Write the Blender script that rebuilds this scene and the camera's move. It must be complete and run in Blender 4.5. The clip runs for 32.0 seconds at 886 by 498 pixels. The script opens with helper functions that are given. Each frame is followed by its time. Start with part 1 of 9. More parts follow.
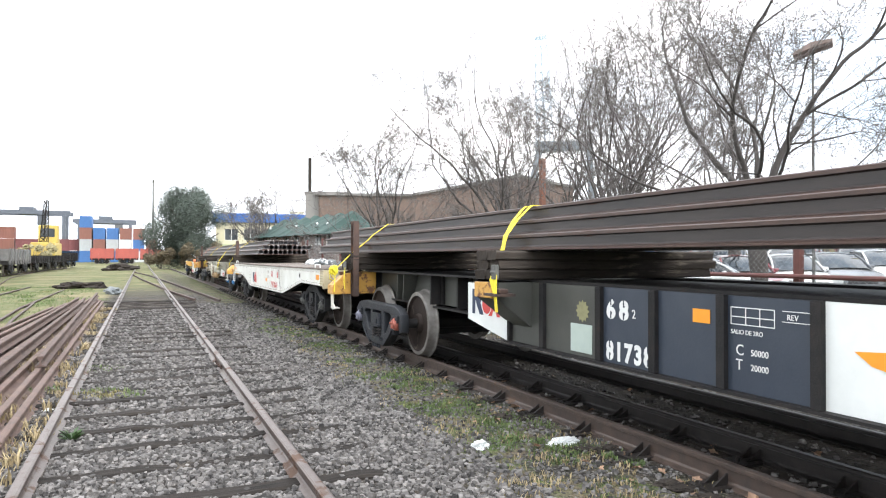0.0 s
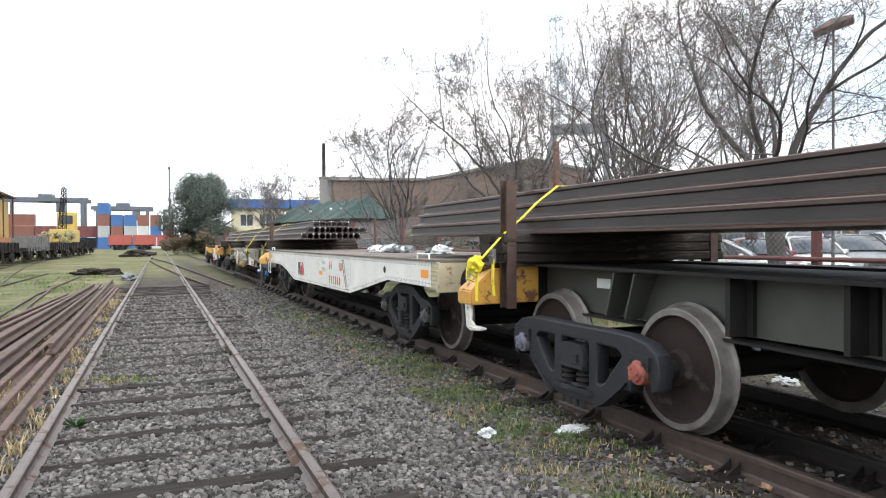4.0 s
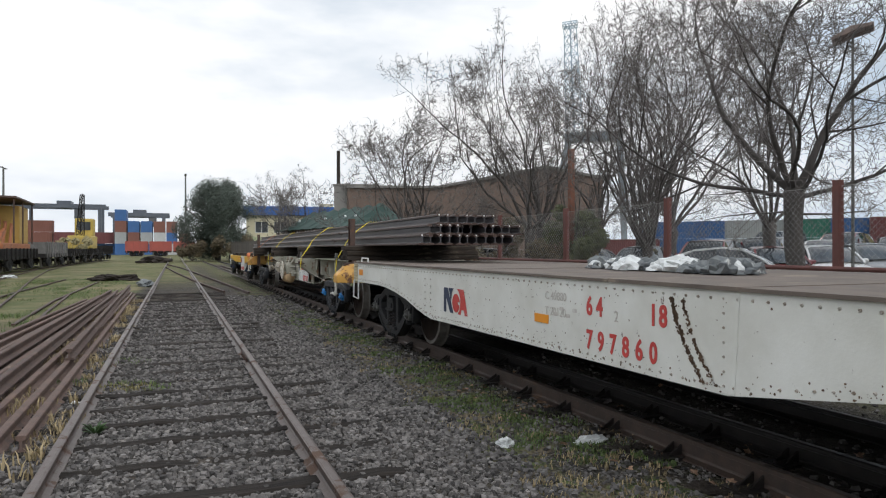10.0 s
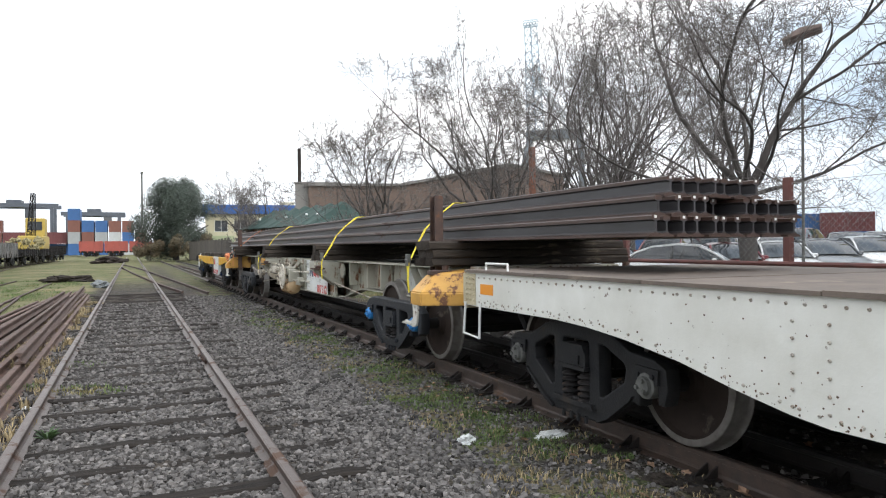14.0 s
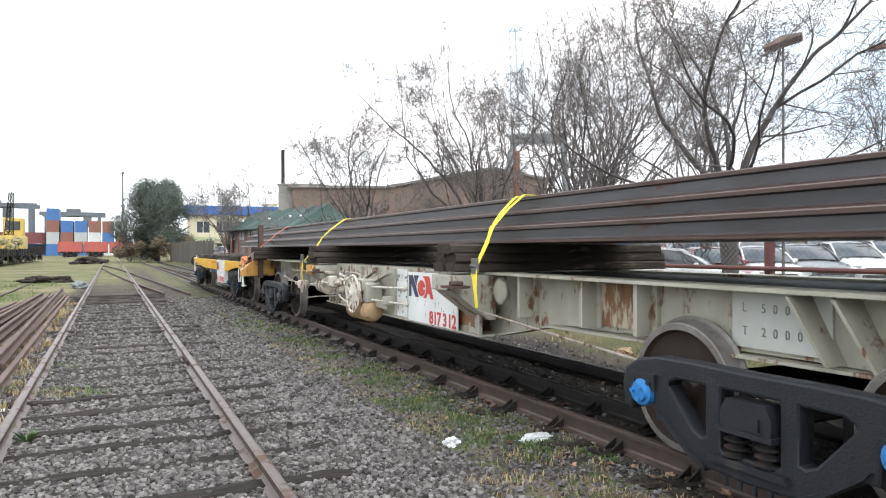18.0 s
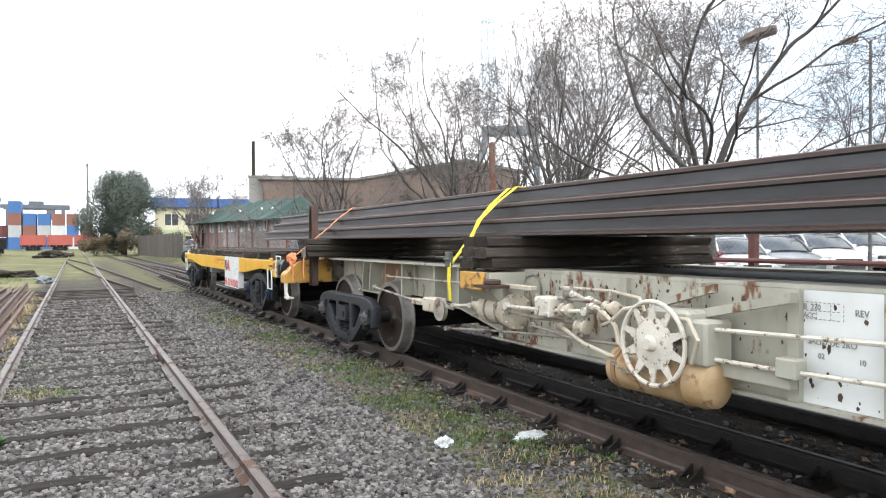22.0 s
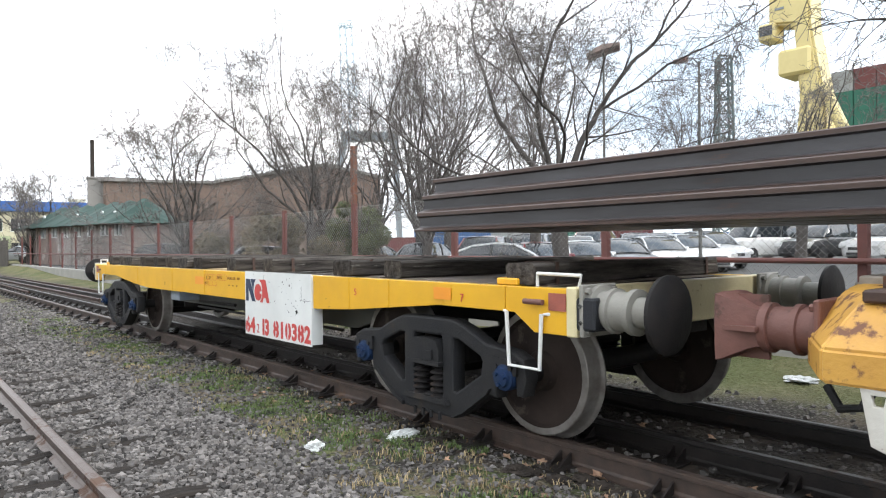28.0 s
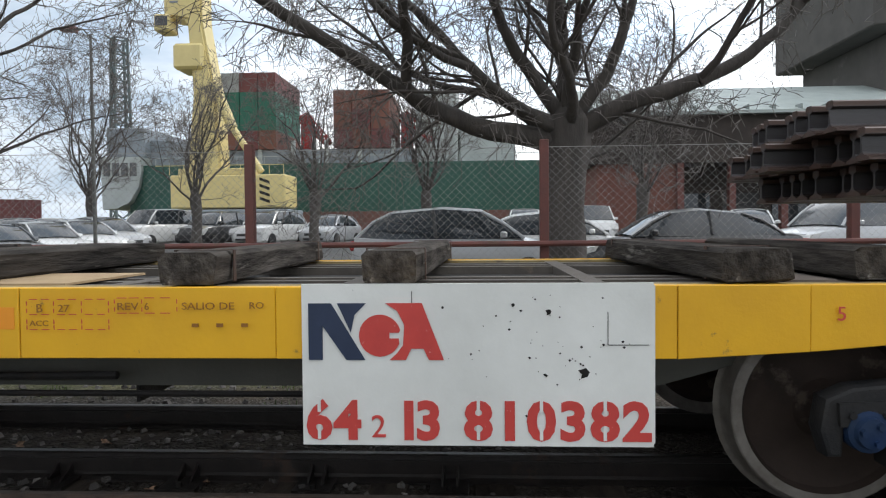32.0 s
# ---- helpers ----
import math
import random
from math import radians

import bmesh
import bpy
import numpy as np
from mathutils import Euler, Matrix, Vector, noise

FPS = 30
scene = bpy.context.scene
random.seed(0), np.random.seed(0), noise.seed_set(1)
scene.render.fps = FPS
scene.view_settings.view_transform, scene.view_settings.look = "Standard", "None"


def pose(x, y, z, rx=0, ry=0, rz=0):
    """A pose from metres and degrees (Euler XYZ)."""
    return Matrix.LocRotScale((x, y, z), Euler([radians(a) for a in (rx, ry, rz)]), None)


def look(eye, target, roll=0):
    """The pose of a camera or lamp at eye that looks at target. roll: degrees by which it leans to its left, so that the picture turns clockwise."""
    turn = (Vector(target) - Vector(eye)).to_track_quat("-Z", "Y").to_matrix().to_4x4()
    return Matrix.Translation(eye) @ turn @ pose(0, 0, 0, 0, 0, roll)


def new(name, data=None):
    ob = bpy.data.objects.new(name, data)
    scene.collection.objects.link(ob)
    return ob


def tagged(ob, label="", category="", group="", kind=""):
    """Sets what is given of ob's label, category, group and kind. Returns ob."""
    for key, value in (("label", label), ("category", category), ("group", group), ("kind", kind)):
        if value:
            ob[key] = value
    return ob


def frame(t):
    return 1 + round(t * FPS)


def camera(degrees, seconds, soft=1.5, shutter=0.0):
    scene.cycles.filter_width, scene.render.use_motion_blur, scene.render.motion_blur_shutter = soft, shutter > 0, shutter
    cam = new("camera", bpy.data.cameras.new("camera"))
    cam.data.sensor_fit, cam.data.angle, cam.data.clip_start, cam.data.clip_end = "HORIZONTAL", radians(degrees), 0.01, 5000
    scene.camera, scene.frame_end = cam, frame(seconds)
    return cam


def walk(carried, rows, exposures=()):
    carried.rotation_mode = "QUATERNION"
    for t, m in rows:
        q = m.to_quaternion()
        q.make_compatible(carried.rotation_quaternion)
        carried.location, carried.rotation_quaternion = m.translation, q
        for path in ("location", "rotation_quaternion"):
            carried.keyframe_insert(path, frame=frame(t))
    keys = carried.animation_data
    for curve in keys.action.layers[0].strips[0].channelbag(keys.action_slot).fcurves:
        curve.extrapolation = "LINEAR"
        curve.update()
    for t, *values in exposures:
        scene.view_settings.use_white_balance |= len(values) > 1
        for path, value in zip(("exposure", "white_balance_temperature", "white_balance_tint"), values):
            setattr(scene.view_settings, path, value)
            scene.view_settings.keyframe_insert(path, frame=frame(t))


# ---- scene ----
import collections

# ---------- camera: carried by hand, standing in the empty track and turning after the train ----------
cam = camera(65.327, 32.0, soft=1.15)


def eye(x, y, z, yaw, pitch, roll):
    a, p = radians(yaw), radians(pitch)
    ahead = Vector((-math.sin(a) * math.cos(p), math.cos(a) * math.cos(p), math.sin(p)))
    return look((x, y, z), Vector((x, y, z)) + ahead, roll)


walk(cam, [
    (0.0, eye(-0.164, -0.219, 1.572, -23.56, 0.68, 0.09)),
    (0.5, eye(-0.071, -0.209, 1.572, -21.57, 0.31, 0.57)),
    (1.0, eye(-0.036, -0.222, 1.563, -19.98, 0.47, 0.46)),
    (1.5, eye(0.021, -0.216, 1.564, -20.13, -0.03, 0.50)),
    (2.0, eye(0.084, -0.200, 1.562, -21.83, -0.57, 0.95)),
    (2.5, eye(0.029, -0.179, 1.568, -22.49, -0.75, -0.04)),
    (4.5, eye(-0.045, -0.126, 1.576, -22.29, -0.40, -0.30)),
    (5.0, eye(-0.058, -0.124, 1.588, -21.33, 0.96, -0.05)),
    (5.5, eye(-0.065, -0.138, 1.578, -18.54, 1.71, 0.09)),
    (6.0, eye(-0.066, -0.134, 1.567, -18.03, 1.85, 0.50)),
    (6.5, eye(-0.060, -0.156, 1.570, -18.32, 2.27, 0.23)),
    (7.0, eye(-0.059, -0.123, 1.577, -19.60, 1.58, 0.27)),
    (7.5, eye(-0.053, -0.110, 1.578, -19.63, 0.79, 0.07)),
    (8.0, eye(-0.057, -0.116, 1.579, -20.04, 0.64, -0.04)),
    (8.5, eye(-0.048, -0.112, 1.577, -19.89, 0.45, 0.14)),
    (9.0, eye(-0.054, -0.116, 1.574, -20.11, 0.30, 0.26)),
    (9.5, eye(-0.063, -0.098, 1.578, -20.89, -0.38, 0.14)),
    (10.0, eye(-0.066, -0.103, 1.580, -21.18, 0.01, -0.04)),
    (10.5, eye(-0.070, -0.116, 1.581, -22.10, 0.22, 0.18)),
    (11.0, eye(-0.065, -0.123, 1.582, -21.86, 0.26, 0.09)),
    (11.5, eye(-0.055, -0.121, 1.577, -22.14, 0.05, 0.27)),
    (12.0, eye(-0.061, -0.120, 1.580, -22.80, -0.15, 0.39)),
    (12.5, eye(-0.051, -0.114, 1.579, -23.46, -0.01, 0.26)),
    (13.0, eye(-0.058, -0.117, 1.578, -23.66, -0.18, -0.05)),
    (13.5, eye(-0.063, -0.122, 1.582, -24.00, -0.31, -0.17)),
    (14.0, eye(-0.051, -0.119, 1.585, -24.25, -0.19, -0.45)),
    (14.5, eye(-0.063, -0.114, 1.584, -24.55, -0.32, -0.28)),
    (16.5, eye(-0.065, -0.106, 1.585, -24.98, -0.60, -0.44)),
    (17.0, eye(-0.065, -0.104, 1.586, -25.07, -0.41, -0.41)),
    (17.5, eye(-0.064, -0.115, 1.587, -24.87, -0.30, -0.32)),
    (18.0, eye(-0.076, -0.116, 1.583, -25.62, 0.04, -0.06)),
    (18.5, eye(-0.068, -0.112, 1.583, -25.74, -0.33, -0.15)),
    (19.0, eye(-0.074, -0.108, 1.583, -25.89, -0.41, -0.17)),
    (19.5, eye(-0.098, -0.107, 1.591, -26.20, -0.29, 0.07)),
    (20.0, eye(-0.127, -0.091, 1.584, -26.13, -0.51, 0.19)),
    (20.5, eye(-0.179, -0.077, 1.578, -26.26, -1.07, -0.13)),
    (21.0, eye(-0.182, -0.035, 1.581, -26.54, -1.42, -0.32)),
    (21.5, eye(-0.155, 0.063, 1.573, -26.47, -1.25, -0.71)),
    (22.0, eye(-0.131, 0.127, 1.596, -27.96, -0.62, -0.26)),
    (22.5, eye(-0.147, 0.192, 1.602, -30.76, -1.23, -1.04)),
    (23.0, eye(-0.209, 0.244, 1.604, -31.56, -1.11, -1.83)),
    (23.5, eye(-0.246, 0.264, 1.611, -31.89, -0.70, -1.16)),
    (24.0, eye(-0.243, 0.280, 1.596, -31.56, -0.68, -0.54)),
    (24.5, eye(-0.252, 0.271, 1.596, -31.79, -0.54, -0.28)),
    (26.5, eye(-0.143, 0.231, 1.513, -32.29, -0.14, -0.08)),
    (27.0, eye(-0.154, 0.233, 1.518, -34.12, -0.04, -0.29)),
    (27.5, eye(-0.156, 0.241, 1.518, -36.53, 0.09, -0.24)),
    (28.0, eye(-0.158, 0.255, 1.517, -39.55, -0.19, -0.55)),
    (28.5, eye(-0.164, 0.262, 1.521, -43.66, -0.27, -0.92)),
    (29.0, eye(-0.142, 0.255, 1.530, -46.01, -0.34, -1.14)),
    (29.5, eye(-0.060, 0.238, 1.527, -48.99, -0.55, -1.36)),
    (30.0, eye(0.001, 0.219, 1.520, -53.75, -1.41, -1.24)),
    (30.5, eye(0.061, 0.263, 1.512, -60.69, -1.81, -1.02)),
    (31.0, eye(0.023, 0.318, 1.538, -65.07, -1.99, -1.53)),
    (31.5, eye(0.088, 0.386, 1.521, -74.76, -1.63, -1.56)),
    (32.0, eye(0.177, 0.390, 1.498, -86.55, -1.71, -0.52)),
], exposures=[(0.0, 1.2), (1.0, 0.85), (2.0, 0.65), (4.5, 0.8), (5.0, 0.9), (5.5, 0.35), (6.0, -0.05), (7.0, -0.2), (9.0, -0.3), (11.0, -0.25), (12.0, -0.2), (13.0, -0.02), (14.0, 0.33), (16.5, 0.75), (17.0, 0.8), (19.0, 0.85), (20.0, 0.45), (21.0, 0.85), (22.0, 1.0), (23.0, 1.06), (24.0, 1.08), (26.5, 1.05), (27.0, 1.05), (28.0, 0.8), (29.0, 0.55), (30.0, 0.2), (32.0, 0.0)])

# the train's way along its track, metres at each time
TRAIN = [
    (0.0, 0.000), (0.5, 0.619), (1.0, 1.224), (1.5, 1.845), (2.0, 2.472), (2.5, 3.107), (4.5, 5.706), (5.0, 6.369),
    (5.5, 7.052), (6.0, 7.732), (6.5, 8.401), (7.0, 9.058), (7.5, 9.735), (8.0, 10.416), (8.5, 11.093), (9.0, 11.761),
    (9.5, 12.415), (10.0, 13.107), (10.5, 13.827), (11.0, 14.545), (11.5, 15.261), (12.0, 15.982), (12.5, 16.720), (13.0, 17.465),
    (13.5, 18.216), (14.0, 18.984), (14.5, 19.750), (16.5, 22.677), (17.0, 23.428), (17.5, 24.208), (18.0, 24.985), (18.5, 25.746),
    (19.0, 26.494), (19.5, 27.240), (20.0, 27.987), (20.5, 28.726), (21.0, 29.471), (21.5, 30.218), (22.0, 30.944), (22.5, 31.669),
    (23.0, 32.404), (23.5, 33.168), (24.0, 33.955), (24.5, 34.747), (26.5, 37.966), (27.0, 38.829), (27.5, 39.711), (28.0, 40.590),
    (28.5, 41.467), (29.0, 42.338), (29.5, 43.169), (30.0, 43.989), (30.5, 44.822), (31.0, 45.653), (31.5, 46.440), (32.0, 47.092),
]
TRACK_B, TRACK_SLOPE = 4.42, -0.00490

# ---------- world, sun, exposure ----------
SUN_ELEV, SUN_AZ = 38.0, 150.0
world = bpy.data.worlds.new("overcast_sky")
scene.world = world
world.use_nodes = True
wn, wl = world.node_tree.nodes, world.node_tree.links
wn.clear()
w_out = wn.new("ShaderNodeOutputWorld")
w_bg = wn.new("ShaderNodeBackground")
w_sky = wn.new("ShaderNodeTexSky")
w_sky.sky_type = "NISHITA"
w_sky.sun_disc = False
w_sky.sun_elevation = radians(SUN_ELEV)
w_sky.sun_rotation = radians(SUN_AZ)
w_sky.dust_density = 3.0
w_tc = wn.new("ShaderNodeTexCoord")
w_map = wn.new("ShaderNodeMapping")
w_map.inputs["Scale"].default_value = (1.0, 1.0, 3.2)
w_noise = wn.new("ShaderNodeTexNoise")
w_noise.inputs["Scale"].default_value = 1.7
w_noise.inputs["Detail"].default_value = 6.0
w_noise.inputs["Roughness"].default_value = 0.55
w_ramp = wn.new("ShaderNodeValToRGB")
w_ramp.color_ramp.elements[0].position = 0.35
w_ramp.color_ramp.elements[0].color = (6.2, 7.5, 9.0, 1)
w_ramp.color_ramp.elements[1].position = 0.62
w_ramp.color_ramp.elements[1].color = (13.5, 13.6, 13.8, 1)
w_cov = wn.new("ShaderNodeValToRGB")
w_cov.color_ramp.elements[0].position = 0.28
w_cov.color_ramp.elements[0].color = (0.80, 0.80, 0.80, 1)
w_cov.color_ramp.elements[1].position = 0.45
w_cov.color_ramp.elements[1].color = (1, 1, 1, 1)
w_mix = wn.new("ShaderNodeMixRGB")
wl.new(w_tc.outputs["Generated"], w_map.inputs["Vector"])
wl.new(w_map.outputs["Vector"], w_noise.inputs["Vector"])
wl.new(w_noise.outputs["Fac"], w_ramp.inputs["Fac"])
wl.new(w_noise.outputs["Fac"], w_cov.inputs["Fac"])
wl.new(w_cov.outputs["Color"], w_mix.inputs["Fac"])
wl.new(w_sky.outputs["Color"], w_mix.inputs["Color1"])
wl.new(w_ramp.outputs["Color"], w_mix.inputs["Color2"])
# the veil of cloud is brighter towards the hidden sun
w_dot = wn.new("ShaderNodeVectorMath")
w_dot.operation = "DOT_PRODUCT"
ce = math.cos(radians(SUN_ELEV))
w_dot.inputs[1].default_value = (math.sin(radians(SUN_AZ)) * ce, math.cos(radians(SUN_AZ)) * ce, math.sin(radians(SUN_ELEV)))
wl.new(w_tc.outputs["Generated"], w_dot.inputs[0])
w_rng = wn.new("ShaderNodeMapRange")
w_rng.inputs["From Min"].default_value, w_rng.inputs["From Max"].default_value = 0.1, 1.0
w_rng.inputs["To Min"].default_value, w_rng.inputs["To Max"].default_value = 1.0, 1.9
wl.new(w_dot.outputs["Value"], w_rng.inputs["Value"])
w_mul = wn.new("ShaderNodeVectorMath")
w_mul.operation = "SCALE"
wl.new(w_mix.outputs["Color"], w_mul.inputs[0])
wl.new(w_rng.outputs["Result"], w_mul.inputs["Scale"])
wl.new(w_mul.outputs["Vector"], w_bg.inputs["Color"])
w_bg.inputs["Strength"].default_value = 0.10
wl.new(w_bg.outputs["Background"], w_out.inputs["Surface"])

sun = new("sun", bpy.data.lights.new("sun", "SUN"))
sun.data.energy = 0.9
sun.data.angle = radians(14)
sun.data.color = (1.0, 0.96, 0.9)
sun.matrix_world = look((math.sin(radians(SUN_AZ)) * 50, math.cos(radians(SUN_AZ)) * 50, 50 * math.tan(radians(SUN_ELEV))), (0, 0, 0))


# ---------- mesh helpers ----------
def part(name, bm, material, parent=None, label="", smooth=False):
    me = bpy.data.meshes.new(name)
    bm.normal_update()
    bm.to_mesh(me)
    bm.free()
    if smooth:
        me.shade_smooth()
        me.set_sharp_from_angle(angle=radians(35))
    me.materials.append(material)
    ob = new(name, me)
    if parent is not None:
        ob.parent = parent
    return tagged(ob, label)


def share(name, me, parent, m):
    """One more object on a mesh that exists."""
    ob = new(name, me)
    ob.parent = parent
    ob.matrix_basis = m
    return ob


def thing(name, m, label, category, group="", kind=""):
    ob = new(name)
    ob.empty_display_size = 0.2
    ob.matrix_basis = m
    return tagged(ob, label, category, group, kind)


def bx(bm, x0, x1, y0, y1, z0, z1, bev=0.0):
    vs = [bm.verts.new((x, y, z)) for z in (z0, z1) for y in (y0, y1) for x in (x0, x1)]
    fs = [bm.faces.new([vs[i] for i in f]) for f in ((0, 2, 3, 1), (4, 5, 7, 6), (0, 1, 5, 4), (2, 6, 7, 3), (0, 4, 6, 2), (1, 3, 7, 5))]
    if bev:
        bmesh.ops.bevel(bm, geom=list({e for f in fs for e in f.edges}), offset=bev, segments=1, affect="EDGES")
    return vs


def box(x0, x1, y0, y1, z0, z1, bev=0.0):
    bm = bmesh.new()
    bx(bm, x0, x1, y0, y1, z0, z1, bev)
    return bm


def prism(bm, pts, axis, a, b):
    """A flat outline pushed from a to b along an axis. x: (y, z); y: (x, z); z: (x, y)."""
    put = {"x": lambda p, d: (d, p[0], p[1]), "y": lambda p, d: (p[0], d, p[1]), "z": lambda p, d: (p[0], p[1], d)}[axis]
    lo = [bm.verts.new(put(p, a)) for p in pts]
    hi = [bm.verts.new(put(p, b)) for p in pts]
    n = len(pts)
    fs = [bm.faces.new(lo), bm.faces.new(hi)]
    fs += [bm.faces.new((lo[i], lo[(i + 1) % n], hi[(i + 1) % n], hi[i])) for i in range(n)]
    bmesh.ops.recalc_face_normals(bm, faces=fs)
    return fs


def cyl(bm, p0, p1, r0, r1=None, n=12, caps=True):
    p0, p1 = Vector(p0), Vector(p1)
    r1 = r0 if r1 is None else r1
    d = (p1 - p0).normalized()
    u = d.orthogonal().normalized()
    v = d.cross(u)
    a, b = [], []
    for i in range(n):
        w = u * math.cos(2 * math.pi * i / n) + v * math.sin(2 * math.pi * i / n)
        a.append(bm.verts.new(p0 + w * r0))
        b.append(bm.verts.new(p1 + w * r1))
    for i in range(n):
        bm.faces.new((a[i], a[(i + 1) % n], b[(i + 1) % n], b[i]))
    if caps:
        bm.faces.new(a[::-1])
        bm.faces.new(b)


def tube(bm, pts, r, n=8):
    """A bent rod through points."""
    pts = [Vector(p) for p in pts]
    rings = []
    ref = None
    for i, p in enumerate(pts):
        d = (pts[min(i + 1, len(pts) - 1)] - pts[max(i - 1, 0)]).normalized()
        u = d.orthogonal() if ref is None else ref - d * ref.dot(d)
        u.normalize()
        ref = u
        v = d.cross(u)
        rings.append([bm.verts.new(p + (u * math.cos(2 * math.pi * k / n) + v * math.sin(2 * math.pi * k / n)) * r) for k in range(n)])
    for a, b in zip(rings, rings[1:]):
        for k in range(n):
            bm.faces.new((a[k], a[(k + 1) % n], b[(k + 1) % n], b[k]))
    bm.faces.new(rings[0][::-1])
    bm.faces.new(rings[-1])


def lathe(bm, prof, axis="x", at=(0, 0, 0), n=32):
    """Turns a closed or open profile of (along, radius) about an axis through at."""
    rings = []
    for a, r in prof:
        ring = []
        for i in range(n):
            c, s = math.cos(2 * math.pi * i / n), math.sin(2 * math.pi * i / n)
            p = {"x": (a, r * c, r * s), "y": (r * c, a, r * s), "z": (r * c, r * s, a)}[axis]
            ring.append(bm.verts.new((p[0] + at[0], p[1] + at[1], p[2] + at[2])))
        rings.append(ring)
    fs = []
    for a, b in zip(rings, rings[1:]):
        for k in range(n):
            fs.append(bm.faces.new((a[k], a[(k + 1) % n], b[(k + 1) % n], b[k])))
    fs.append(bm.faces.new(rings[0][::-1]))
    fs.append(bm.faces.new(rings[-1]))
    bmesh.ops.recalc_face_normals(bm, faces=fs)


def mesh_of(name, verts, faces, material, smooth=False):
    me = bpy.data.meshes.new(name)
    me.from_pydata(verts, [], faces)
    me.update()
    if smooth:
        me.shade_smooth()
    me.materials.append(material)
    return me


def lettering(name, text, size, material, parent, m, label="", stretch=1.0, weight=0.0, align="LEFT"):
    """Painted characters with the built-in font, as a thin mesh in the xz plane that faces -x after m."""
    cu = bpy.data.curves.new(name, "FONT")
    cu.body, cu.size, cu.extrude, cu.offset, cu.align_x = text, size, 0.0015, weight, align
    cu.resolution_u = 3
    tmp = bpy.data.objects.new("tmp", cu)
    scene.collection.objects.link(tmp)
    me = bpy.data.meshes.new_from_object(tmp.evaluated_get(bpy.context.evaluated_depsgraph_get()))
    bpy.data.objects.remove(tmp)
    bpy.data.curves.remove(cu)
    me.transform(Matrix.Diagonal((stretch, 1, 1, 1)))
    me.materials.clear()
    me.materials.append(material)
    me.name = name
    ob = new(name, me)
    ob.parent = parent
    ob.matrix_basis = m
    return tagged(ob, label)


# characters read from the near side: their x runs to -y (towards the viewer's right), their y runs up
def facing(x, y, z):
    return Matrix(((0, 0, -1, x), (-1, 0, 0, y), (0, 1, 0, z), (0, 0, 0, 1)))


# ---------- materials ----------
def mat(name, c1, c2=None, scale=6.0, c3=None, stain=0.55, scale3=1.5, rough=0.7, rough2=None, metal=0.0, bump=0.2, bscale=40.0,
        vary=0.0, spec=0.5, stretch=(1, 1, 1), island=False):
    """Two scales of variation: c1-c2 by a fine noise, c3 by broad patches above the stain level; fine relief."""
    m = bpy.data.materials.new(name)
    m.use_nodes = True
    n, l = m.node_tree.nodes, m.node_tree.links
    b = n["Principled BSDF"]
    tc = n.new("ShaderNodeTexCoord")
    mp = n.new("ShaderNodeMapping")
    mp.inputs["Scale"].default_value = stretch
    l.new(tc.outputs["Object"], mp.inputs["Vector"])
    c2 = c2 or tuple(v * 0.75 for v in c1)

    def noise_tex(sc, det=6.0, rg=0.6):
        t = n.new("ShaderNodeTexNoise")
        t.inputs["Scale"].default_value, t.inputs["Detail"].default_value, t.inputs["Roughness"].default_value = sc, det, rg
        l.new(mp.outputs["Vector"], t.inputs["Vector"])
        return t

    t1 = noise_tex(scale)
    mix = n.new("ShaderNodeMixRGB")
    mix.inputs["Color1"].default_value, mix.inputs["Color2"].default_value = (*c1, 1), (*c2, 1)
    r1 = n.new("ShaderNodeMapRange")
    r1.inputs["From Min"].default_value, r1.inputs["From Max"].default_value = 0.32, 0.68
    l.new(t1.outputs["Fac"], r1.inputs["Value"])
    l.new(r1.outputs["Result"], mix.inputs["Fac"])
    col = mix.outputs["Color"]
    rough2 = rough if rough2 is None else rough2
    b.inputs["Roughness"].default_value = rough
    if c3:
        t3 = noise_tex(scale3, 9.0, 0.68)
        r3 = n.new("ShaderNodeMapRange")
        r3.inputs["From Min"].default_value, r3.inputs["From Max"].default_value = stain, stain + 0.06
        l.new(t3.outputs["Fac"], r3.inputs["Value"])
        m3 = n.new("ShaderNodeMixRGB")
        m3.inputs["Color2"].default_value = (*c3, 1)
        l.new(r3.outputs["Result"], m3.inputs["Fac"])
        l.new(col, m3.inputs["Color1"])
        col = m3.outputs["Color"]
        rr = n.new("ShaderNodeMapRange")
        rr.inputs["To Min"].default_value, rr.inputs["To Max"].default_value = rough, rough2
        l.new(r3.outputs["Result"], rr.inputs["Value"])
        l.new(rr.outputs["Result"], b.inputs["Roughness"])
    if vary:
        if island:
            src = n.new("ShaderNodeNewGeometry").outputs["Random Per Island"]
        else:
            src = n.new("ShaderNodeObjectInfo").outputs["Random"]
        rv = n.new("ShaderNodeMapRange")
        rv.inputs["To Min"].default_value, rv.inputs["To Max"].default_value = 1 - vary, 1 + vary
        l.new(src, rv.inputs["Value"])
        hsv = n.new("ShaderNodeHueSaturation")
        l.new(rv.outputs["Result"], hsv.inputs["Value"])
        l.new(col, hsv.inputs["Color"])
        col = hsv.outputs["Color"]
    l.new(col, b.inputs["Base Color"])
    b.inputs["Metallic"].default_value = metal
    b.inputs["Specular IOR Level"].default_value = spec
    if bump:
        tb = noise_tex(bscale, 4.0, 0.6)
        bu = n.new("ShaderNodeBump")
        bu.inputs["Strength"].default_value = bump
        bu.inputs["Distance"].default_value = 0.02
        l.new(tb.outputs["Fac"], bu.inputs["Height"])
        l.new(bu.outputs["Normal"], b.inputs["Normal"])
    return m


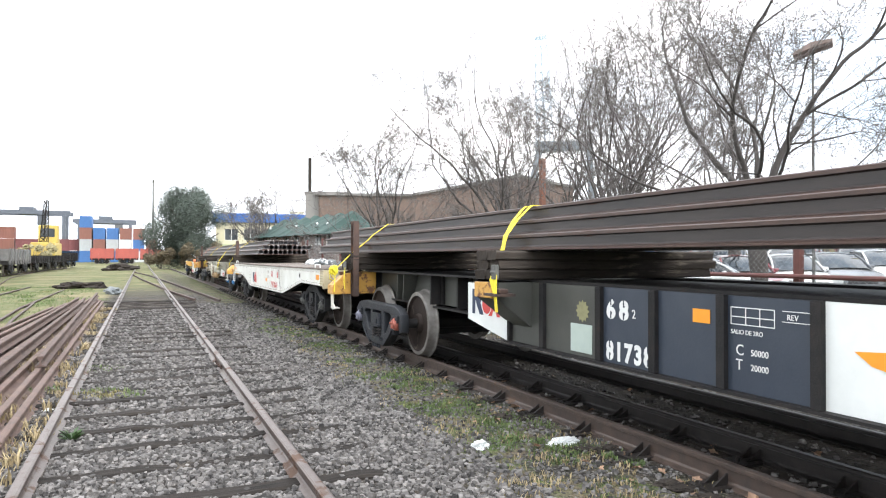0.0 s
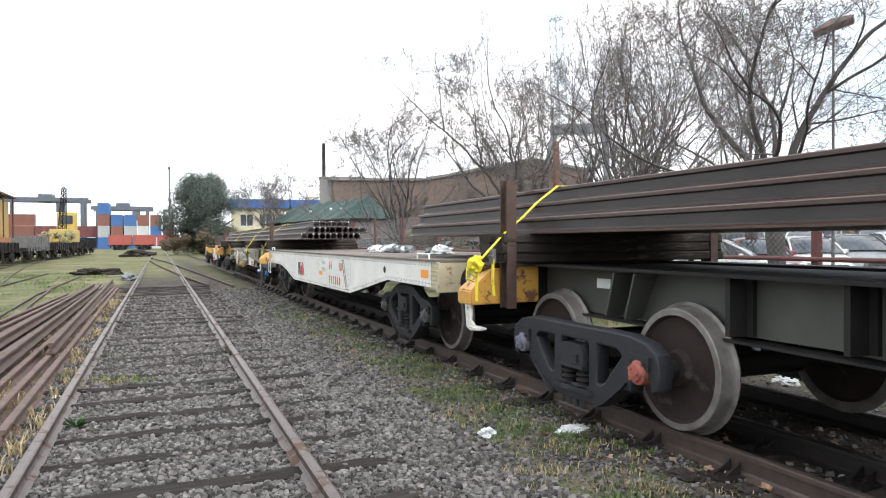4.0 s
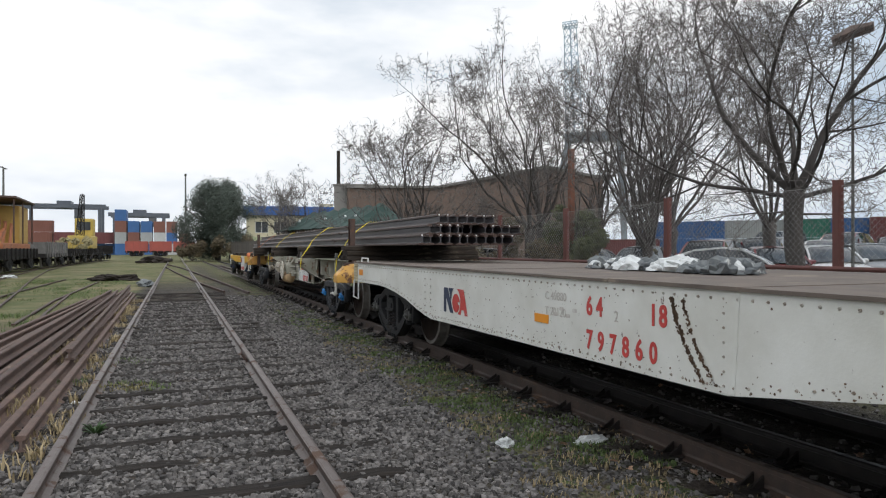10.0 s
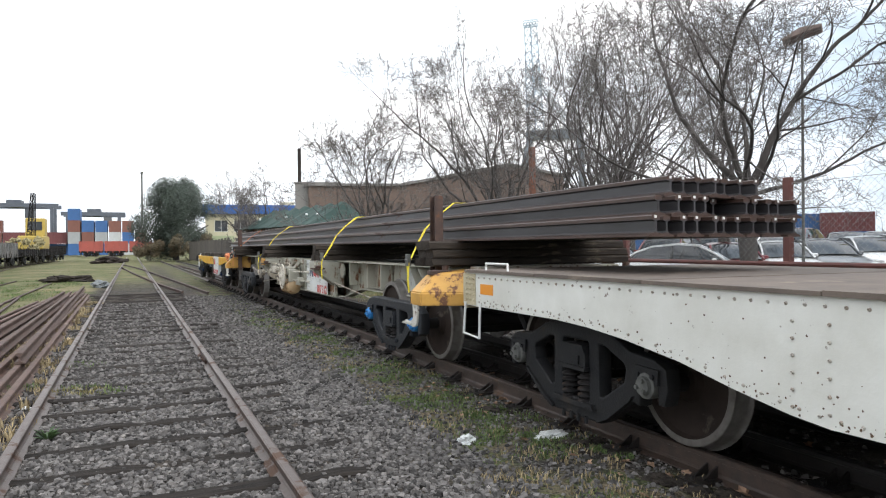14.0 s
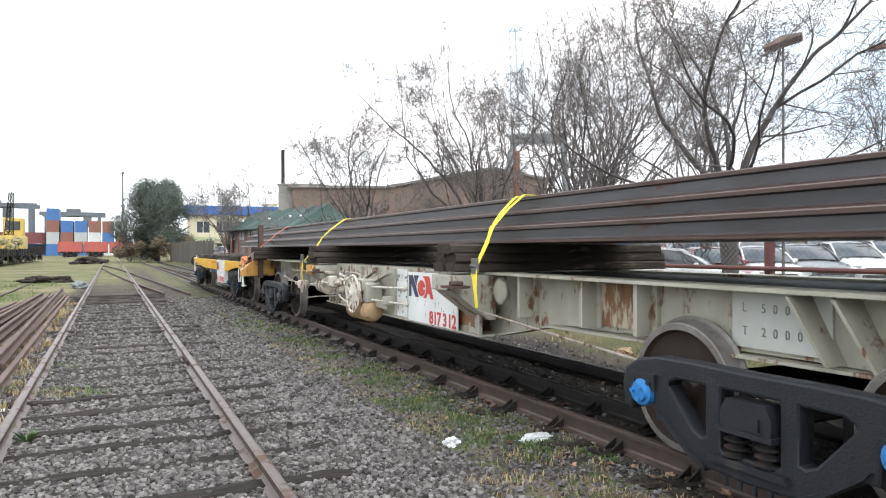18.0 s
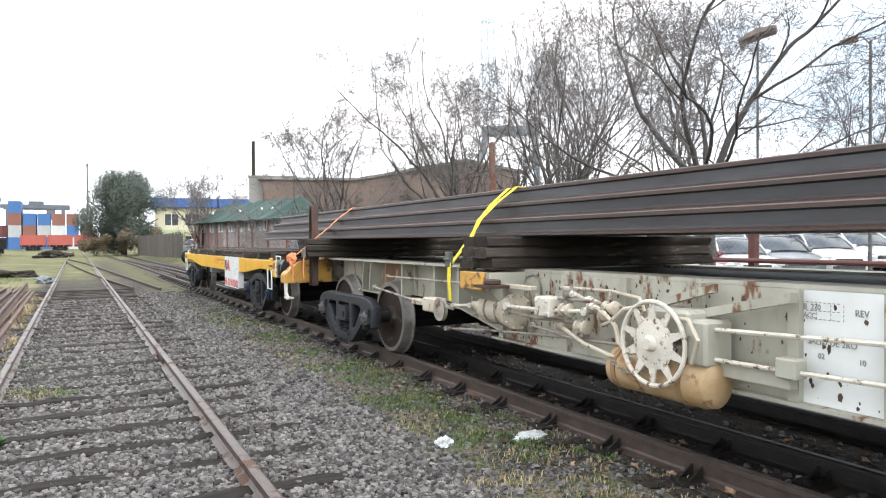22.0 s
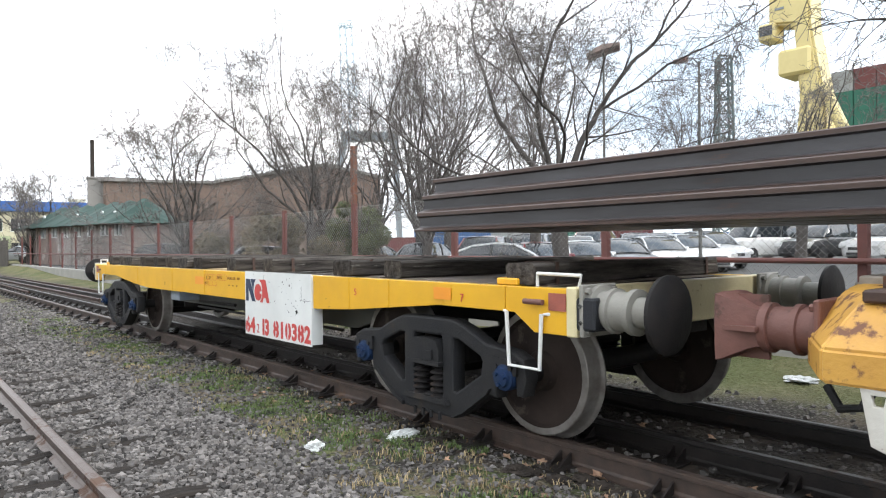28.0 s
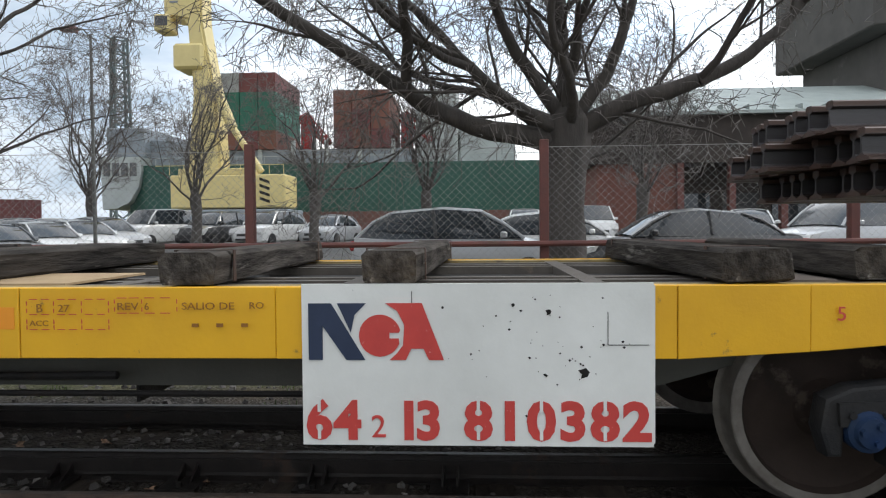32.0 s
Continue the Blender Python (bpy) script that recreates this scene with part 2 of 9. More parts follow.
M_RUST = mat("rusty_rail_steel", (0.085, 0.047, 0.034), (0.045, 0.030, 0.026), 9, (0.15, 0.065, 0.03), 0.6, 2.0, 0.62, 0.8, 0.25, 0.15, 60, 0.15)
def rolled_rail(name, web, web2, rust, rust2):
    """Rail steel: smooth web, rustier head and foot, by height on the rail itself."""
    m = mat(name, web, web2, 5, rust2, 0.62, 3.0, 0.42, 0.75, 0.25, 0.1, 60, 0.22, stretch=(1, 0.22, 1))
    n, l = m.node_tree.nodes, m.node_tree.links
    b = n["Principled BSDF"]
    src = b.inputs["Base Color"].links[0].from_socket
    tc = n.new("ShaderNodeTexCoord")
    sp = n.new("ShaderNodeSeparateXYZ")
    l.new(tc.outputs["Object"], sp.inputs[0])
    off = n.new("ShaderNodeMath")
    off.operation = "SUBTRACT"
    off.inputs[1].default_value = 0.078
    l.new(sp.outputs["Z"], off.inputs[0])
    ab = n.new("ShaderNodeMath")
    ab.operation = "ABSOLUTE"
    l.new(off.outputs[0], ab.inputs[0])
    rg = n.new("ShaderNodeMapRange")
    rg.inputs["From Min"].default_value, rg.inputs["From Max"].default_value = 0.040, 0.056
    l.new(ab.outputs[0], rg.inputs["Value"])
    t = n.new("ShaderNodeTexNoise")
    t.inputs["Scale"].default_value, t.inputs["Detail"].default_value = 7.0, 6.0
    l.new(tc.outputs["Object"], t.inputs["Vector"])
    rs = n.new("ShaderNodeMixRGB")
    rs.inputs["Color1"].default_value, rs.inputs["Color2"].default_value = (*rust, 1), (*rust2, 1)
    l.new(t.outputs["Fac"], rs.inputs["Fac"])
    mx = n.new("ShaderNodeMixRGB")
    l.new(rg.outputs["Result"], mx.inputs["Fac"])
    l.new(src, mx.inputs["Color1"])
    l.new(rs.outputs["Color"], mx.inputs["Color2"])
    l.new(mx.outputs["Color"], b.inputs["Base Color"])
    return m


M_WEB = rolled_rail("new_rail_steel", (0.066, 0.065, 0.070), (0.038, 0.034, 0.036), (0.042, 0.030, 0.027), (0.085, 0.046, 0.033))
M_WEBBROWN = rolled_rail("browned_rail_steel", (0.055, 0.043, 0.040), (0.030, 0.026, 0.026), (0.040, 0.027, 0.024), (0.080, 0.041, 0.029))
M_RAILTOP = mat("worn_rail_head", (0.12, 0.095, 0.085), (0.085, 0.06, 0.05), 12, (0.10, 0.055, 0.035), 0.55, 3, 0.42, 0.7, 0.5, 0.08, 60)
M_TIE = mat("weathered_sleeper_wood", (0.042, 0.035, 0.030), (0.017, 0.015, 0.014), 22, (0.085, 0.074, 0.064), 0.61, 7, 0.9, 0.9, 0, 0.7, 30, 0.25, stretch=(0.12, 1, 1), spec=0.12)
M_OLDTIMBER = mat("split_grey_sleeper_timber", (0.085, 0.075, 0.066), (0.014, 0.012, 0.011), 16, (0.21, 0.195, 0.175), 0.6, 7, 0.9, 0.9, 0, 1.0, 30, 0.3, stretch=(0.12, 1, 1), spec=0.12)
M_DUN = mat("dark_dunnage_timber", (0.055, 0.045, 0.037), (0.024, 0.020, 0.018), 12, (0.12, 0.10, 0.08), 0.6, 4, 0.9, 0.9, 0, 0.8, 25, 0.3, stretch=(0.2, 1, 1), spec=0.15)
M_GRAVEL = mat("ballast_stone", (0.150, 0.139, 0.131), (0.082, 0.076, 0.074), 9, (0.23, 0.21, 0.195), 0.62, 5, 0.9, 0.9, 0, 0.4, 60, 0.68, island=True, spec=0.2)
M_WHITE = mat("chipped_white_paint", (0.74, 0.735, 0.69), (0.61, 0.60, 0.545), 2.2, (0.13, 0.085, 0.06), 0.655, 11, 0.45, 0.8, 0, 0.08, 50)
M_RIVET = mat("rusty_white_rivet", (0.55, 0.52, 0.47), (0.27, 0.20, 0.15), 14, None, rough=0.6, bump=0)
M_BOARD = mat("white_number_board", (0.72, 0.73, 0.71), (0.60, 0.61, 0.59), 2.0, (0.10, 0.08, 0.07), 0.70, 13, 0.42, 0.8, 0, 0.05, 50)
M_CREAM = mat("dirty_cream_grey_paint", (0.395, 0.38, 0.315), (0.29, 0.275, 0.22), 2.6, (0.15, 0.070, 0.036), 0.565, 3.4, 0.55, 0.85, 0, 0.14, 45, stretch=(1, 1.3, 0.55))
M_CREAM_OLD = mat("grimy_brake_paint", (0.33, 0.30, 0.25), (0.19, 0.16, 0.13), 7, (0.10, 0.055, 0.035), 0.54, 6, 0.7, 0.9, 0, 0.3, 45, 0.2)
M_BLACK = mat("grimy_black_steel", (0.015, 0.015, 0.016), (0.025, 0.022, 0.021), 6, (0.045, 0.031, 0.024), 0.62, 3, 0.6, 0.85, 0.1, 0.2, 50, 0.2, spec=0.15)
M_BOGIE = mat("cast_bogie_steel", (0.013, 0.0145, 0.018), (0.020, 0.021, 0.024), 5, (0.044, 0.038, 0.033), 0.64, 3, 0.5, 0.85, 0.0, 0.25, 60, 0.15, spec=0.3)
M_CAST = mat("grimy_cast_steel", (0.013, 0.0135, 0.0155), (0.023, 0.022, 0.0215), 5, (0.042, 0.035, 0.030), 0.62, 3, 0.6, 0.9, 0.0, 0.25, 60, 0.15, spec=0.2)
M_NAVY = mat("dark_navy_paint", (0.021, 0.029, 0.045), (0.031, 0.039, 0.054), 3, (0.095, 0.075, 0.062), 0.69, 5, 0.5, 0.8, 0, 0.08, 40)
M_CHIP = mat("bare_rusted_chip", (0.05, 0.035, 0.028), (0.09, 0.055, 0.04), 30, None, rough=0.8)
M_OLIVE = mat("black_olive_paint", (0.042, 0.043, 0.037), (0.058, 0.058, 0.05), 2.5, (0.10, 0.07, 0.05), 0.68, 3, 0.55, 0.85, 0, 0.1, 40)
M_YELLOW = mat("yellow_wagon_paint", (0.74, 0.405, 0.011), (0.63, 0.335, 0.011), 2.0, (0.24, 0.15, 0.05), 0.655, 9, 0.42, 0.7, 0, 0.06, 40)
M_YBOX = mat("worn_orange_yellow_paint", (0.60, 0.33, 0.06), (0.44, 0.22, 0.045), 3, (0.15, 0.070, 0.040), 0.535, 6, 0.45, 0.85, 0, 0.15, 40)
M_ORANGE = mat("orange_reflector", (0.80, 0.30, 0.02), (0.74, 0.27, 0.02), 6, None, rough=0.4, bump=0.05)
M_RED = mat("red_stencil_paint", (0.54, 0.055, 0.045), (0.46, 0.045, 0.04), 8, (0.66, 0.56, 0.5), 0.64, 26, 0.5, bump=0.03)
M_BLUE = mat("navy_stencil_paint", (0.014, 0.026, 0.062), (0.02, 0.034, 0.075), 8, None, rough=0.5, bump=0.03)
M_WLET = mat("white_stencil_paint", (0.70, 0.70, 0.68), (0.6, 0.6, 0.58), 8, None, rough=0.5, bump=0.03)
M_STEPWHITE = mat("chipped_step_paint", (0.60, 0.58, 0.53), (0.48, 0.45, 0.40), 7, (0.15, 0.10, 0.07), 0.60, 14, 0.5, 0.8, 0, 0.15, 50)
M_WHEEL = mat("worn_wheel_steel", (0.040, 0.029, 0.024), (0.024, 0.018, 0.016), 4, (0.070, 0.056, 0.046), 0.60, 3, 0.75, 0.8, 0.0, 0.12, 60, 0.15, spec=0.15)
M_TREAD = mat("bright_wheel_rim", (0.215, 0.20, 0.185), (0.105, 0.092, 0.08), 7, None, rough=0.5, metal=0.35, bump=0.06)
M_CAPBLUE = mat("blue_bearing_cap", (0.02, 0.16, 0.42), (0.03, 0.2, 0.48), 8, None, rough=0.4)
M_CAPRED = mat("red_bearing_cap", (0.34, 0.09, 0.06), (0.24, 0.07, 0.05), 8, (0.09, 0.06, 0.05), 0.6, 9, 0.55)
M_CAPLILAC = mat("grey_lilac_bearing_cap", (0.17, 0.17, 0.22), (0.11, 0.11, 0.14), 8, (0.08, 0.06, 0.05), 0.6, 9, 0.55)
M_BUFFER = mat("rust_red_buffer", (0.17, 0.075, 0.06), (0.12, 0.055, 0.045), 5, (0.08, 0.045, 0.035), 0.6, 5, 0.6, 0.8, 0.1)
M_STRAP = mat("yellow_webbing", (0.80, 0.66, 0.03), (0.70, 0.54, 0.03), 14, (0.3, 0.22, 0.06), 0.62, 9, rough=0.7, bump=0.3, bscale=200)
M_STRAPO = mat("orange_webbing", (0.72, 0.26, 0.11), (0.62, 0.2, 0.09), 20, None, rough=0.7, bump=0.3, bscale=200)
M_BARK = mat("grey_brown_bark", (0.088, 0.077, 0.070), (0.050, 0.044, 0.040), 6, (0.125, 0.112, 0.10), 0.6, 2, 0.92, 0.92, 0, 0.9, 18, 0.2, stretch=(1, 1, 0.25))
M_FENCE = mat("rust_red_fence_paint", (0.135, 0.042, 0.033), (0.09, 0.035, 0.030), 5, (0.10, 0.055, 0.04), 0.58, 4, 0.65, 0.85, 0, 0.2)
M_WIRE = mat("galvanised_wire", (0.34, 0.34, 0.33), (0.25, 0.24, 0.23), 8, None, rough=0.5, metal=0.5, bump=0)
M_CONC = mat("old_concrete", (0.34, 0.33, 0.30), (0.26, 0.25, 0.23), 1.5, (0.18, 0.17, 0.155), 0.6, 0.7, 0.9, 0.9, 0, 0.3, 20)
M_BRICKW = mat("old_brick_wall", (0.165, 0.118, 0.094), (0.13, 0.094, 0.076), 2.0, (0.13, 0.105, 0.09), 0.58, 0.3, 0.9, 0.9, 0, 0.4, 12)
M_PLASTIC = mat("torn_plastic_litter", (0.66, 0.67, 0.66), (0.5, 0.51, 0.5), 10, None, rough=0.35, bump=0.2)
M_DARKLIT = mat("dark_rag_litter", (0.16, 0.17, 0.165), (0.08, 0.09, 0.10), 14, (0.5, 0.5, 0.48), 0.6, 9, 0.6)
M_LEAFDRY = mat("dry_fallen_leaf", (0.30, 0.19, 0.12), (0.20, 0.12, 0.08), 20, None, rough=0.8, vary=0.3)
M_GRASS = mat("short_grass_blades", (0.095, 0.135, 0.035), (0.065, 0.10, 0.028), 2, (0.20, 0.17, 0.07), 0.56, 0.8, 0.7, 0.8, 0, 0, 10, 0.35, island=True)
M_DRYGRASS = mat("dry_grass_blades", (0.32, 0.25, 0.14), (0.22, 0.17, 0.09), 3, None, rough=0.8, bump=0, vary=0.35, island=True)
# leaf green with some atmospheric haze painted in, for the far trees
M_EVERG = mat("hazed_evergreen_leaf", (0.055, 0.070, 0.052), (0.034, 0.047, 0.034), 1.2, (0.06, 0.07, 0.04), 0.62, 0.5, 0.6, 0.7, 0, 0, 10, 0.35, island=True)
M_GREENLEAF = mat("ivy_leaf", (0.085, 0.095, 0.030), (0.045, 0.055, 0.020), 2, None, rough=0.6, bump=0, vary=0.4, island=True)
M_WEED = mat("broad_weed_leaf", (0.05, 0.095, 0.03), (0.04, 0.07, 0.025), 20, None, rough=0.5, bump=0, vary=0.3)
M_TYRE = mat("black_rubber_tyre", (0.018, 0.018, 0.019), (0.03, 0.03, 0.03), 8, None, rough=0.85, bump=0.1)
M_ALLOY = mat("silver_wheel_rim", (0.42, 0.43, 0.44), (0.32, 0.33, 0.34), 6, None, rough=0.35, metal=0.6, bump=0)
M_PALLET = mat("brown_cardboard", (0.38, 0.27, 0.15), (0.3, 0.21, 0.12), 4, None, rough=0.85)


def glass(name, tint=(0.02, 0.025, 0.03)):
    m = bpy.data.materials.new(name)
    m.use_nodes = True
    b = m.node_tree.nodes["Principled BSDF"]
    b.inputs["Base Color"].default_value = (*tint, 1)
    b.inputs["Roughness"].default_value = 0.04
    b.inputs["Specular IOR Level"].default_value = 0.7
    return m


M_GLASS = glass("dark_car_glass")
M_WINDOW = glass("building_glass", (0.03, 0.035, 0.04))

# ---------- ground ----------
ZR = 0.17          # rail tops above the ballast
GAUGE = 1.744      # between rail-head centres, broad gauge


def track_x(y):
    """Centre line of the loaded track."""
    return TRACK_B + TRACK_SLOPE * y


def ground_material():
    m = bpy.data.materials.new("yard_ground")
    m.use_nodes = True
    n, l = m.node_tree.nodes, m.node_tree.links
    b = n["Principled BSDF"]
    b.inputs["Roughness"].default_value = 0.95
    b.inputs["Specular IOR Level"].default_value = 0.2
    geo = n.new("ShaderNodeNewGeometry")
    sep = n.new("ShaderNodeSeparateXYZ")
    l.new(geo.outputs["Position"], sep.inputs[0])

    def noise_tex(sc, det=5.0, rg=0.6):
        t = n.new("ShaderNodeTexNoise")
        t.inputs["Scale"].default_value, t.inputs["Detail"].default_value, t.inputs["Roughness"].default_value = sc, det, rg
        l.new(geo.outputs["Position"], t.inputs["Vector"])
        return t.outputs["Fac"]

    def rng(src, a, c, lo=0.0, hi=1.0):
        r = n.new("ShaderNodeMapRange")
        r.interpolation_type = "SMOOTHSTEP"
        for k, v in zip(("From Min", "From Max", "To Min", "To Max"), (a, c, lo, hi)):
            r.inputs[k].default_value = v
        l.new(src, r.inputs["Value"])
        return r.outputs["Result"]

    def mth(op, a, c):
        t = n.new("ShaderNodeMath")
        t.operation = op
        for i, v in enumerate((a, c)):
            if isinstance(v, (int, float)):
                t.inputs[i].default_value = v
            else:
                l.new(v, t.inputs[i])
        return t.outputs[0]

    def mixc(f, a, c):
        t = n.new("ShaderNodeMixRGB")
        l.new(f, t.inputs["Fac"])
        for k, v in (("Color1", a), ("Color2", c)):
            if isinstance(v, tuple):
                t.inputs[k].default_value = (*v, 1)
            else:
                l.new(v, t.inputs[k])
        return t.outputs["Color"]

    x, y = sep.outputs["X"], sep.outputs["Y"]
    wob = mth("MULTIPLY", mth("SUBTRACT", noise_tex(0.35, 4), 0.5), 5.0)
    # stones: cells of grey in two sizes
    vor = n.new("ShaderNodeTexVoronoi")
    vor.inputs["Scale"].default_value = 34
    l.new(geo.outputs["Position"], vor.inputs["Vector"])
    cell = n.new("ShaderNodeSeparateXYZ")
    l.new(vor.outputs["Color"], cell.inputs[0])
    stone = mixc(rng(cell.outputs["X"], 0.1, 0.9), (0.052, 0.047, 0.044), (0.160, 0.146, 0.136))
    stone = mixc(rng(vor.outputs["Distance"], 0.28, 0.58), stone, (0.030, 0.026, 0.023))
    stone = mixc(rng(noise_tex(0.9, 5), 0.45, 0.68, 0, 0.6), stone, (0.115, 0.090, 0.068))
    # turf: green to straw
    turf = mixc(rng(noise_tex(0.55, 6), 0.35, 0.66), (0.112, 0.126, 0.055), (0.21, 0.19, 0.105))
    turf = mixc(rng(noise_tex(16, 4), 0.35, 0.7, 0, 0.6), turf, (0.075, 0.085, 0.03))
    turf = mixc(rng(noise_tex(0.22, 4), 0.52, 0.64, 0, 0.75), turf, (0.235, 0.195, 0.115))
    dirt = mixc(rng(noise_tex(7, 5), 0.35, 0.7), (0.16, 0.125, 0.09), (0.09, 0.075, 0.06))
    # stones lie in the strip of the two tracks near by, turf beyond and at the sides
    xw = mth("ADD", x, mth("MULTIPLY", wob, 0.35))
    yw = mth("ADD", y, mth("MULTIPLY", wob, 2.0))
    strip = mth("MULTIPLY", rng(xw, -1.75, -1.15), rng(xw, 6.0, 7.4, 1, 0))
    strip = mth("MULTIPLY", strip, mth("MAXIMUM", rng(yw, 26, 44, 1, 0), mth("MULTIPLY", rng(xw, 0.6, 1.8), rng(yw, 60, 90, 0.75, 0))))
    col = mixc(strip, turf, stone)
    # a weedy band between the tracks
    band = mth("MULTIPLY", rng(x, 1.75, 2.5), rng(x, 3.0, 3.6, 1, 0))
    band = mth("MULTIPLY", band, rng(noise_tex(0.8, 6, 0.7), 0.36, 0.52))
    weeds = mixc(rng(noise_tex(2.2, 5), 0.4, 0.6), (0.15, 0.118, 0.080), (0.085, 0.115, 0.035))
    col = mixc(mth("MULTIPLY", band, rng(noise_tex(30, 3), 0.30, 0.55)), col, weeds)
    # bare soil by the rail heap
    soil = mth("MULTIPLY", rng(xw, -4.2, -3.2), rng(xw, -1.5, -0.95, 1, 0))
    soil = mth("MULTIPLY", soil, rng(y, 14, 20, 1, 0))
    col = mixc(mth("MULTIPLY", soil, rng(noise_tex(1.3, 5), 0.3, 0.6, 0.3, 1)), col, dirt)
    # shade under the train, painted into the soil colour along the loaded track
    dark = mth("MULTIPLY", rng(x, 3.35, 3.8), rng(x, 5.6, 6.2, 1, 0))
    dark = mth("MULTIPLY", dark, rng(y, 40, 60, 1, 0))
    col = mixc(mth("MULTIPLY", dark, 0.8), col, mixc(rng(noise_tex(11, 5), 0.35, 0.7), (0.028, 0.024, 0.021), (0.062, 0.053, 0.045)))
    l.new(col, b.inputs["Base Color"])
    bu = n.new("ShaderNodeBump")
    bu.inputs["Strength"].default_value = 0.9
    bu.inputs["Distance"].default_value = 0.03
    h = mth("ADD", mth("MULTIPLY", vor.outputs["Distance"], -1.0), noise_tex(14, 5))
    l.new(h, bu.inputs["Height"])
    l.new(bu.outputs["Normal"], b.inputs["Normal"])
    return m


M_GROUND = ground_material()


BANK = 0.5          # the car park lies a little higher


def ease(v, a, b):
    u = min(max((v - a) / (b - a), 0), 1)
    return u * u * (3 - 2 * u)


def dip(x, y):
    """The car park sags towards its far end, between the fence and the middle of the lot."""
    return (0.14 + 0.22 * ease(y, 3, 14)) * (1 - ease(y, 40, 54)) * (1 - ease(x, 17, 30))


def lot_z(x, y):
    return BANK - 0.04 + 0.010 * (x - 8.0) - dip(x, y)


def ground_height(x, y):
    """Slight unevenness near by; a low bank behind the loaded track up to the car park."""
    h = 0.025 * noise.noise(Vector((x * 0.7, y * 0.7, 0))) + 0.012 * noise.noise(Vector((x * 3, y * 3, 4)))
    if -1.5 < x < 1.6:
        h *= 0.3
    d = x - track_x(y)
    if abs(d) < 1.7:
        h *= 0.4
    up = min(max((d - 2.3) / 1.4, 0), 1)
    return h + (BANK - 0.06 - dip(x, y)) * up * up * (3 - 2 * up) * min(max((140 - y) / 60, 0), 1)


def build_ground():
    xs = sorted(set([-900, -400, -200, -120, -80, -50, -35, -25, -18] + [-14 + 0.5 * i for i in range(16)] + [-6 + 0.25 * i for i in range(56)] + [8 + i for i in range(8)] + [18, 22, 30, 45, 70, 110, 180, 300, 600, 1500]))
    ys = sorted(set([-900, -300, -120, -60, -30, -20, -14, -10] + [-8 + 0.25 * i for i in range(96)] + [16 + 0.6 * i for i in range(30)] + [34 + 3 * i for i in range(14)] + [80, 95, 110, 140, 180, 240, 340, 600, 1500]))
    vs = [(x, y, ground_height(x, y) if max(abs(x), abs(y)) < 150 else (BANK - 0.06 if x > 10 and y < 140 else 0.0)) for y in ys for x in xs]
    w = len(xs)
    fs = [(j * w + i, j * w + i + 1, (j + 1) * w + i + 1, (j + 1) * w + i) for j in range(len(ys) - 1) for i in range(w - 1)]
    ob = new("ground", mesh_of("ground", vs, fs, M_GROUND, True))
    tagged(ob, "gravel and short patchy grass ground of a rail yard", "ground", kind="structure")


build_ground()


# ---------- tracks ----------
def rail_section(h=0.14, foot=0.13, head=0.07):
    f, w, hd = foot / 2, 0.009, head / 2
    half = [(f, 0), (f, 0.012), (w + 0.012, 0.03), (w, 0.045), (w, h - 0.045), (hd, h - 0.034), (hd, h - 0.008), (hd - 0.012, h)]
    return half + [(-x, z) for x, z in half[::-1]]


def sweep(path, sec):
    """A section carried along a path of (x, y, z)."""
    vs, fs = [], []
    k = len(sec)
    for i, p in enumerate(path):
        a, c = Vector(path[max(i - 1, 0)]), Vector(path[min(i + 1, len(path) - 1)])
        d = (c - a).normalized()
        side = Vector((d.y, -d.x, 0)).normalized()
        vs += [tuple(Vector(p) + side * sx + Vector((0, 0, sz))) for sx, sz in sec]
    for i in range(len(path) - 1):
        for j in range(k):
            fs.append((i * k + j, i * k + (j + 1) % k, (i + 1) * k + (j + 1) % k, (i + 1) * k + j))
    fs.append(tuple(range(k))[::-1])
    fs.append(tuple((len(path) - 1) * k + j for j in range(k)))
    return vs, fs


def rail(name, path, parent, material, h=0.14, head=0.07):
    ob = new(name, mesh_of(name, *sweep(path, rail_section(h, 0.13, head)), material))
    ob.parent = parent
    return ob


def sleeper_mesh(length=2.72, seed=0, wid=0.17):
    rnd = random.Random(seed)
    bm = bmesh.new()
    n = 13
    rows = []
    for i in range(n):
        x = -length / 2 + length * i / (n - 1)
        w0, w1, t = -wid / 2 + rnd.uniform(-0.02, 0.02), wid / 2 + rnd.uniform(-0.02, 0.02), rnd.uniform(-0.02, 0.012)
        rows.append([bm.verts.new(p) for p in ((x, w0, -0.12), (x, w0, t - 0.015), (x, w0 + 0.02, t), (x, w1 - 0.02, t), (x, w1, t - 0.018), (x, w1, -0.12))])
    for a, c in zip(rows, rows[1:]):
        for k in range(5):
            bm.faces.new((a[k], a[k + 1], c[k + 1], c[k]))
    bm.faces.new(rows[0])
    bm.faces.new(rows[-1][::-1])
    bmesh.ops.recalc_face_normals(bm, faces=bm.faces)
    me = bpy.data.meshes.new("sleeper")
    bm.to_mesh(me)
    bm.free()
    me.materials.append(M_TIE)
    return me


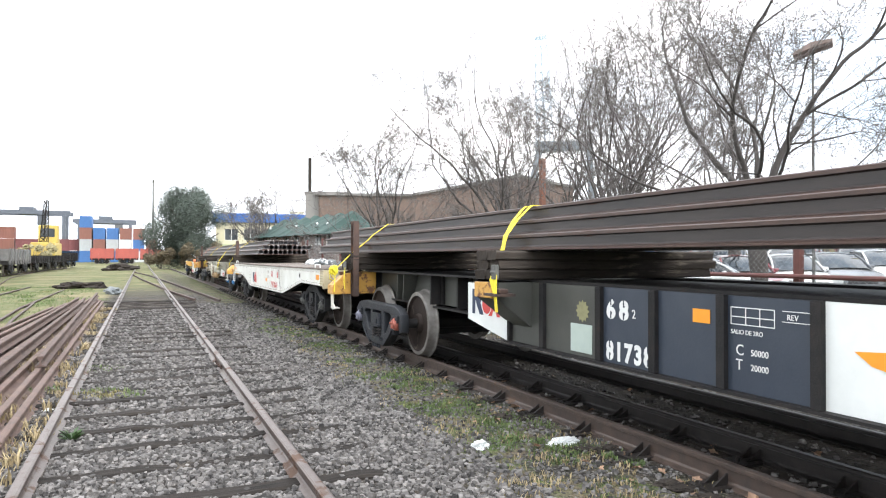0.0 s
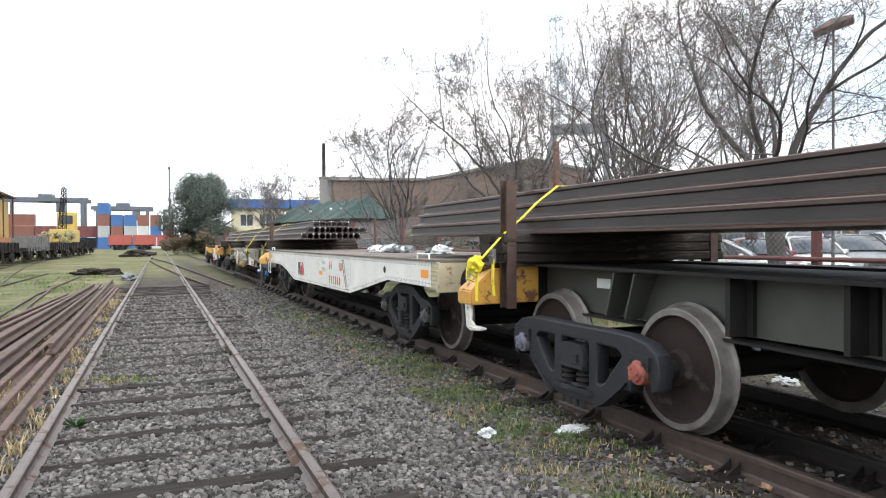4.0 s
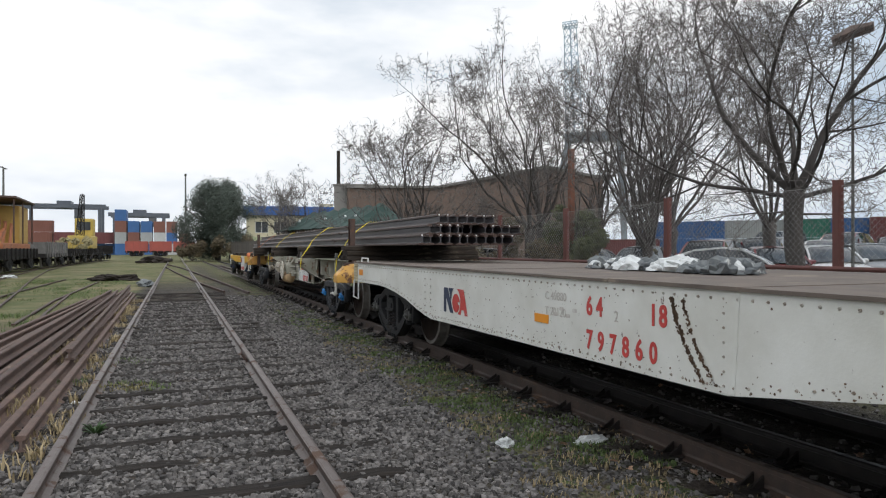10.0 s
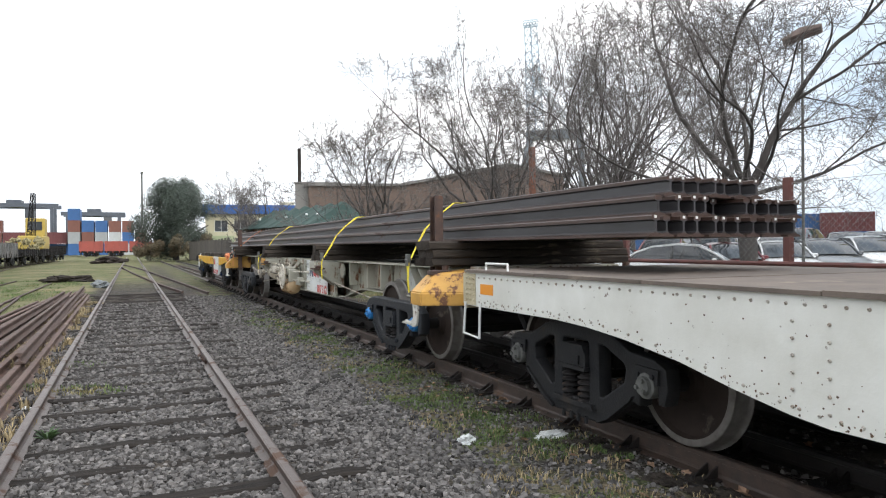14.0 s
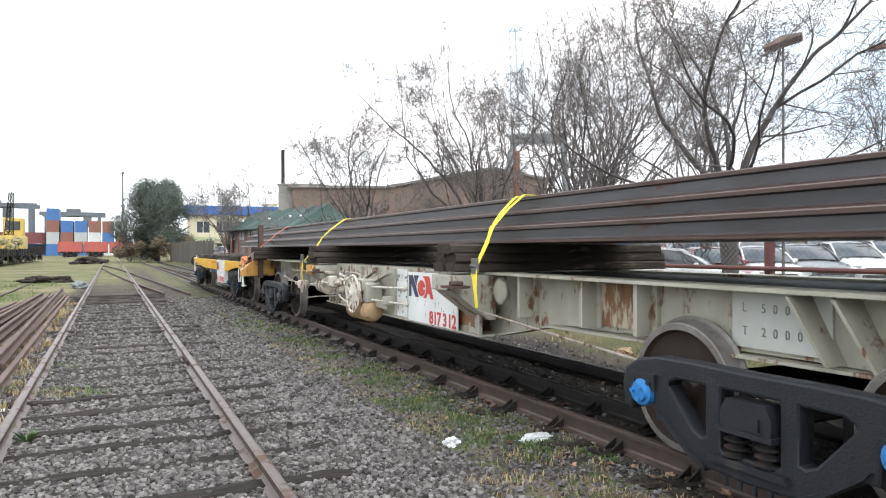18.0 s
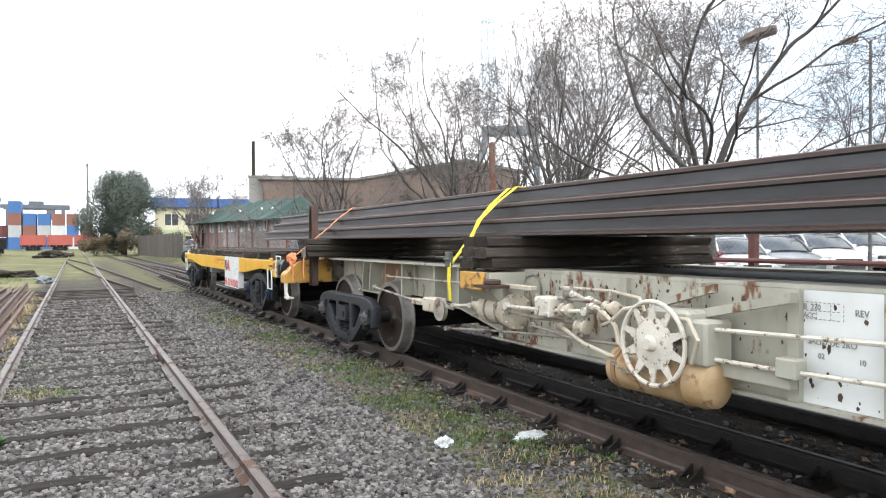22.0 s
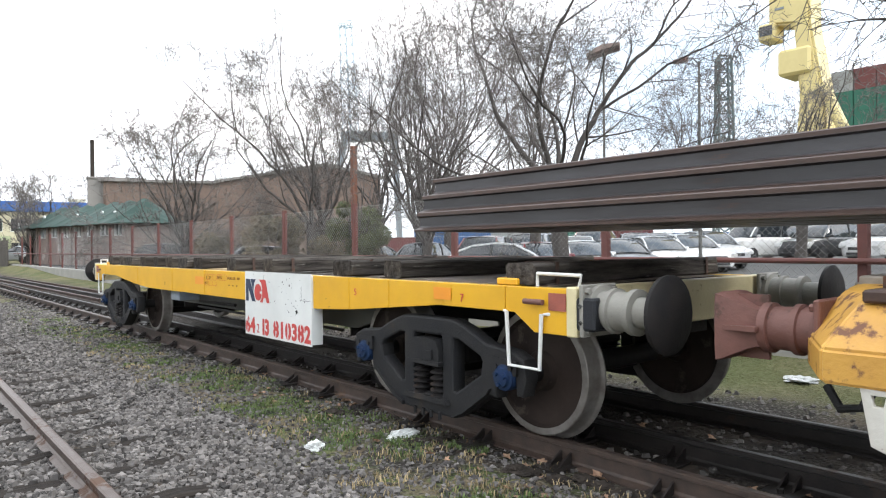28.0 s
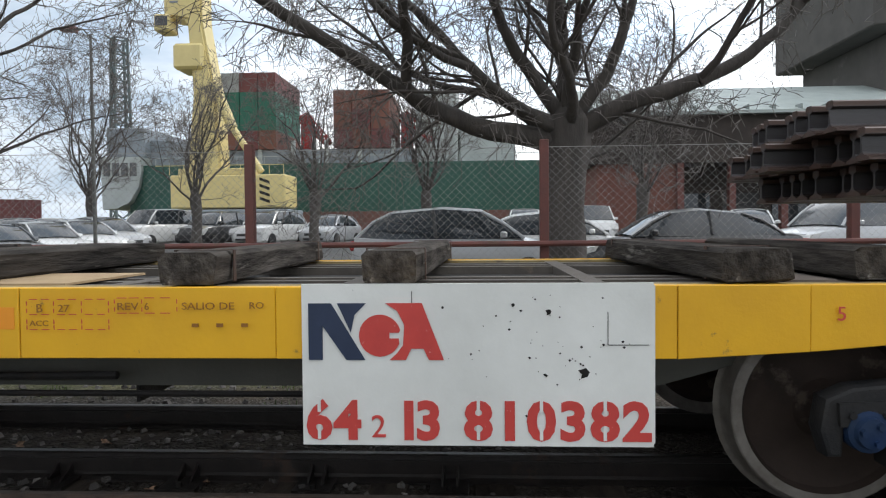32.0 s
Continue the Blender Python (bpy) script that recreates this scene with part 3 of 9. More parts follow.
track_a = thing("track", pose(0, 0, 0), "empty broad gauge track with rusty rails on worn wooden sleepers", "railway track", kind="structure")
ZTIE = 0.025
for sx in (-GAUGE / 2, GAUGE / 2):
    # rails of about 18 m, with joints
    for k, (ya, yb) in enumerate(((-14, 9.98), (10, 28), (28.02, 50), (50.02, 140))):
        rail("rail", [(sx, ya, 0), (sx, yb, 0)], track_a, M_RAILTOP)
sleepers = [sleeper_mesh(2.75 + 0.06 * s, s, 0.15 + 0.012 * s) for s in range(6)]
rnd = random.Random(4)
SLEEPER_Y = [4.56 - 0.69 * k for k in range(15, 0, -1)] + [4.56, 5.33, 6.0, 6.64, 7.32] + [7.32 + 0.69 * k for k in range(1, 82)]
for yy in SLEEPER_Y:
    i = rnd.randrange(6)
    o = share("sleeper", sleepers[i], track_a, pose(rnd.uniform(-0.08, 0.12) + 0.08, yy, ZTIE - (0.035 if yy > 26 else 0) + rnd.uniform(-0.012, 0.008), 0, 0, rnd.uniform(-1.6, 1.6)))
fish = bmesh.new()
bx(fish, -0.035, -0.012, -0.3, 0.3, 0.03, 0.10, 0.004)
for by in (-0.22, -0.08, 0.08, 0.22):
    cyl(fish, (-0.06, by, 0.065), (-0.03, by, 0.065), 0.016, n=6)
fob = part("joint_plate", fish, M_RUST, track_a)
fob.location = (-GAUGE / 2, 10, 0)
for px, py in ((GAUGE / 2, 10), (-GAUGE / 2, 28), (GAUGE / 2, 28)):
    share("joint_plate", fob.data, track_a, pose(px, py, 0))

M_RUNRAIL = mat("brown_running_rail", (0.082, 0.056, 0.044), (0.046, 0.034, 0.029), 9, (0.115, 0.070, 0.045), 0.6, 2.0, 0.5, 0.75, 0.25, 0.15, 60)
# darker steel for the far rail, the third rail and the braces
M_DARKRAIL = mat("dark_rail_steel", (0.034, 0.028, 0.026), (0.018, 0.016, 0.015), 9, (0.055, 0.036, 0.028), 0.6, 2.0, 0.42, 0.7, 0.3, 0.15, 60)
track_b = thing("track", pose(0, 0, 0), "loaded mixed-gauge track with three rusty rails and dark steel chairs", "railway track", kind="structure")
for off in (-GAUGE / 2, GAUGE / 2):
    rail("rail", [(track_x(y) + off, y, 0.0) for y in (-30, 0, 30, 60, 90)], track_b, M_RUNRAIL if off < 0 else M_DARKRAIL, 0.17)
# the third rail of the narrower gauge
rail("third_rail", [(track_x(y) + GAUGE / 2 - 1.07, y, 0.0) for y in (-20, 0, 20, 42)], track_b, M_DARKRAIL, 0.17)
bracket = bmesh.new()
prism(bracket, [(-0.17, 0.0), (-0.02, 0.0), (-0.02, 0.09)], "y", -0.05, -0.035)
prism(bracket, [(-0.17, 0.0), (-0.02, 0.0), (-0.02, 0.09)], "y", 0.035, 0.05)
bx(bracket, -0.24, 0.0, -0.11, 0.11, -0.02, 0.012)
cyl(bracket, (-0.20, 0.0, 0.01), (-0.20, 0.0, 0.04), 0.02, n=6)
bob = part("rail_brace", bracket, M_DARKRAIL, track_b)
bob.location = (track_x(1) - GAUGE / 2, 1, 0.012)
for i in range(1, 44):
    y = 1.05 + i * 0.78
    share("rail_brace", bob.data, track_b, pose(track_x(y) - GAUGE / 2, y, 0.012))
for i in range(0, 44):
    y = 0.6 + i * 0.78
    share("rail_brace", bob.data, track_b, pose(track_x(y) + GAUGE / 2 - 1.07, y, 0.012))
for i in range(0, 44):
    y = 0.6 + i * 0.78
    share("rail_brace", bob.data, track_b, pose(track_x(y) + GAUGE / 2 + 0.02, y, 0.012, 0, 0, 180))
plank = sleeper_mesh(2.6, 11, 0.22)
plank.materials[0] = M_DUN
for i in range(70):
    y = -4 + i * 0.62
    share("sleeper", plank, track_b, pose(track_x(y) + rnd.uniform(-0.05, 0.05), y, 0.0, 0, 0, rnd.uniform(-1, 1)))

# ---------- rolling stock ----------
RW, HUB = 0.46, 0.63     # wheel radius, axle height over the ground
TURN = math.degrees(math.atan(-TRACK_SLOPE))
MOVERS, ROLLERS = [], []   # (object, place along the train, x off the track's centre, height) / (wheelset, local y)


def on_train(y, x=0.0, z=0.0):
    return pose(track_x(y) + x, y, z, 0, 0, TURN)


def train_thing(name, y, label, category, group="", x=0.0, z=0.0):
    ob = thing(name, on_train(y, x, z), label, category, group)
    MOVERS.append((ob, y, x, z))
    return ob


WHEEL_PROF = [(-0.085, 0.07), (-0.085, 0.12), (-0.03, 0.145), (-0.015, 0.30), (-0.035, 0.375), (-0.072, 0.395), (-0.072, 0.438), (-0.066, 0.446),
              (0.035, RW), (0.045, 0.468), (0.056, 0.488), (0.07, 0.484), (0.072, 0.40), (0.03, 0.375), (0.02, 0.30), (0.03, 0.14), (0.07, 0.12), (0.07, 0.07)]
MESH = {}


def once(key, build):
    if key not in MESH:
        MESH[key] = build()
    return MESH[key]


def data_of(name, bm, material, smooth=True):
    me = bpy.data.meshes.new(name)
    bm.normal_update()
    bm.to_mesh(me)
    bm.free()
    if smooth:
        me.shade_smooth()
        me.set_sharp_from_angle(angle=radians(35))
    me.materials.append(material)
    return me


def wheel_data():
    bm = bmesh.new()
    lathe(bm, WHEEL_PROF, "x", n=48)
    me = data_of("wheel", bm, M_WHEEL)
    me.materials.append(M_TREAD)
    for p in me.polygons:
        if math.hypot(p.center.y, p.center.z) > 0.40:
            p.material_index = 1
    return me


def axle_data():
    bm = bmesh.new()
    lathe(bm, [(-1.24, 0.065), (-0.95, 0.07), (-0.85, 0.09), (-0.75, 0.08), (0.75, 0.08), (0.85, 0.09), (0.95, 0.07), (1.24, 0.065)], "x", n=16)
    return data_of("wheelset", bm, M_BLACK)


def cap_data(key, material):
    bm = bmesh.new()
    lathe(bm, [(0.06, 0.09), (-0.02, 0.092), (-0.04, 0.088), (-0.045, 0.068), (-0.07, 0.062), (-0.075, 0.0)], "x", n=20)
    for k in range(3):
        a = k * 2.094 + 0.4
        cyl(bm, (-0.065, 0.042 * math.cos(a), 0.042 * math.sin(a)), (-0.09, 0.042 * math.cos(a), 0.042 * math.sin(a)), 0.016, n=6)
    return data_of("bearing_cap", bm, material)


def plate_with_holes(outline, holes, half, bevel):
    """A thick plate in the yz plane with rounded edges and openings, centred on x = 0."""
    cu = bpy.data.curves.new("plate", "CURVE")
    cu.dimensions, cu.fill_mode, cu.extrude, cu.bevel_depth, cu.bevel_resolution = "2D", "BOTH", half - bevel, bevel, 1
    for loop in [outline] + holes:
        sp = cu.splines.new("POLY")
        sp.points.add(len(loop) - 1)
        for q, (y, z) in zip(sp.points, loop):
            q.co = (y, z, 0, 1)
        sp.use_cyclic_u = True
    tmp = bpy.data.objects.new("tmp", cu)
    scene.collection.objects.link(tmp)
    me = bpy.data.meshes.new_from_object(tmp.evaluated_get(bpy.context.evaluated_depsgraph_get()))
    bpy.data.objects.remove(tmp)
    bpy.data.curves.remove(cu)
    me.transform(Matrix(((0, 0, 1, 0), (1, 0, 0, 0), (0, 1, 0, 0), (0, 0, 0, 1))))
    bm = bmesh.new()
    bm.from_mesh(me)
    bpy.data.meshes.remove(me)
    return bm


def both(half):
    return half + [(-y, z) for y, z in half[::-1]]


def frame_data(arched, base):
    """Cast side frame with two side windows and an open spring seat; the arched kind rises in the middle, the other has a level top."""
    e = base / 2
    if arched:
        out = both([(0.0, 0.335), (0.30, 0.33), (0.44, 0.285), (e - 0.20, 0.19), (e + 0.05, 0.165), (e + 0.15, 0.12), (e + 0.17, 0.0), (e + 0.14, -0.10), (e + 0.11, -0.10), (e + 0.10, 0.03), (e - 0.10, 0.03), (e - 0.11, -0.14), (e - 0.17, -0.13), (0.42, -0.30), (0.30, -0.365), (0.0, -0.375)])
        side = [(0.285, 0.225), (0.36, 0.225), (e - 0.25, 0.125), (e - 0.22, 0.08), (e - 0.24, -0.03), (0.34, -0.20), (0.285, -0.19)]
        mid = both([(0.0, 0.235), (0.17, 0.235), (0.19, 0.20), (0.19, -0.235), (0.17, -0.255), (0.0, -0.255)])
    else:
        out = both([(0.0, 0.235), (0.45, 0.24), (e - 0.12, 0.235), (e + 0.06, 0.20), (e + 0.17, 0.13), (e + 0.20, 0.03), (e + 0.18, -0.09), (e + 0.13, -0.11), (e + 0.10, 0.02), (e - 0.10, 0.02), (e - 0.12, -0.15), (e - 0.19, -0.15), (0.46, -0.27), (0.32, -0.345), (0.0, -0.36)])
        side = [(0.30, 0.15), (0.56, 0.145), (e - 0.22, 0.115), (e - 0.20, 0.075), (0.42, -0.17), (0.35, -0.20), (0.30, -0.185)]
        mid = both([(0.0, 0.15), (0.20, 0.15), (0.215, 0.12), (0.215, -0.225), (0.19, -0.245), (0.0, -0.245)])
    bm = plate_with_holes(out, [side, [(-y, z) for y, z in side[::-1]], mid], 0.062, 0.018)
    zt = 0.235 if arched else 0.15
    # bolster end over the springs, with its lip and friction wedges
    prism(bm, [(-0.17, zt - 0.23), (0.17, zt - 0.23), (0.17, zt - 0.12), (0.13, zt - 0.05), (-0.13, zt - 0.05), (-0.17, zt - 0.12)], "x", -0.095, 0.03)
    prism(bm, [(-0.19, zt - 0.245), (0.19, zt - 0.245), (0.19, zt - 0.215), (-0.19, zt - 0.215)], "x", -0.115, 0.03)
    prism(bm, [(-0.10, zt - 0.20), (-0.02, zt - 0.20), (-0.02, zt - 0.14), (-0.10, zt - 0.13)], "x", -0.112, -0.08)
    # spring seat lip
    prism(bm, [(-0.27, -0.29), (0.27, -0.29), (0.25, -0.25), (-0.25, -0.25)], "x", -0.105, 0.06)
    for s in (-1, 1):
        # outer rim of the sloped leg and the box over the bearing
        prism(bm, [(s * (e - 0.14), -0.10), (s * (e - 0.17), -0.14), (s * 0.43, -0.315), (s * 0.30, -0.375), (s * 0.30, -0.345), (s * 0.42, -0.285)], "x", -0.088, 0.06)
        prism(bm, [(s * (e - 0.12), 0.13), (s * (e + 0.12), 0.12), (s * (e + 0.115), 0.02), (s * (e - 0.115), 0.02)], "x", -0.085, 0.07)
        for k in (-0.07, 0.07):
            cyl(bm, (-0.10, s * e + k, 0.07), (-0.08, s * e + k, 0.07), 0.017, n=6)
    for y in (-0.15, -0.05, 0.05, 0.15):
        cyl(bm, (-0.07, y, -0.415), (-0.07, y, -0.36), 0.016, n=6)
    bmesh.ops.recalc_face_normals(bm, faces=bm.faces)
    return data_of("side_frame", bm, M_CAST if arched else M_BOGIE)


def spring_data():
    bm = bmesh.new()
    prof = [(-0.24, 0.05)]
    for k in range(5):
        z = -0.235 + k * 0.046
        prof += [(z, 0.060), (z + 0.009, 0.076), (z + 0.019, 0.076), (z + 0.028, 0.060), (z + 0.034, 0.045), (z + 0.041, 0.045)]
    prof += [(0.0, 0.068), (0.012, 0.05)]
    lathe(bm, prof, "z", n=16)
    return data_of("spring", bm, M_BLACK)


def bogie(wagon, yc, caps, base=1.66, arched=True):
    """Three-piece bogie with two wheelsets."""
    bm = bmesh.new()
    bx(bm, -1.0, 1.0, -0.16, 0.16, 0.60, 0.78, 0.02)
    bx(bm, -0.25, 0.25, -0.25, 0.25, 0.78, 0.86, 0.02)
    for y in (-0.42, 0.42):
        bx(bm, -0.95, 0.95, y - 0.05, y + 0.05, 0.42, 0.54, 0.01)
        for x in (-0.84, 0.84):
            bx(bm, x - 0.05, x + 0.05, min(y, y * 0.8), max(y, y * 0.8) + 0.04, 0.44, 0.76, 0.01)
    bo = part("bogie", bm, M_BLACK, wagon, "cast three-piece bogie with coil springs")
    bo.location = (0, yc, 0)
    for s in (-1, 1):
        m = pose(s * 1.20, 0, HUB) if s < 0 else pose(s * 1.20, 0, HUB, 0, 0, 180)
        share("side_frame", once(f"frame{arched}{base}", lambda: frame_data(arched, base)), bo, m)
        for y in (-0.105, 0.105):
            share("spring", once("spring", spring_data), bo, pose(s * 1.225, y, HUB - 0.03 if arched else HUB - 0.06))
    for k, s in enumerate((-1, 1)):
        ws = share("wheelset", once("axle", axle_data), wagon, pose(0, yc + s * base / 2, HUB))
        ROLLERS.append((ws, yc + s * base / 2))
        share("wheel", once("wheel", wheel_data), ws, pose(-GAUGE / 2, 0, 0))
        share("wheel", once("wheel", wheel_data), ws, pose(GAUGE / 2, 0, 0, 0, 0, 180))
        mt = caps[k]
        for sx in (-1, 1):
            share("bearing_cap", once("cap" + mt.name, lambda: cap_data("cap", mt)), ws, pose(sx * 1.25, 0, 0, 0, 0, 0 if sx < 0 else 180))
    return bo


def buffer(wagon, y, s, material, x=0.98, flared=False, z=1.12, r=1.0):
    """A side buffer pointing along s: base plate, barrel with collars, shank and head (a dished disc, or a ribbed square trumpet)."""
    spin = Matrix.Rotation(math.pi, 3, "Z")
    for sx in (-x, x):
        bm = bmesh.new()
        bx(bm, -0.17, 0.17, 0.0, 0.03, -0.16, 0.16, 0.008)
        lathe(bm, [(0.03, 0.14 * r), (0.06, 0.14 * r), (0.07, 0.11 * r), (0.13, 0.11 * r), (0.135, 0.125 * r), (0.165, 0.125 * r), (0.17, 0.11 * r), (0.27, 0.105 * r), (0.275, 0.125 * r), (0.315, 0.125 * r), (0.32, 0.085 * r), (0.47, 0.08 * r)], "y", n=24)
        for u, v in ((-1, -1), (1, -1), (1, 1), (-1, 1)):
            cyl(bm, (u * 0.13, 0.03, v * 0.12), (u * 0.13, 0.055, v * 0.12), 0.02, n=6)
        if s < 0:
            bmesh.ops.rotate(bm, verts=bm.verts, cent=(0, 0, 0), matrix=spin)
        b = part("buffer", bm, material, wagon, "", True)
        b.location = (sx, y, z)
        bm = bmesh.new()
        if flared:
            rings = []
            for rad, yy in ((0.09, 0.30), (0.105, 0.36), (0.165, 0.47), (0.175, 0.50), (0.165, 0.505)):
                rings.append([bm.verts.new((rad * max(-1, min(1, 1.35 * math.cos(k * math.pi / 8))), yy, rad * max(-1, min(1, 1.35 * math.sin(k * math.pi / 8))))) for k in range(16)])
            for a, c in zip(rings, rings[1:]):
                for k in range(16):
                    bm.faces.new((a[k], a[(k + 1) % 16], c[(k + 1) % 16], c[k]))
            bm.faces.new(rings[-1])
            bm.faces.new(rings[0][::-1])
            bmesh.ops.recalc_face_normals(bm, faces=bm.faces)
        else:
            lathe(bm, [(0.44, 0.09), (0.485, 0.20), (0.49, 0.225), (0.515, 0.228), (0.535, 0.19), (0.54, 0.0)], "y", n=32)
        if s < 0:
            bmesh.ops.rotate(bm, verts=bm.verts, cent=(0, 0, 0), matrix=spin)
        hd = part("buffer_head", bm, material if flared else M_BLACK, b, "", True)
        if flared:
            for u, v in ((-1, 0), (1, 0), (0, 1), (0, -1)):
                bm = bmesh.new()
                bx(bm, u * 0.115 - 0.012 - 0.035 * abs(u), u * 0.115 + 0.012 + 0.035 * abs(u), 0.30, 0.46, v * 0.115 - 0.012 - 0.035 * abs(v), v * 0.115 + 0.012 + 0.035 * abs(v))
                if s < 0:
                    bmesh.ops.rotate(bm, verts=bm.verts, cent=(0, 0, 0), matrix=spin)
                part("rib", bm, material, b)


def rivets(rows, r=0.011, d=0.012):
    """Domed heads on the near face: list of (x, y, z)."""
    vs, fs = [], []
    for x, y, z in rows:
        i = len(vs)
        for k in range(6):
            a = k * math.pi / 3
            vs.append((x, y + r * math.cos(a), z + r * math.sin(a)))
        for k in range(6):
            a = k * math.pi / 3
            vs.append((x - d * 0.8, y + 0.55 * r * math.cos(a), z + 0.55 * r * math.sin(a)))
        fs += [(i + k, i + 6 + k, i + 6 + (k + 1) % 6, i + (k + 1) % 6) for k in range(6)] + [tuple(i + 6 + k for k in range(6))]
    return vs, fs


def emblem(parent, x, y, z, w, h):
    """Company mark as plain shapes: dark wedge block, red broken disc and red wedge; y is its left edge."""
    u = lambda a, b: (y - a * w, z + b * h)
    bm = bmesh.new()
    prism(bm, [u(0, 0), u(0, 1), u(.17, 1), u(.42, 0), u(.28, 0), u(.105, .60), u(.105, 0)], "x", x, x - 0.002)
    prism(bm, [u(.215, 1), u(.43, 1), u(.345, .80), u(.315, .48)], "x", x, x - 0.002)
    part("emblem", bm, M_BLUE, parent, "dark blue wedge-shaped company mark")
    bm = bmesh.new()
    arc = [(0.53 + 0.155 * math.cos(t), 0.43 + 0.37 * math.sin(t)) for t in [radians(d) for d in range(14, 347, 12)]]
    prism(bm, [u(*p) for p in arc] + [u(.668, .38), u(.60, .38), u(.60, .48), u(.668, .48)], "x", x, x - 0.002)
    part("emblem", bm, M_RED, parent, "red broken disc of a company mark")
    bm = bmesh.new()
    prism(bm, [u(.57, 1), u(.84, 1), u(1, 0), u(.89, 0), u(.85, .20), u(.76, .20), u(.72, 0), u(.60, 0), u(.655, .12), u(.70, .26), u(.71, .62), u(.66, .86)], "x", x, x - 0.002)
    part("emblem", bm, M_RED, parent, "red wedge of a company mark")


def stencil_text(w, text, size, material, under, x, y, z, step, stretch=1.0, weight=0.008):
    """Stencilled figures, each cut by narrow bridges of the paint below."""
    for k, ch in enumerate(text):
        if ch == " ":
            continue
        o = lettering("marking", ch, size, material, w, facing(x, y - k * step, z), stretch=stretch, weight=weight)
        mid = (min(v.co.x for v in o.data.vertices) + max(v.co.x for v in o.data.vertices)) / 2
        if ch in "6809":
            for a, b in ((-0.02, 0.26), (0.50, 0.80)):
                part("stencil_bridge", box(x - 0.0035, x - 0.002, y - k * step - mid - 0.007, y - k * step - mid + 0.007, z + a * size, z + b * size), under, w)


# ---- flat wagon with white riveted fish-bellied sides ----
def white_wagon(yc):
    w = train_thing("flat_wagon", yc, "white riveted flat wagon with worn steel deck and rust streaks", "railway wagon", "wagons of the train")
    L, X, top = 6.22, 1.48, 1.335
    LN = 6.43                   # the leading end lies a little further from the middle
    low = [(-LN, 1.035), (-4.55, 1.045), (-2.52, 0.725), (2.40, 0.712), (2.62, 0.735), (2.96, 0.796), (3.38, 0.887), (3.9, 0.962), (4.3, 1.0), (4.7, 1.018), (L, 1.02)]
    for s in (-1, 1):
        bm = bmesh.new()
        prism(bm, [(-LN, top), (L, top)] + low[::-1], "x", s * X, s * (X - 0.02))
        part("side_plate", bm, M_WHITE, w, "white riveted side plate")
        bm = bmesh.new()
        for (ya, za), (yb, zb) in zip(low, low[1:]):
            prism(bm, [(ya, za), (yb, zb), (yb, zb + 0.015), (ya, za + 0.015)], "x", s * (X - 0.02), s * (X - 0.12))
        part("bottom_flange", bm, M_BLACK, w)
    # splice plate
    bm = bmesh.new()
    prism(bm, [(-2.62, 1.325), (-2.58, 0.735), (-2.45, 0.735), (-2.5, 1.325)], "x", -X - 0.006, -X)
    prism(bm, [(-2.50, 1.32), (-2.53, 0.735), (-2.45, 0.735), (-2.42, 1.32)], "x", -X - 0.005, -X)
    part("splice_plate", bm, M_WHITE, w)
    rc = random.Random(41)
    spots = []
    for k in range(330):        # two torn streaks
        u = rc.random()
        side = rc.choice((0.0, 0.0, 0.10))
        spots.append((-2.05 - side - 0.28 * u ** 1.6 + rc.gauss(0, 0.011), 1.27 - 0.5 * u, rc.uniform(0.004, 0.014)))

    def low_at(y):
        return next(za + (zb - za) * (y - ya) / (yb - ya) for (ya, za), (yb, zb) in zip(low, low[1:]) if ya <= y <= yb + 1e-6)

    for k in range(420):        # along the lower edge
        y = rc.uniform(-6.2, 6.2)
        spots.append((y, low_at(y) + abs(rc.gauss(0, 0.045)) + 0.006, rc.uniform(0.002, 0.009)))
    for k in range(260):        # scattered, denser round the markings
        y = rc.gauss(0.2, 1.7)
        if abs(y) < 6:
            spots.append((y, rc.uniform(low_at(y) + 0.03, 1.31), rc.uniform(0.002, 0.008)))
    V, F = [], []
    for y, z, r in spots:
        i, n = len(V), rc.randint(5, 7)
        V += [(-X - 0.0015 - 0.006 * (-2.6 < y < -2.3), y + r * rc.uniform(0.5, 1.5) * math.cos(6.283 * q / n), z + r * rc.uniform(0.5, 1.3) * math.sin(6.283 * q / n)) for q in range(n)]
        F.append(tuple(range(i, i + n)))
    ob = new("chipped_paint", mesh_of("chipped_paint", V, F, mat("rust_chip", (0.06, 0.038, 0.028), (0.16, 0.10, 0.06), 30, None, rough=0.9, bump=0)))
    ob.parent = w
    tagged(ob, "rusty chips in the paint", kind="stuff")
    rv = [(-X, -LN + 0.08 + 0.107 * i, 1.29) for i in range(118)]
    for (ya, za), (yb, zb) in zip(low, low[1:]):
        n = int((yb - ya) / 0.105)
        rv += [(-X, ya + (yb - ya) * (i + 0.5) / n, za + (zb - za) * (i + 0.5) / n + 0.045) for i in range(n)]
    rv += [(-X - 0.004, y, 0.78 + 0.085 * i) for y in (-2.5, 2.4, 2.6) for i in range(6)]
    rr = random.Random(3)
    ob = new("rivets", mesh_of("rivets", *rivets(rv), M_RIVET, True))
    ob.parent = w
    tagged(ob, kind="stuff")
    # deck of plates
    rr = random.Random(8)
    for i in range(10):
        y0 = -LN + i * 1.265
        bm = box(-X - 0.025, X + 0.025, y0 + 0.004, y0 + 1.261, top + 0.002, top + 0.028 + rr.uniform(-0.003, 0.003))
        part("deck_plate", bm, M_DECK, w)
    bm = bmesh.new()
    bx(bm, -0.45, 0.45, -LN + 0.1, L - 0.1, 0.85, top - 0.02)
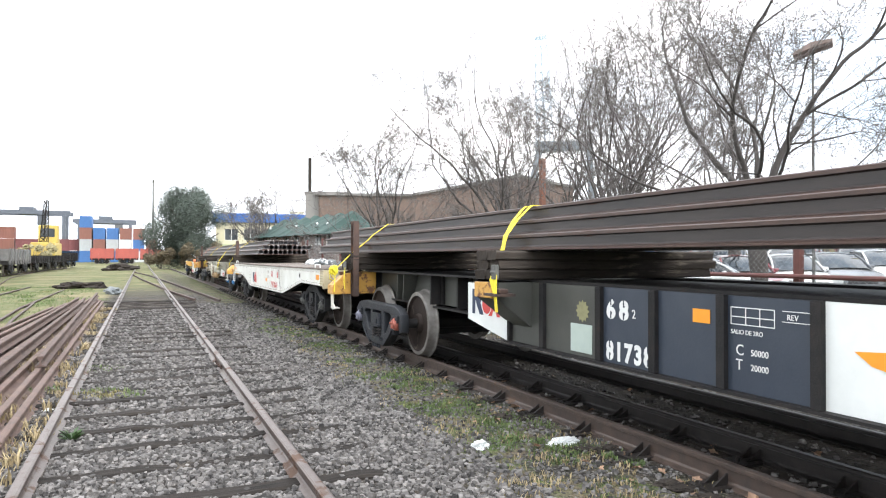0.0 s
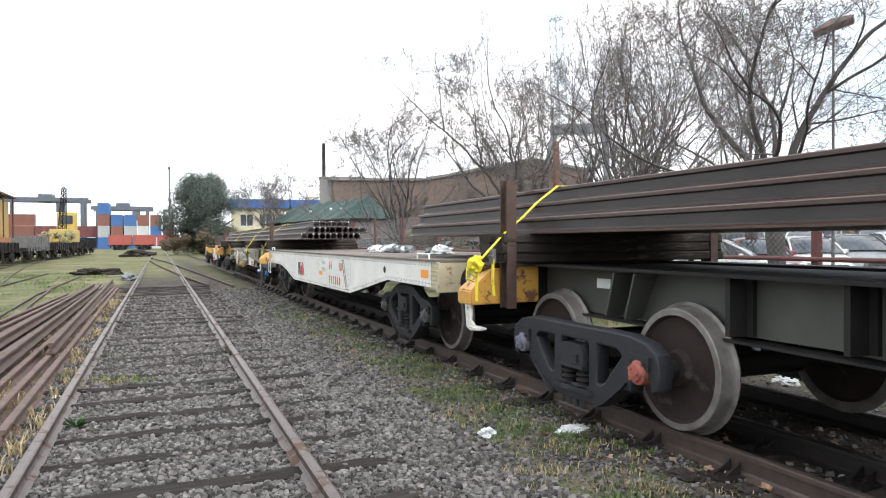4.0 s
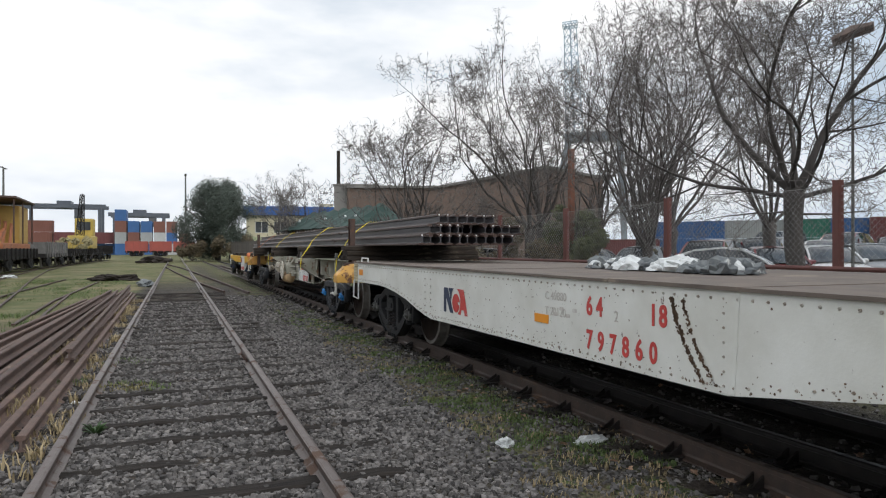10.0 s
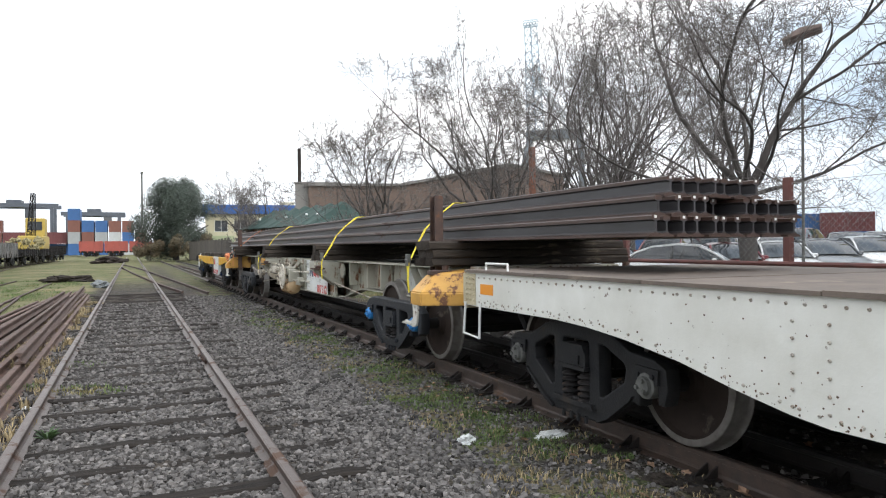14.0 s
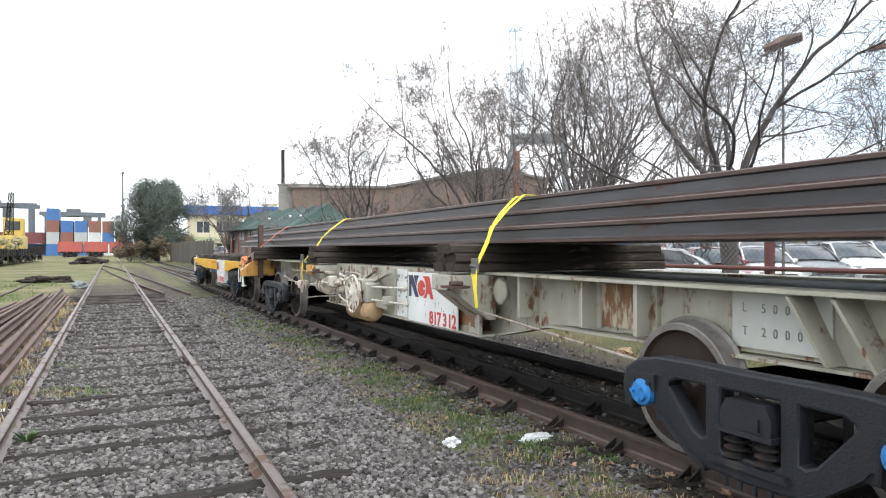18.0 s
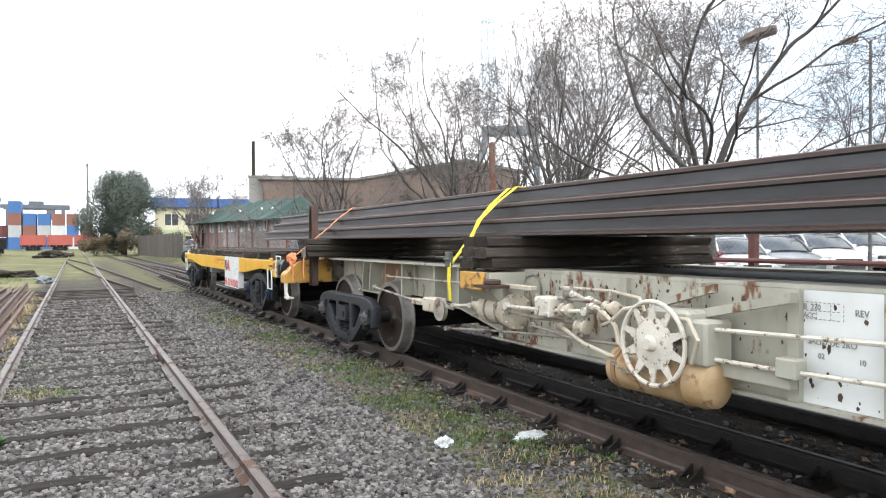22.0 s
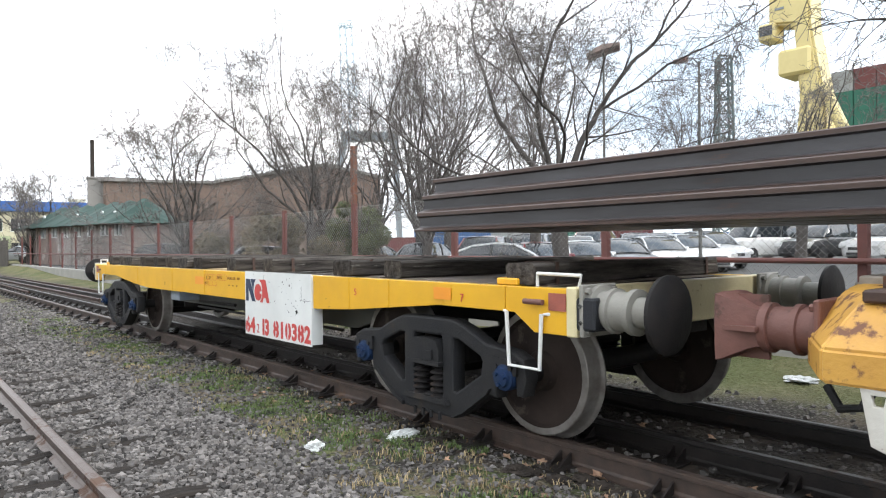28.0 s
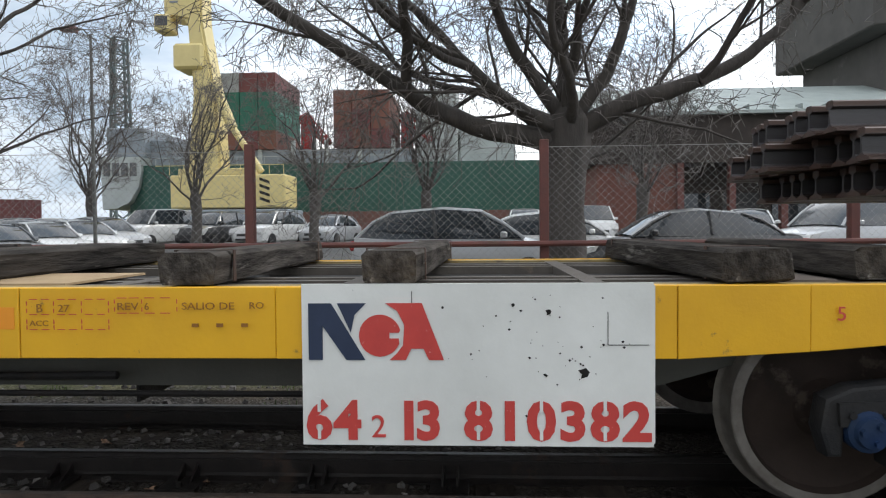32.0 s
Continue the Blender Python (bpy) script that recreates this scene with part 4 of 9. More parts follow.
    for y in (-5, -3, -1, 1, 3, 5):
        bx(bm, -X + 0.03, X - 0.03, y - 0.06, y + 0.06, 1.12, top - 0.01)
    part("underframe", bm, M_BLACK, w)
    for s, L in ((-1, LN), (1, L)):
        bm = bmesh.new()
        bx(bm, -X, X, s * L - 0.012, s * L + 0.05, 0.99, top - 0.005)
        part("headstock", bm, M_CREAMEND, w, "cream riveted headstock")
        bm = bmesh.new()
        bx(bm, -X - 0.008, -X - 0.002, min(s * (L - 0.20), s * (L + 0.05)), max(s * (L - 0.20), s * (L + 0.05)), 1.03, 1.325)
        part("corner_plate", bm, M_CREAMEND, w, "cream corner plate with bolts")
        rvv, rf = rivets([(-X - 0.008, s * (L - 0.02 - 0.075 * (i % 3)), 1.08 + 0.05 * (i // 3)) for i in range(15)], 0.016, 0.016)
        bo = new("bolts", mesh_of("bolts", rvv, rf, M_CREAMEND, True))
        bo.parent = w
        tagged(bo, kind="stuff")
        buffer(w, s * (L + 0.05), s, M_CREAMEND)
        bm = box(-X - 0.006, -X - 0.002, s * (L - 0.42) - 0.12, s * (L - 0.42) + 0.12, 1.14, 1.235)
        part("reflector", bm, M_ORANGE, w, "orange reflector patch")
        bm = bmesh.new()
        tube(bm, [(-X + 0.03, s * (L - 0.75), top + 0.03), (-X + 0.03, s * (L - 0.75), top + 0.09), (-X + 0.03, s * (L - 0.35), top + 0.09), (-X + 0.03, s * (L - 0.35), top + 0.03)], 0.011)
        part("grab_handle", bm, M_WLET, w, "white grab handle")
    bm = bmesh.new()
    tube(bm, [(-X - 0.02, L - 0.02, 1.05), (-X - 0.02, L + 0.02, 0.75), (-X - 0.02, L - 0.3, 0.73), (-X - 0.02, L - 0.32, 1.05)], 0.013)
    part("step_iron", bm, M_WLET, w, "white bent step iron")
    part("reflector", box(-X - 0.006, -X - 0.002, -0.48, -0.24, 0.94, 1.015), M_ORANGE, w, "orange reflector patch")
    bm = bmesh.new()
    cyl(bm, (-X - 0.004, -4.44, 1.185), (-X - 0.001, -4.44, 1.185), 0.05, n=16)
    part("drain_hole", bm, M_BLACK, w, "dark rusty drain hole")
    emblem(w, -X - 0.003, 1.955, 0.845, 0.70, 0.285)
    t = -X - 0.003
    for text, y, z, step in (("64", -1.06, 1.075, 0.135), ("18", -1.82, 1.07, 0.10), ("797860", -1.06, 0.815, 0.152)):
        for k, ch in enumerate(text):
            lettering("marking", ch, 0.20, M_RED, w, facing(t, y - k * step, z), stretch=0.82, weight=0.006)
    lettering("marking", "2", 0.12, M_FADED, w, facing(t, -1.42, 1.05), stretch=0.9)
    lettering("marking", "C 49880", 0.10, M_FADED, w, facing(t, -0.42, 1.15))
    lettering("marking", "T 20120", 0.10, M_FADED, w, facing(t, -0.42, 1.02))
    for k in range(4):
        part("marking", box(t, t + 0.001, -0.62 - 0.10 * k, -0.56 - 0.10 * k, 1.02 + 0.05 * (k % 2), 1.05 + 0.05 * (k % 2)), M_FADED, w)
    bogie(w, -4.66, (M_CAPG, M_CAPG), 1.68)
    bogie(w, 4.74, (M_CAPG, M_CAPG), 1.68)
    return w


M_CREAMEND = mat("cream_rusty_headstock", (0.50, 0.44, 0.30), (0.40, 0.34, 0.22), 5, (0.22, 0.11, 0.05), 0.58, 7, 0.55, 0.85)
M_FADED = mat("faded_stencil", (0.45, 0.40, 0.36), (0.6, 0.58, 0.54), 20, None, rough=0.6)
M_CAPG = mat("grey_bearing_cap", (0.14, 0.14, 0.13), (0.07, 0.07, 0.065), 9, None, rough=0.6, metal=0.2)
M_DECK = mat("worn_deck_plate", (0.175, 0.138, 0.112), (0.115, 0.092, 0.078), 3, (0.24, 0.195, 0.155), 0.58, 1.2, 0.75, 0.85, 0.1, 0.25, 30, 0.12)


# ---- spine wagon: one box girder between the bogies, cross arms that carry the load ----
def end_box(w, s, L, sk=(1.36, 0.86), near=(7.86, 8.16), back=8.38):
    """Worn end boxes on both sides: a near face with sloped top and a slanting outer corner; step irons below, a stake behind."""
    for sx in (-1, 1):
        bm = bmesh.new()
        rings = []
        for y, out in ((near[0], 1.0), (near[1], 1.0), (back, 0.74)):
            sec = [(0.86, 0.96), (1.62 * out, 0.95), (1.62 * out, 1.09), (1.43 * out, 1.27), (1.36 * out, 1.30), (0.86, 1.33)]
            rings.append([bm.verts.new((sx * x, s * (y - max(0.0, z - 1.1) * (0.5 if y > near[0] else 0)), z)) for x, z in sec])
        n = 6
        bm.faces.new(rings[0])
        bm.faces.new(rings[-1])
        for a, b in zip(rings, rings[1:]):
            for k in range(n):
                bm.faces.new((a[k], a[(k + 1) % n], b[(k + 1) % n], b[k]))
        bmesh.ops.recalc_face_normals(bm, faces=bm.faces)
        bmesh.ops.bevel(bm, geom=bm.edges[:], offset=0.012, segments=2, affect="EDGES")
        eb = part("end_box", bm, M_YBOX, w, "worn orange-yellow steel end box")
        # lashing ring and a rusty ratchet on its top
        bm = bmesh.new()
        yc = s * (near[0] + near[1]) / 2
        bx(bm, min(sx * 1.20, sx * 1.46), max(sx * 1.20, sx * 1.46), yc - 0.05, yc + 0.05, 1.27, 1.325, 0.01)
        cyl(bm, (sx * 1.26, yc, 1.32), (sx * 1.26, yc, 1.375), 0.035, n=10)
        part("winch", bm, M_RUST, eb, "rusty strap winch")
        # step iron: slotted hanger with a toe
        a = near[1] - 0.16
        bm = plate_with_holes([(s * (a + 0.02), 0.97), (s * (a - 0.12), 0.97), (s * (a - 0.10), 0.80), (s * (a - 0.20), 0.745), (s * (a - 0.34), 0.755), (s * (a - 0.34), 0.725), (s * (a - 0.10), 0.70), (s * (a - 0.02), 0.73)],
                              [[(s * (a - 0.015), 0.93), (s * (a - 0.075), 0.93), (s * (a - 0.065), 0.88), (s * (a - 0.025), 0.88)]], 0.014, 0.004)
        bmesh.ops.translate(bm, verts=bm.verts, vec=(sx * 1.59, 0, 0))
        bx(bm, min(sx * 1.54, sx * 1.64), max(sx * 1.54, sx * 1.64), min(s * (a - 0.34), s * (a - 0.12)), max(s * (a - 0.34), s * (a - 0.12)), 0.725, 0.745)
        part("step_iron", bm, M_STEPWHITE, w, "white cast step iron")
        # rolled steel stake, flanges across the track
        bm = bmesh.new()
        xs, ys = sx * sk[0], s * (L - sk[1])
        for f in (-0.07, 0.07):
            bx(bm, xs - 0.05, xs + 0.05, ys + f - 0.008, ys + f + 0.008, 0.92, 2.17)
        bx(bm, xs - 0.007, xs + 0.007, ys - 0.062, ys + 0.062, 0.92, 2.165)
        part("stake", bm, M_RUST, w, "rusty upright steel stake")
    # draw beam with coupling
    bm = bmesh.new()
    bx(bm, -0.95, 0.95, s * (L - 0.12) - 0.12, s * (L - 0.12) + 0.12, 0.95, 1.36, 0.01)
    for x in (-0.80, -0.3, 0.3, 0.80):
        bx(bm, x - 0.02, x + 0.02, min(s * L, s * (L + 0.06)), max(s * L, s * (L + 0.06)), 0.97, 1.32)
    bx(bm, -0.14, 0.14, s * L - 0.05, s * L + 0.32, 0.92, 1.14, 0.02)
    cyl(bm, (0, s * (L + 0.3), 1.03), (0, s * (L + 0.52), 1.0), 0.07, n=10)
    part("buffer_beam", bm, M_CREAM_OLD if w.name.startswith("spine_wagon") and abs(near[0] - 7.86) < 0.01 else M_BLACK, w)
    # brake hose hanging by the coupling
    bm = bmesh.new()
    tube(bm, [(-0.45, s * (L - 0.02), 0.98), (-0.47, s * (L + 0.06), 0.80), (-0.44, s * (L + 0.16), 0.62), (-0.36, s * (L + 0.30), 0.58), (-0.28, s * (L + 0.40), 0.68)], 0.026, 8)
    part("brake_hose", bm, M_TYRE, w, "black rubber brake hose")


def spine_wagon(yc, label, main, trim, dark, ends=(8.25, 8.25), sk=(1.36, 0.86), edges=None, near=(7.86, 8.16), back=8.38):
    w = train_thing("spine_wagon", yc, label, "railway wagon", "wagons of the train")
    L = 8.25
    top = 1.325
    edges = edges or [-2.62 + i * 0.655 for i in range(9)]
    mid = [(-2.75, 0.70), (2.75, 0.70), (3.7, 0.885), (4.3, 0.92), (7.6, 0.92), (7.6, top), (-7.6, top), (-7.6, 0.92), (-4.3, 0.92), (-3.7, 0.885)]
    for s in (-1, 1):
        bm = bmesh.new()
        prism(bm, mid, "x", s * 0.76, s * 0.74)
        part("girder", bm, main, w)
        bm = bmesh.new()
        bx(bm, s * 0.70, s * 1.0, -7.6, 7.6, top, top + 0.025)
        part("flange", bm, trim, w)
        bm = bmesh.new()
        for (ya, za), (yb, zb) in zip([(-7.6, 0.92), (-3.7, 0.885), (-2.75, 0.70), (2.75, 0.70), (3.7, 0.885)], [(-3.7, 0.885), (-2.75, 0.70), (2.75, 0.70), (3.7, 0.885), (7.6, 0.92)]):
            prism(bm, [(ya, za - 0.02), (yb, zb - 0.02), (yb, zb), (ya, za)], "x", s * 0.70, s * (1.06 if max(abs(ya), abs(yb)) < 3.0 else 0.86))
        part("flange", bm, trim, w)
        # outer web panels in the deep middle, each between stiffeners
        for i in range(8):
            ya, yb = edges[i], edges[i + 1]
            bm = box(min(s * 0.98, s * 1.0), max(s * 0.98, s * 1.0), ya + 0.006, yb - 0.006, 0.702, top - 0.002)
            part("web_panel", bm, dark.get(i, main) if s < 0 else main, w)
        for y in [-4.97, -4.31, -3.34] + edges + [3.09, 3.59, 4.14, 5.0]:
            d = abs(y)
            bm = bmesh.new()
            if d > 2.7:
                bx(bm, min(s * 0.76, s * 0.95), max(s * 0.76, s * 0.95), y - 0.02, y + 0.02, 0.93, top)
                bx(bm, min(s * 0.80, s * 0.765), max(s * 0.80, s * 0.765), y - 0.07, y + 0.07, 0.93, top)
            else:
                bx(bm, min(s * 1.0, s * 1.04), max(s * 1.0, s * 1.04), y - 0.035, y + 0.035, 0.702, top)
            part("stiffener", bm, trim, w)
    bm = bmesh.new()
    bx(bm, -0.7, 0.7, -7.55, 7.55, 1.20, top)
    part("top_plate", bm, M_BLACK, w)
    # slanting gussets by the bogies
    for s in (-1, 1):
        for e, y in ((-1, -6.38), (-1, -6.66), (1, 6.28), (1, 6.02)):
            bm = bmesh.new()
            lean = 0.10 * e
            q = [bm.verts.new((s * x, y + dy + d, z)) for d in (-0.012, 0.012) for x, dy, z in ((0.765, -lean, 1.31), (0.99, -lean, 1.31), (0.93, lean, 0.93), (0.765, lean, 0.93))]
            for f in ((0, 1, 2, 3), (7, 6, 5, 4), (0, 4, 5, 1), (1, 5, 6, 2), (2, 6, 7, 3), (3, 7, 4, 0)):
                bm.faces.new([q[k] for k in f])
            bmesh.ops.recalc_face_normals(bm, faces=bm.faces)
            part("gusset", bm, main, w, "slanting gusset plate")
    # cross arms with orange brackets under the load
    for y in (-2.6, 2.5):
        for s in (-1, 1):
            bm = bmesh.new()
            prism(bm, [(s * 0.9, top), (s * 1.38, top), (s * 1.38, 1.16), (s * 0.98, 0.86), (s * 0.9, 0.86)], "y", y - 0.22, y + 0.22)
            part("cross_arm", bm, main, w)
            bm = bmesh.new()
            bx(bm, min(s * 1.385, s * 1.43), max(s * 1.385, s * 1.43), y - 0.17, y + 0.2, 1.17, 1.325, 0.006)
            part("bracket", bm, *((main, w, "cream load bracket") if main is M_CREAM and y < 0 else (M_YBOX, w, "orange load bracket")))
            bm = bmesh.new()
            bx(bm, min(s * 1.30, s * 1.50), max(s * 1.30, s * 1.50), y - 0.42, y - 0.16, 1.20, 1.225)
            bx(bm, min(s * 1.34, s * 1.44), max(s * 1.34, s * 1.44), y - 0.36, y - 0.22, 1.226, 1.27, 0.01)
            part("winch", bm, M_RUST, w, "rusty strap winch")
    end_box(w, -1, ends[0], sk, near, back)
    end_box(w, 1, ends[1], sk, near, back)
    buffer(w, -L - 0.02, -1, M_CREAM if main is M_CREAM else M_BLACK)
    buffer(w, L + 0.04, 1, M_BUFFER if main is M_CREAM else M_BLACK, 1.12 if main is M_CREAM else 0.98, main is M_CREAM, 1.10)
    return w


def dark_wagon(yc):
    w = spine_wagon(yc, "black and navy spine wagon with white stencilled markings", M_OLIVE, M_BLACK, {0: M_BOARD, 1: M_BOARD, 2: M_BOARD, 3: M_NAVY, 4: M_NAVY, 5: M_NAVY, 6: M_OLIVE}, (7.94, 7.94), (1.27, 0.45),
                    [-2.70, -2.1, -1.5, -0.89, -0.18, 0.49, 1.16, 2.05, 2.70], (7.60, 7.93), 8.10)
    t = -1.003
    bm = bmesh.new()
    prism(bm, [(2.70, 1.28), (3.62, 1.28), (3.62, 0.862), (2.70, 0.705)], "x", -1.052, -1.045)
    part("number_board", bm, M_BOARD, w, "white board with a dark company mark")
    emblem(w, -1.054, 3.50, 0.93, 0.66, 0.28)
    stencil_text(w, "68", 0.205, M_WLET, M_NAVY, t, 1.08, 1.075, 0.165, 1.12, 0.009)
    part("sign_plate", box(-0.775, -0.768, 6.52, 6.72, 1.15, 1.235, 0.0), M_BOARD, w, "small white plate")
    lettering("marking", "2", 0.10, M_WLET, w, facing(t, 0.76, 1.09))
    stencil_text(w, "81738", 0.205, M_WLET, M_NAVY, t, 1.085, 0.735, 0.117, 0.92, 0.009)
    part("reflector", box(t - 0.002, t, -0.06, 0.10, 1.12, 1.215), M_ORANGE, w, "orange reflector patch")
    part("pale_panel", box(t - 0.002, t, 1.28, 1.60, 0.735, 0.985), mat("faded_sage_paint", (0.40, 0.46, 0.41), (0.34, 0.4, 0.36), 4, (0.2, 0.2, 0.17), 0.66, 8, 0.55), w, "faded pale green painted patch")
    bm = bmesh.new()
    star = [((0.075 if k % 2 else 0.10) * math.cos(k * math.pi / 12), (0.075 if k % 2 else 0.10) * math.sin(k * math.pi / 12)) for k in range(24)]
    prism(bm, [(1.42 + a, 1.10 + b) for a, b in star], "x", t, t - 0.002)
    part("sun_badge", bm, mat("ochre_paint", (0.27, 0.25, 0.13), (0.2, 0.19, 0.1), 8), w, "faded ochre sun-shaped badge")
    for text, y, z, sz in (("C", -0.28, 0.94, 0.10), ("T", -0.28, 0.845, 0.10), ("50000", -0.40, 0.945, 0.058), ("20000", -0.40, 0.85, 0.058), ("SALIO DE 2RO", -0.24, 1.075, 0.042), ("REV", -0.67, 1.195, 0.05)):
        lettering("marking", text, sz, M_WLET, w, facing(t, y, z), stretch=0.95)
    bm = bmesh.new()
    for z in (1.135, 1.185, 1.245):
        bx(bm, t - 0.002, t, -0.58, -0.24, z, z + 0.006)
    for y in (-0.24, -0.36, -0.47, -0.58):
        bx(bm, t - 0.002, t, y - 0.006, y, 1.135, 1.25)
    bx(bm, t - 0.002, t, -0.88, -0.64, 1.18, 1.185)
    bx(bm, t - 0.002, t, -0.88, -0.64, 1.245, 1.25)
    part("stencil_table", bm, M_WLET, w)
    bm = bmesh.new()
    prism(bm, [(-1.2, 0.99), (-1.1, 1.06), (-1.55, 1.10), (-1.55, 1.0), (-1.3, 0.97)], "x", t - 0.002, t)
    part("paint_mark", bm, M_ORANGE, w, "orange brushed paint mark")
    bogie(w, -6.35, (M_CAPG, M_CAPG), 1.68, False)
    bogie(w, 6.35, (M_CAPRED, M_CAPLILAC), 1.68, False)
    return w


def cream_wagon(yc):
    w = spine_wagon(yc, "cream-grey spine wagon with rust patches and exposed brake gear", M_CREAM, M_CREAM, {1: M_CREAM_OLD, 3: M_BOARD}, sk=(1.22, 0.56), edges=[-2.69, -2.02, -1.34, -0.86, -0.34, 0.33, 1.0, 1.68, 2.62])
    b = part("number_board", box(-1.075, -1.06, -2.30, -0.94, 0.70, 1.305), M_BOARD, w, "white number board with dark and red marks")
    emblem(w, -1.078, -0.97, 1.0, 0.72, 0.265)
    for ch, y, z, size in (("8", -1.575, 0.715, 0.205), ("1", -1.685, 0.715, 0.205), ("7", -1.785, 0.715, 0.205), ("3", -1.935, 0.715, 0.205),
                           ("1", -2.06, 0.715, 0.205), ("2", -2.165, 0.715, 0.205), ("6", -1.73, 1.145, 0.165), ("8", -1.83, 1.145, 0.165),
                           ("2", -1.965, 1.135, 0.14), ("1", -2.165, 1.16, 0.155), ("1", -2.23, 1.16, 0.155)):
        lettering("marking", ch, size, M_RED, w, facing(-1.078, y, z), stretch=1.06, weight=0.006)
    bm = bmesh.new()
    rng = random.Random(31)
    for k in range(34):
        y, z = rng.uniform(-2.27, -0.97), rng.choice((1.0, 0.93, 0.86, 1.06)) + rng.uniform(-0.05, 0.05)
        r, d = rng.uniform(0.003, 0.008), rng.uniform(0.0, 0.06) * (k % 3 == 0)
        prism(bm, [(y - r, z), (y - 0.4 * r, z + r), (y + r, z + 0.5 * r), (y + 0.6 * r, z - r), (y + 0.1 * r, z - r - d), (y - 0.3 * r, z - r - 0.8 * d)], "x", -1.0765, -1.0755)
    tagged(part("chipped_paint", bm, M_CHIP, w), kind="stuff")
    # rust sheets and panel writing
    part("pale_panel", box(-0.785, -0.762, -6.42, -5.72, 0.95, 1.31), M_PALEPANEL, w, "pale grey panel with stencilled figures")
    for text, z in (("L 50000", 1.18), ("T 20000", 1.03)):
        for k, ch in enumerate(text.replace(" ", "")):
            lettering("marking", ch, 0.085, M_GREYLET, w, facing(-0.788, -5.80 - 0.085 * k - 0.06 * (k > 0), z), stretch=0.8)
    part("rust_patch", box(-1.006, -1.001, -2.55, -2.02, 0.76, 1.28), M_RUSTPATCH, w, "rust-stained panel")
    part("rust_patch", box(-0.785, -0.762, 5.25, 6.0, 0.98, 1.30), M_RUSTPATCH, w, "rust-stained panel")
    part("rust_patch", box(-0.785, -0.762, -4.93, -4.35, 0.95, 1.30), M_RUSTPATCH, w, "rust-stained panel")
    for y, z in ((-3.1, 1.17), (2.16, 1.17)):
        bm = bmesh.new()
        lathe(bm, [(-1.012, 0.135), (-1.012, 0.112), (-0.99, 0.112), (-0.99, 0.135)], "x", (0, y, z), 28)
        part("hole_rim", bm, M_CREAM, w, "round hole in the web")
        bm = bmesh.new()
        cyl(bm, (-1.006, y, z), (-1.002, y, z), 0.112, n=28)
        part("hole", bm, M_BLACK, w)
    # stencilled tables on the pale panel
    t = -1.003
    bm = bmesh.new()
    for z in (1.165, 1.21, 1.255):
        for q in range(9):
            bx(bm, t - 0.001, t, -0.38 - 0.025 * q, -0.365 - 0.025 * q, z, z + 0.004)
    for y in (-0.36, -0.45, -0.53, -0.60):
        for q in range(4):
            bx(bm, t - 0.001, t, y - 0.003, y, 1.165 + 0.024 * q, 1.18 + 0.024 * q)
    part("stencil_table", bm, M_GREYLET, w)
    for text, y, z, size in (("B  270", -0.375, 1.217, 0.045), ("ACC", -0.375, 1.172, 0.04), ("REV", -0.66, 1.20, 0.05), ("SALIO DE 2RO", -0.40, 1.03, 0.05), ("02", -0.46, 0.955, 0.045), ("10", -0.68, 0.95, 0.045)):
        lettering("marking", text, size, M_GREYLET, w, facing(t, y, z), stretch=0.85)
    # brake gear on the near side
    bm = bmesh.new()
    lathe(bm, [(2.14, 0.03), (2.16, 0.10), (2.18, 0.155), (2.225, 0.155), (2.235, 0.13), (2.30, 0.128), (2.56, 0.125), (2.60, 0.132), (2.64, 0.13), (2.70, 0.095), (2.76, 0.05), (2.90, 0.042)], "y", (-1.16, 0, 0.985), 28)
    for k in range(10):
        a = k * math.pi / 5
        cyl(bm, (-1.16 + 0.142 * math.cos(a), 2.155, 0.985 + 0.142 * math.sin(a)), (-1.16 + 0.142 * math.cos(a), 2.25, 0.985 + 0.142 * math.sin(a)), 0.012, n=6)
    cyl_part = part("brake_cylinder", bm, M_CREAMCYL, w, "peeling cream brake cylinder", True)
    for y in (2.34, 2.52):
        bm = bmesh.new()
        tube(bm, [(-1.16 + 0.132 * math.cos(radians(q)), y, 0.985 + 0.132 * math.sin(radians(q))) for q in range(0, 361, 20)], 0.011, 6)
        part("clamp", bm, M_CREAM_OLD, cyl_part)
    part("mounting_arm", box(-1.24, -1.17, 1.86, 2.30, 1.185, 1.225, 0.006), M_CREAMCYL, w)
    # air tank lying along the wagon
    bm = bmesh.new()
    lathe(bm, [(0.03, 0.02), (0.035, 0.10), (0.06, 0.135), (0.11, 0.148), (0.84, 0.148), (0.88, 0.14), (0.90, 0.10), (0.905, 0.02)], "y", (-1.17, 0, 0.725), 28)
    tank = part("air_tank", bm, M_TANK, w, "rusty ochre air tank", True)
    for y in (0.23, 0.80):
        bm = bmesh.new()
        lathe(bm, [(y - 0.02, 0.147), (y - 0.02, 0.156), (y + 0.02, 0.156), (y + 0.02, 0.147)], "y", (-1.17, 0, 0.725), 28)
        part("band", bm, M_TANKBAND, tank)
    # hand wheel: dished disc with pockets, rim on spokes
    R, c = 0.262, Vector((-1.37, 0.385, 0.955))
    bm = bmesh.new()
    tube(bm, [(c.x, c.y + R * math.cos(k * math.pi / 16), c.z + R * math.sin(k * math.pi / 16)) for k in range(33)], 0.015, 7)
    lathe(bm, [(c.x - 0.05, 0.0), (c.x - 0.05, 0.035), (c.x - 0.02, 0.055), (c.x - 0.006, 0.13), (c.x + 0.004, 0.165), (c.x + 0.010, 0.16), (c.x + 0.0, 0.0)], "x", (0, c.y, c.z), 28)
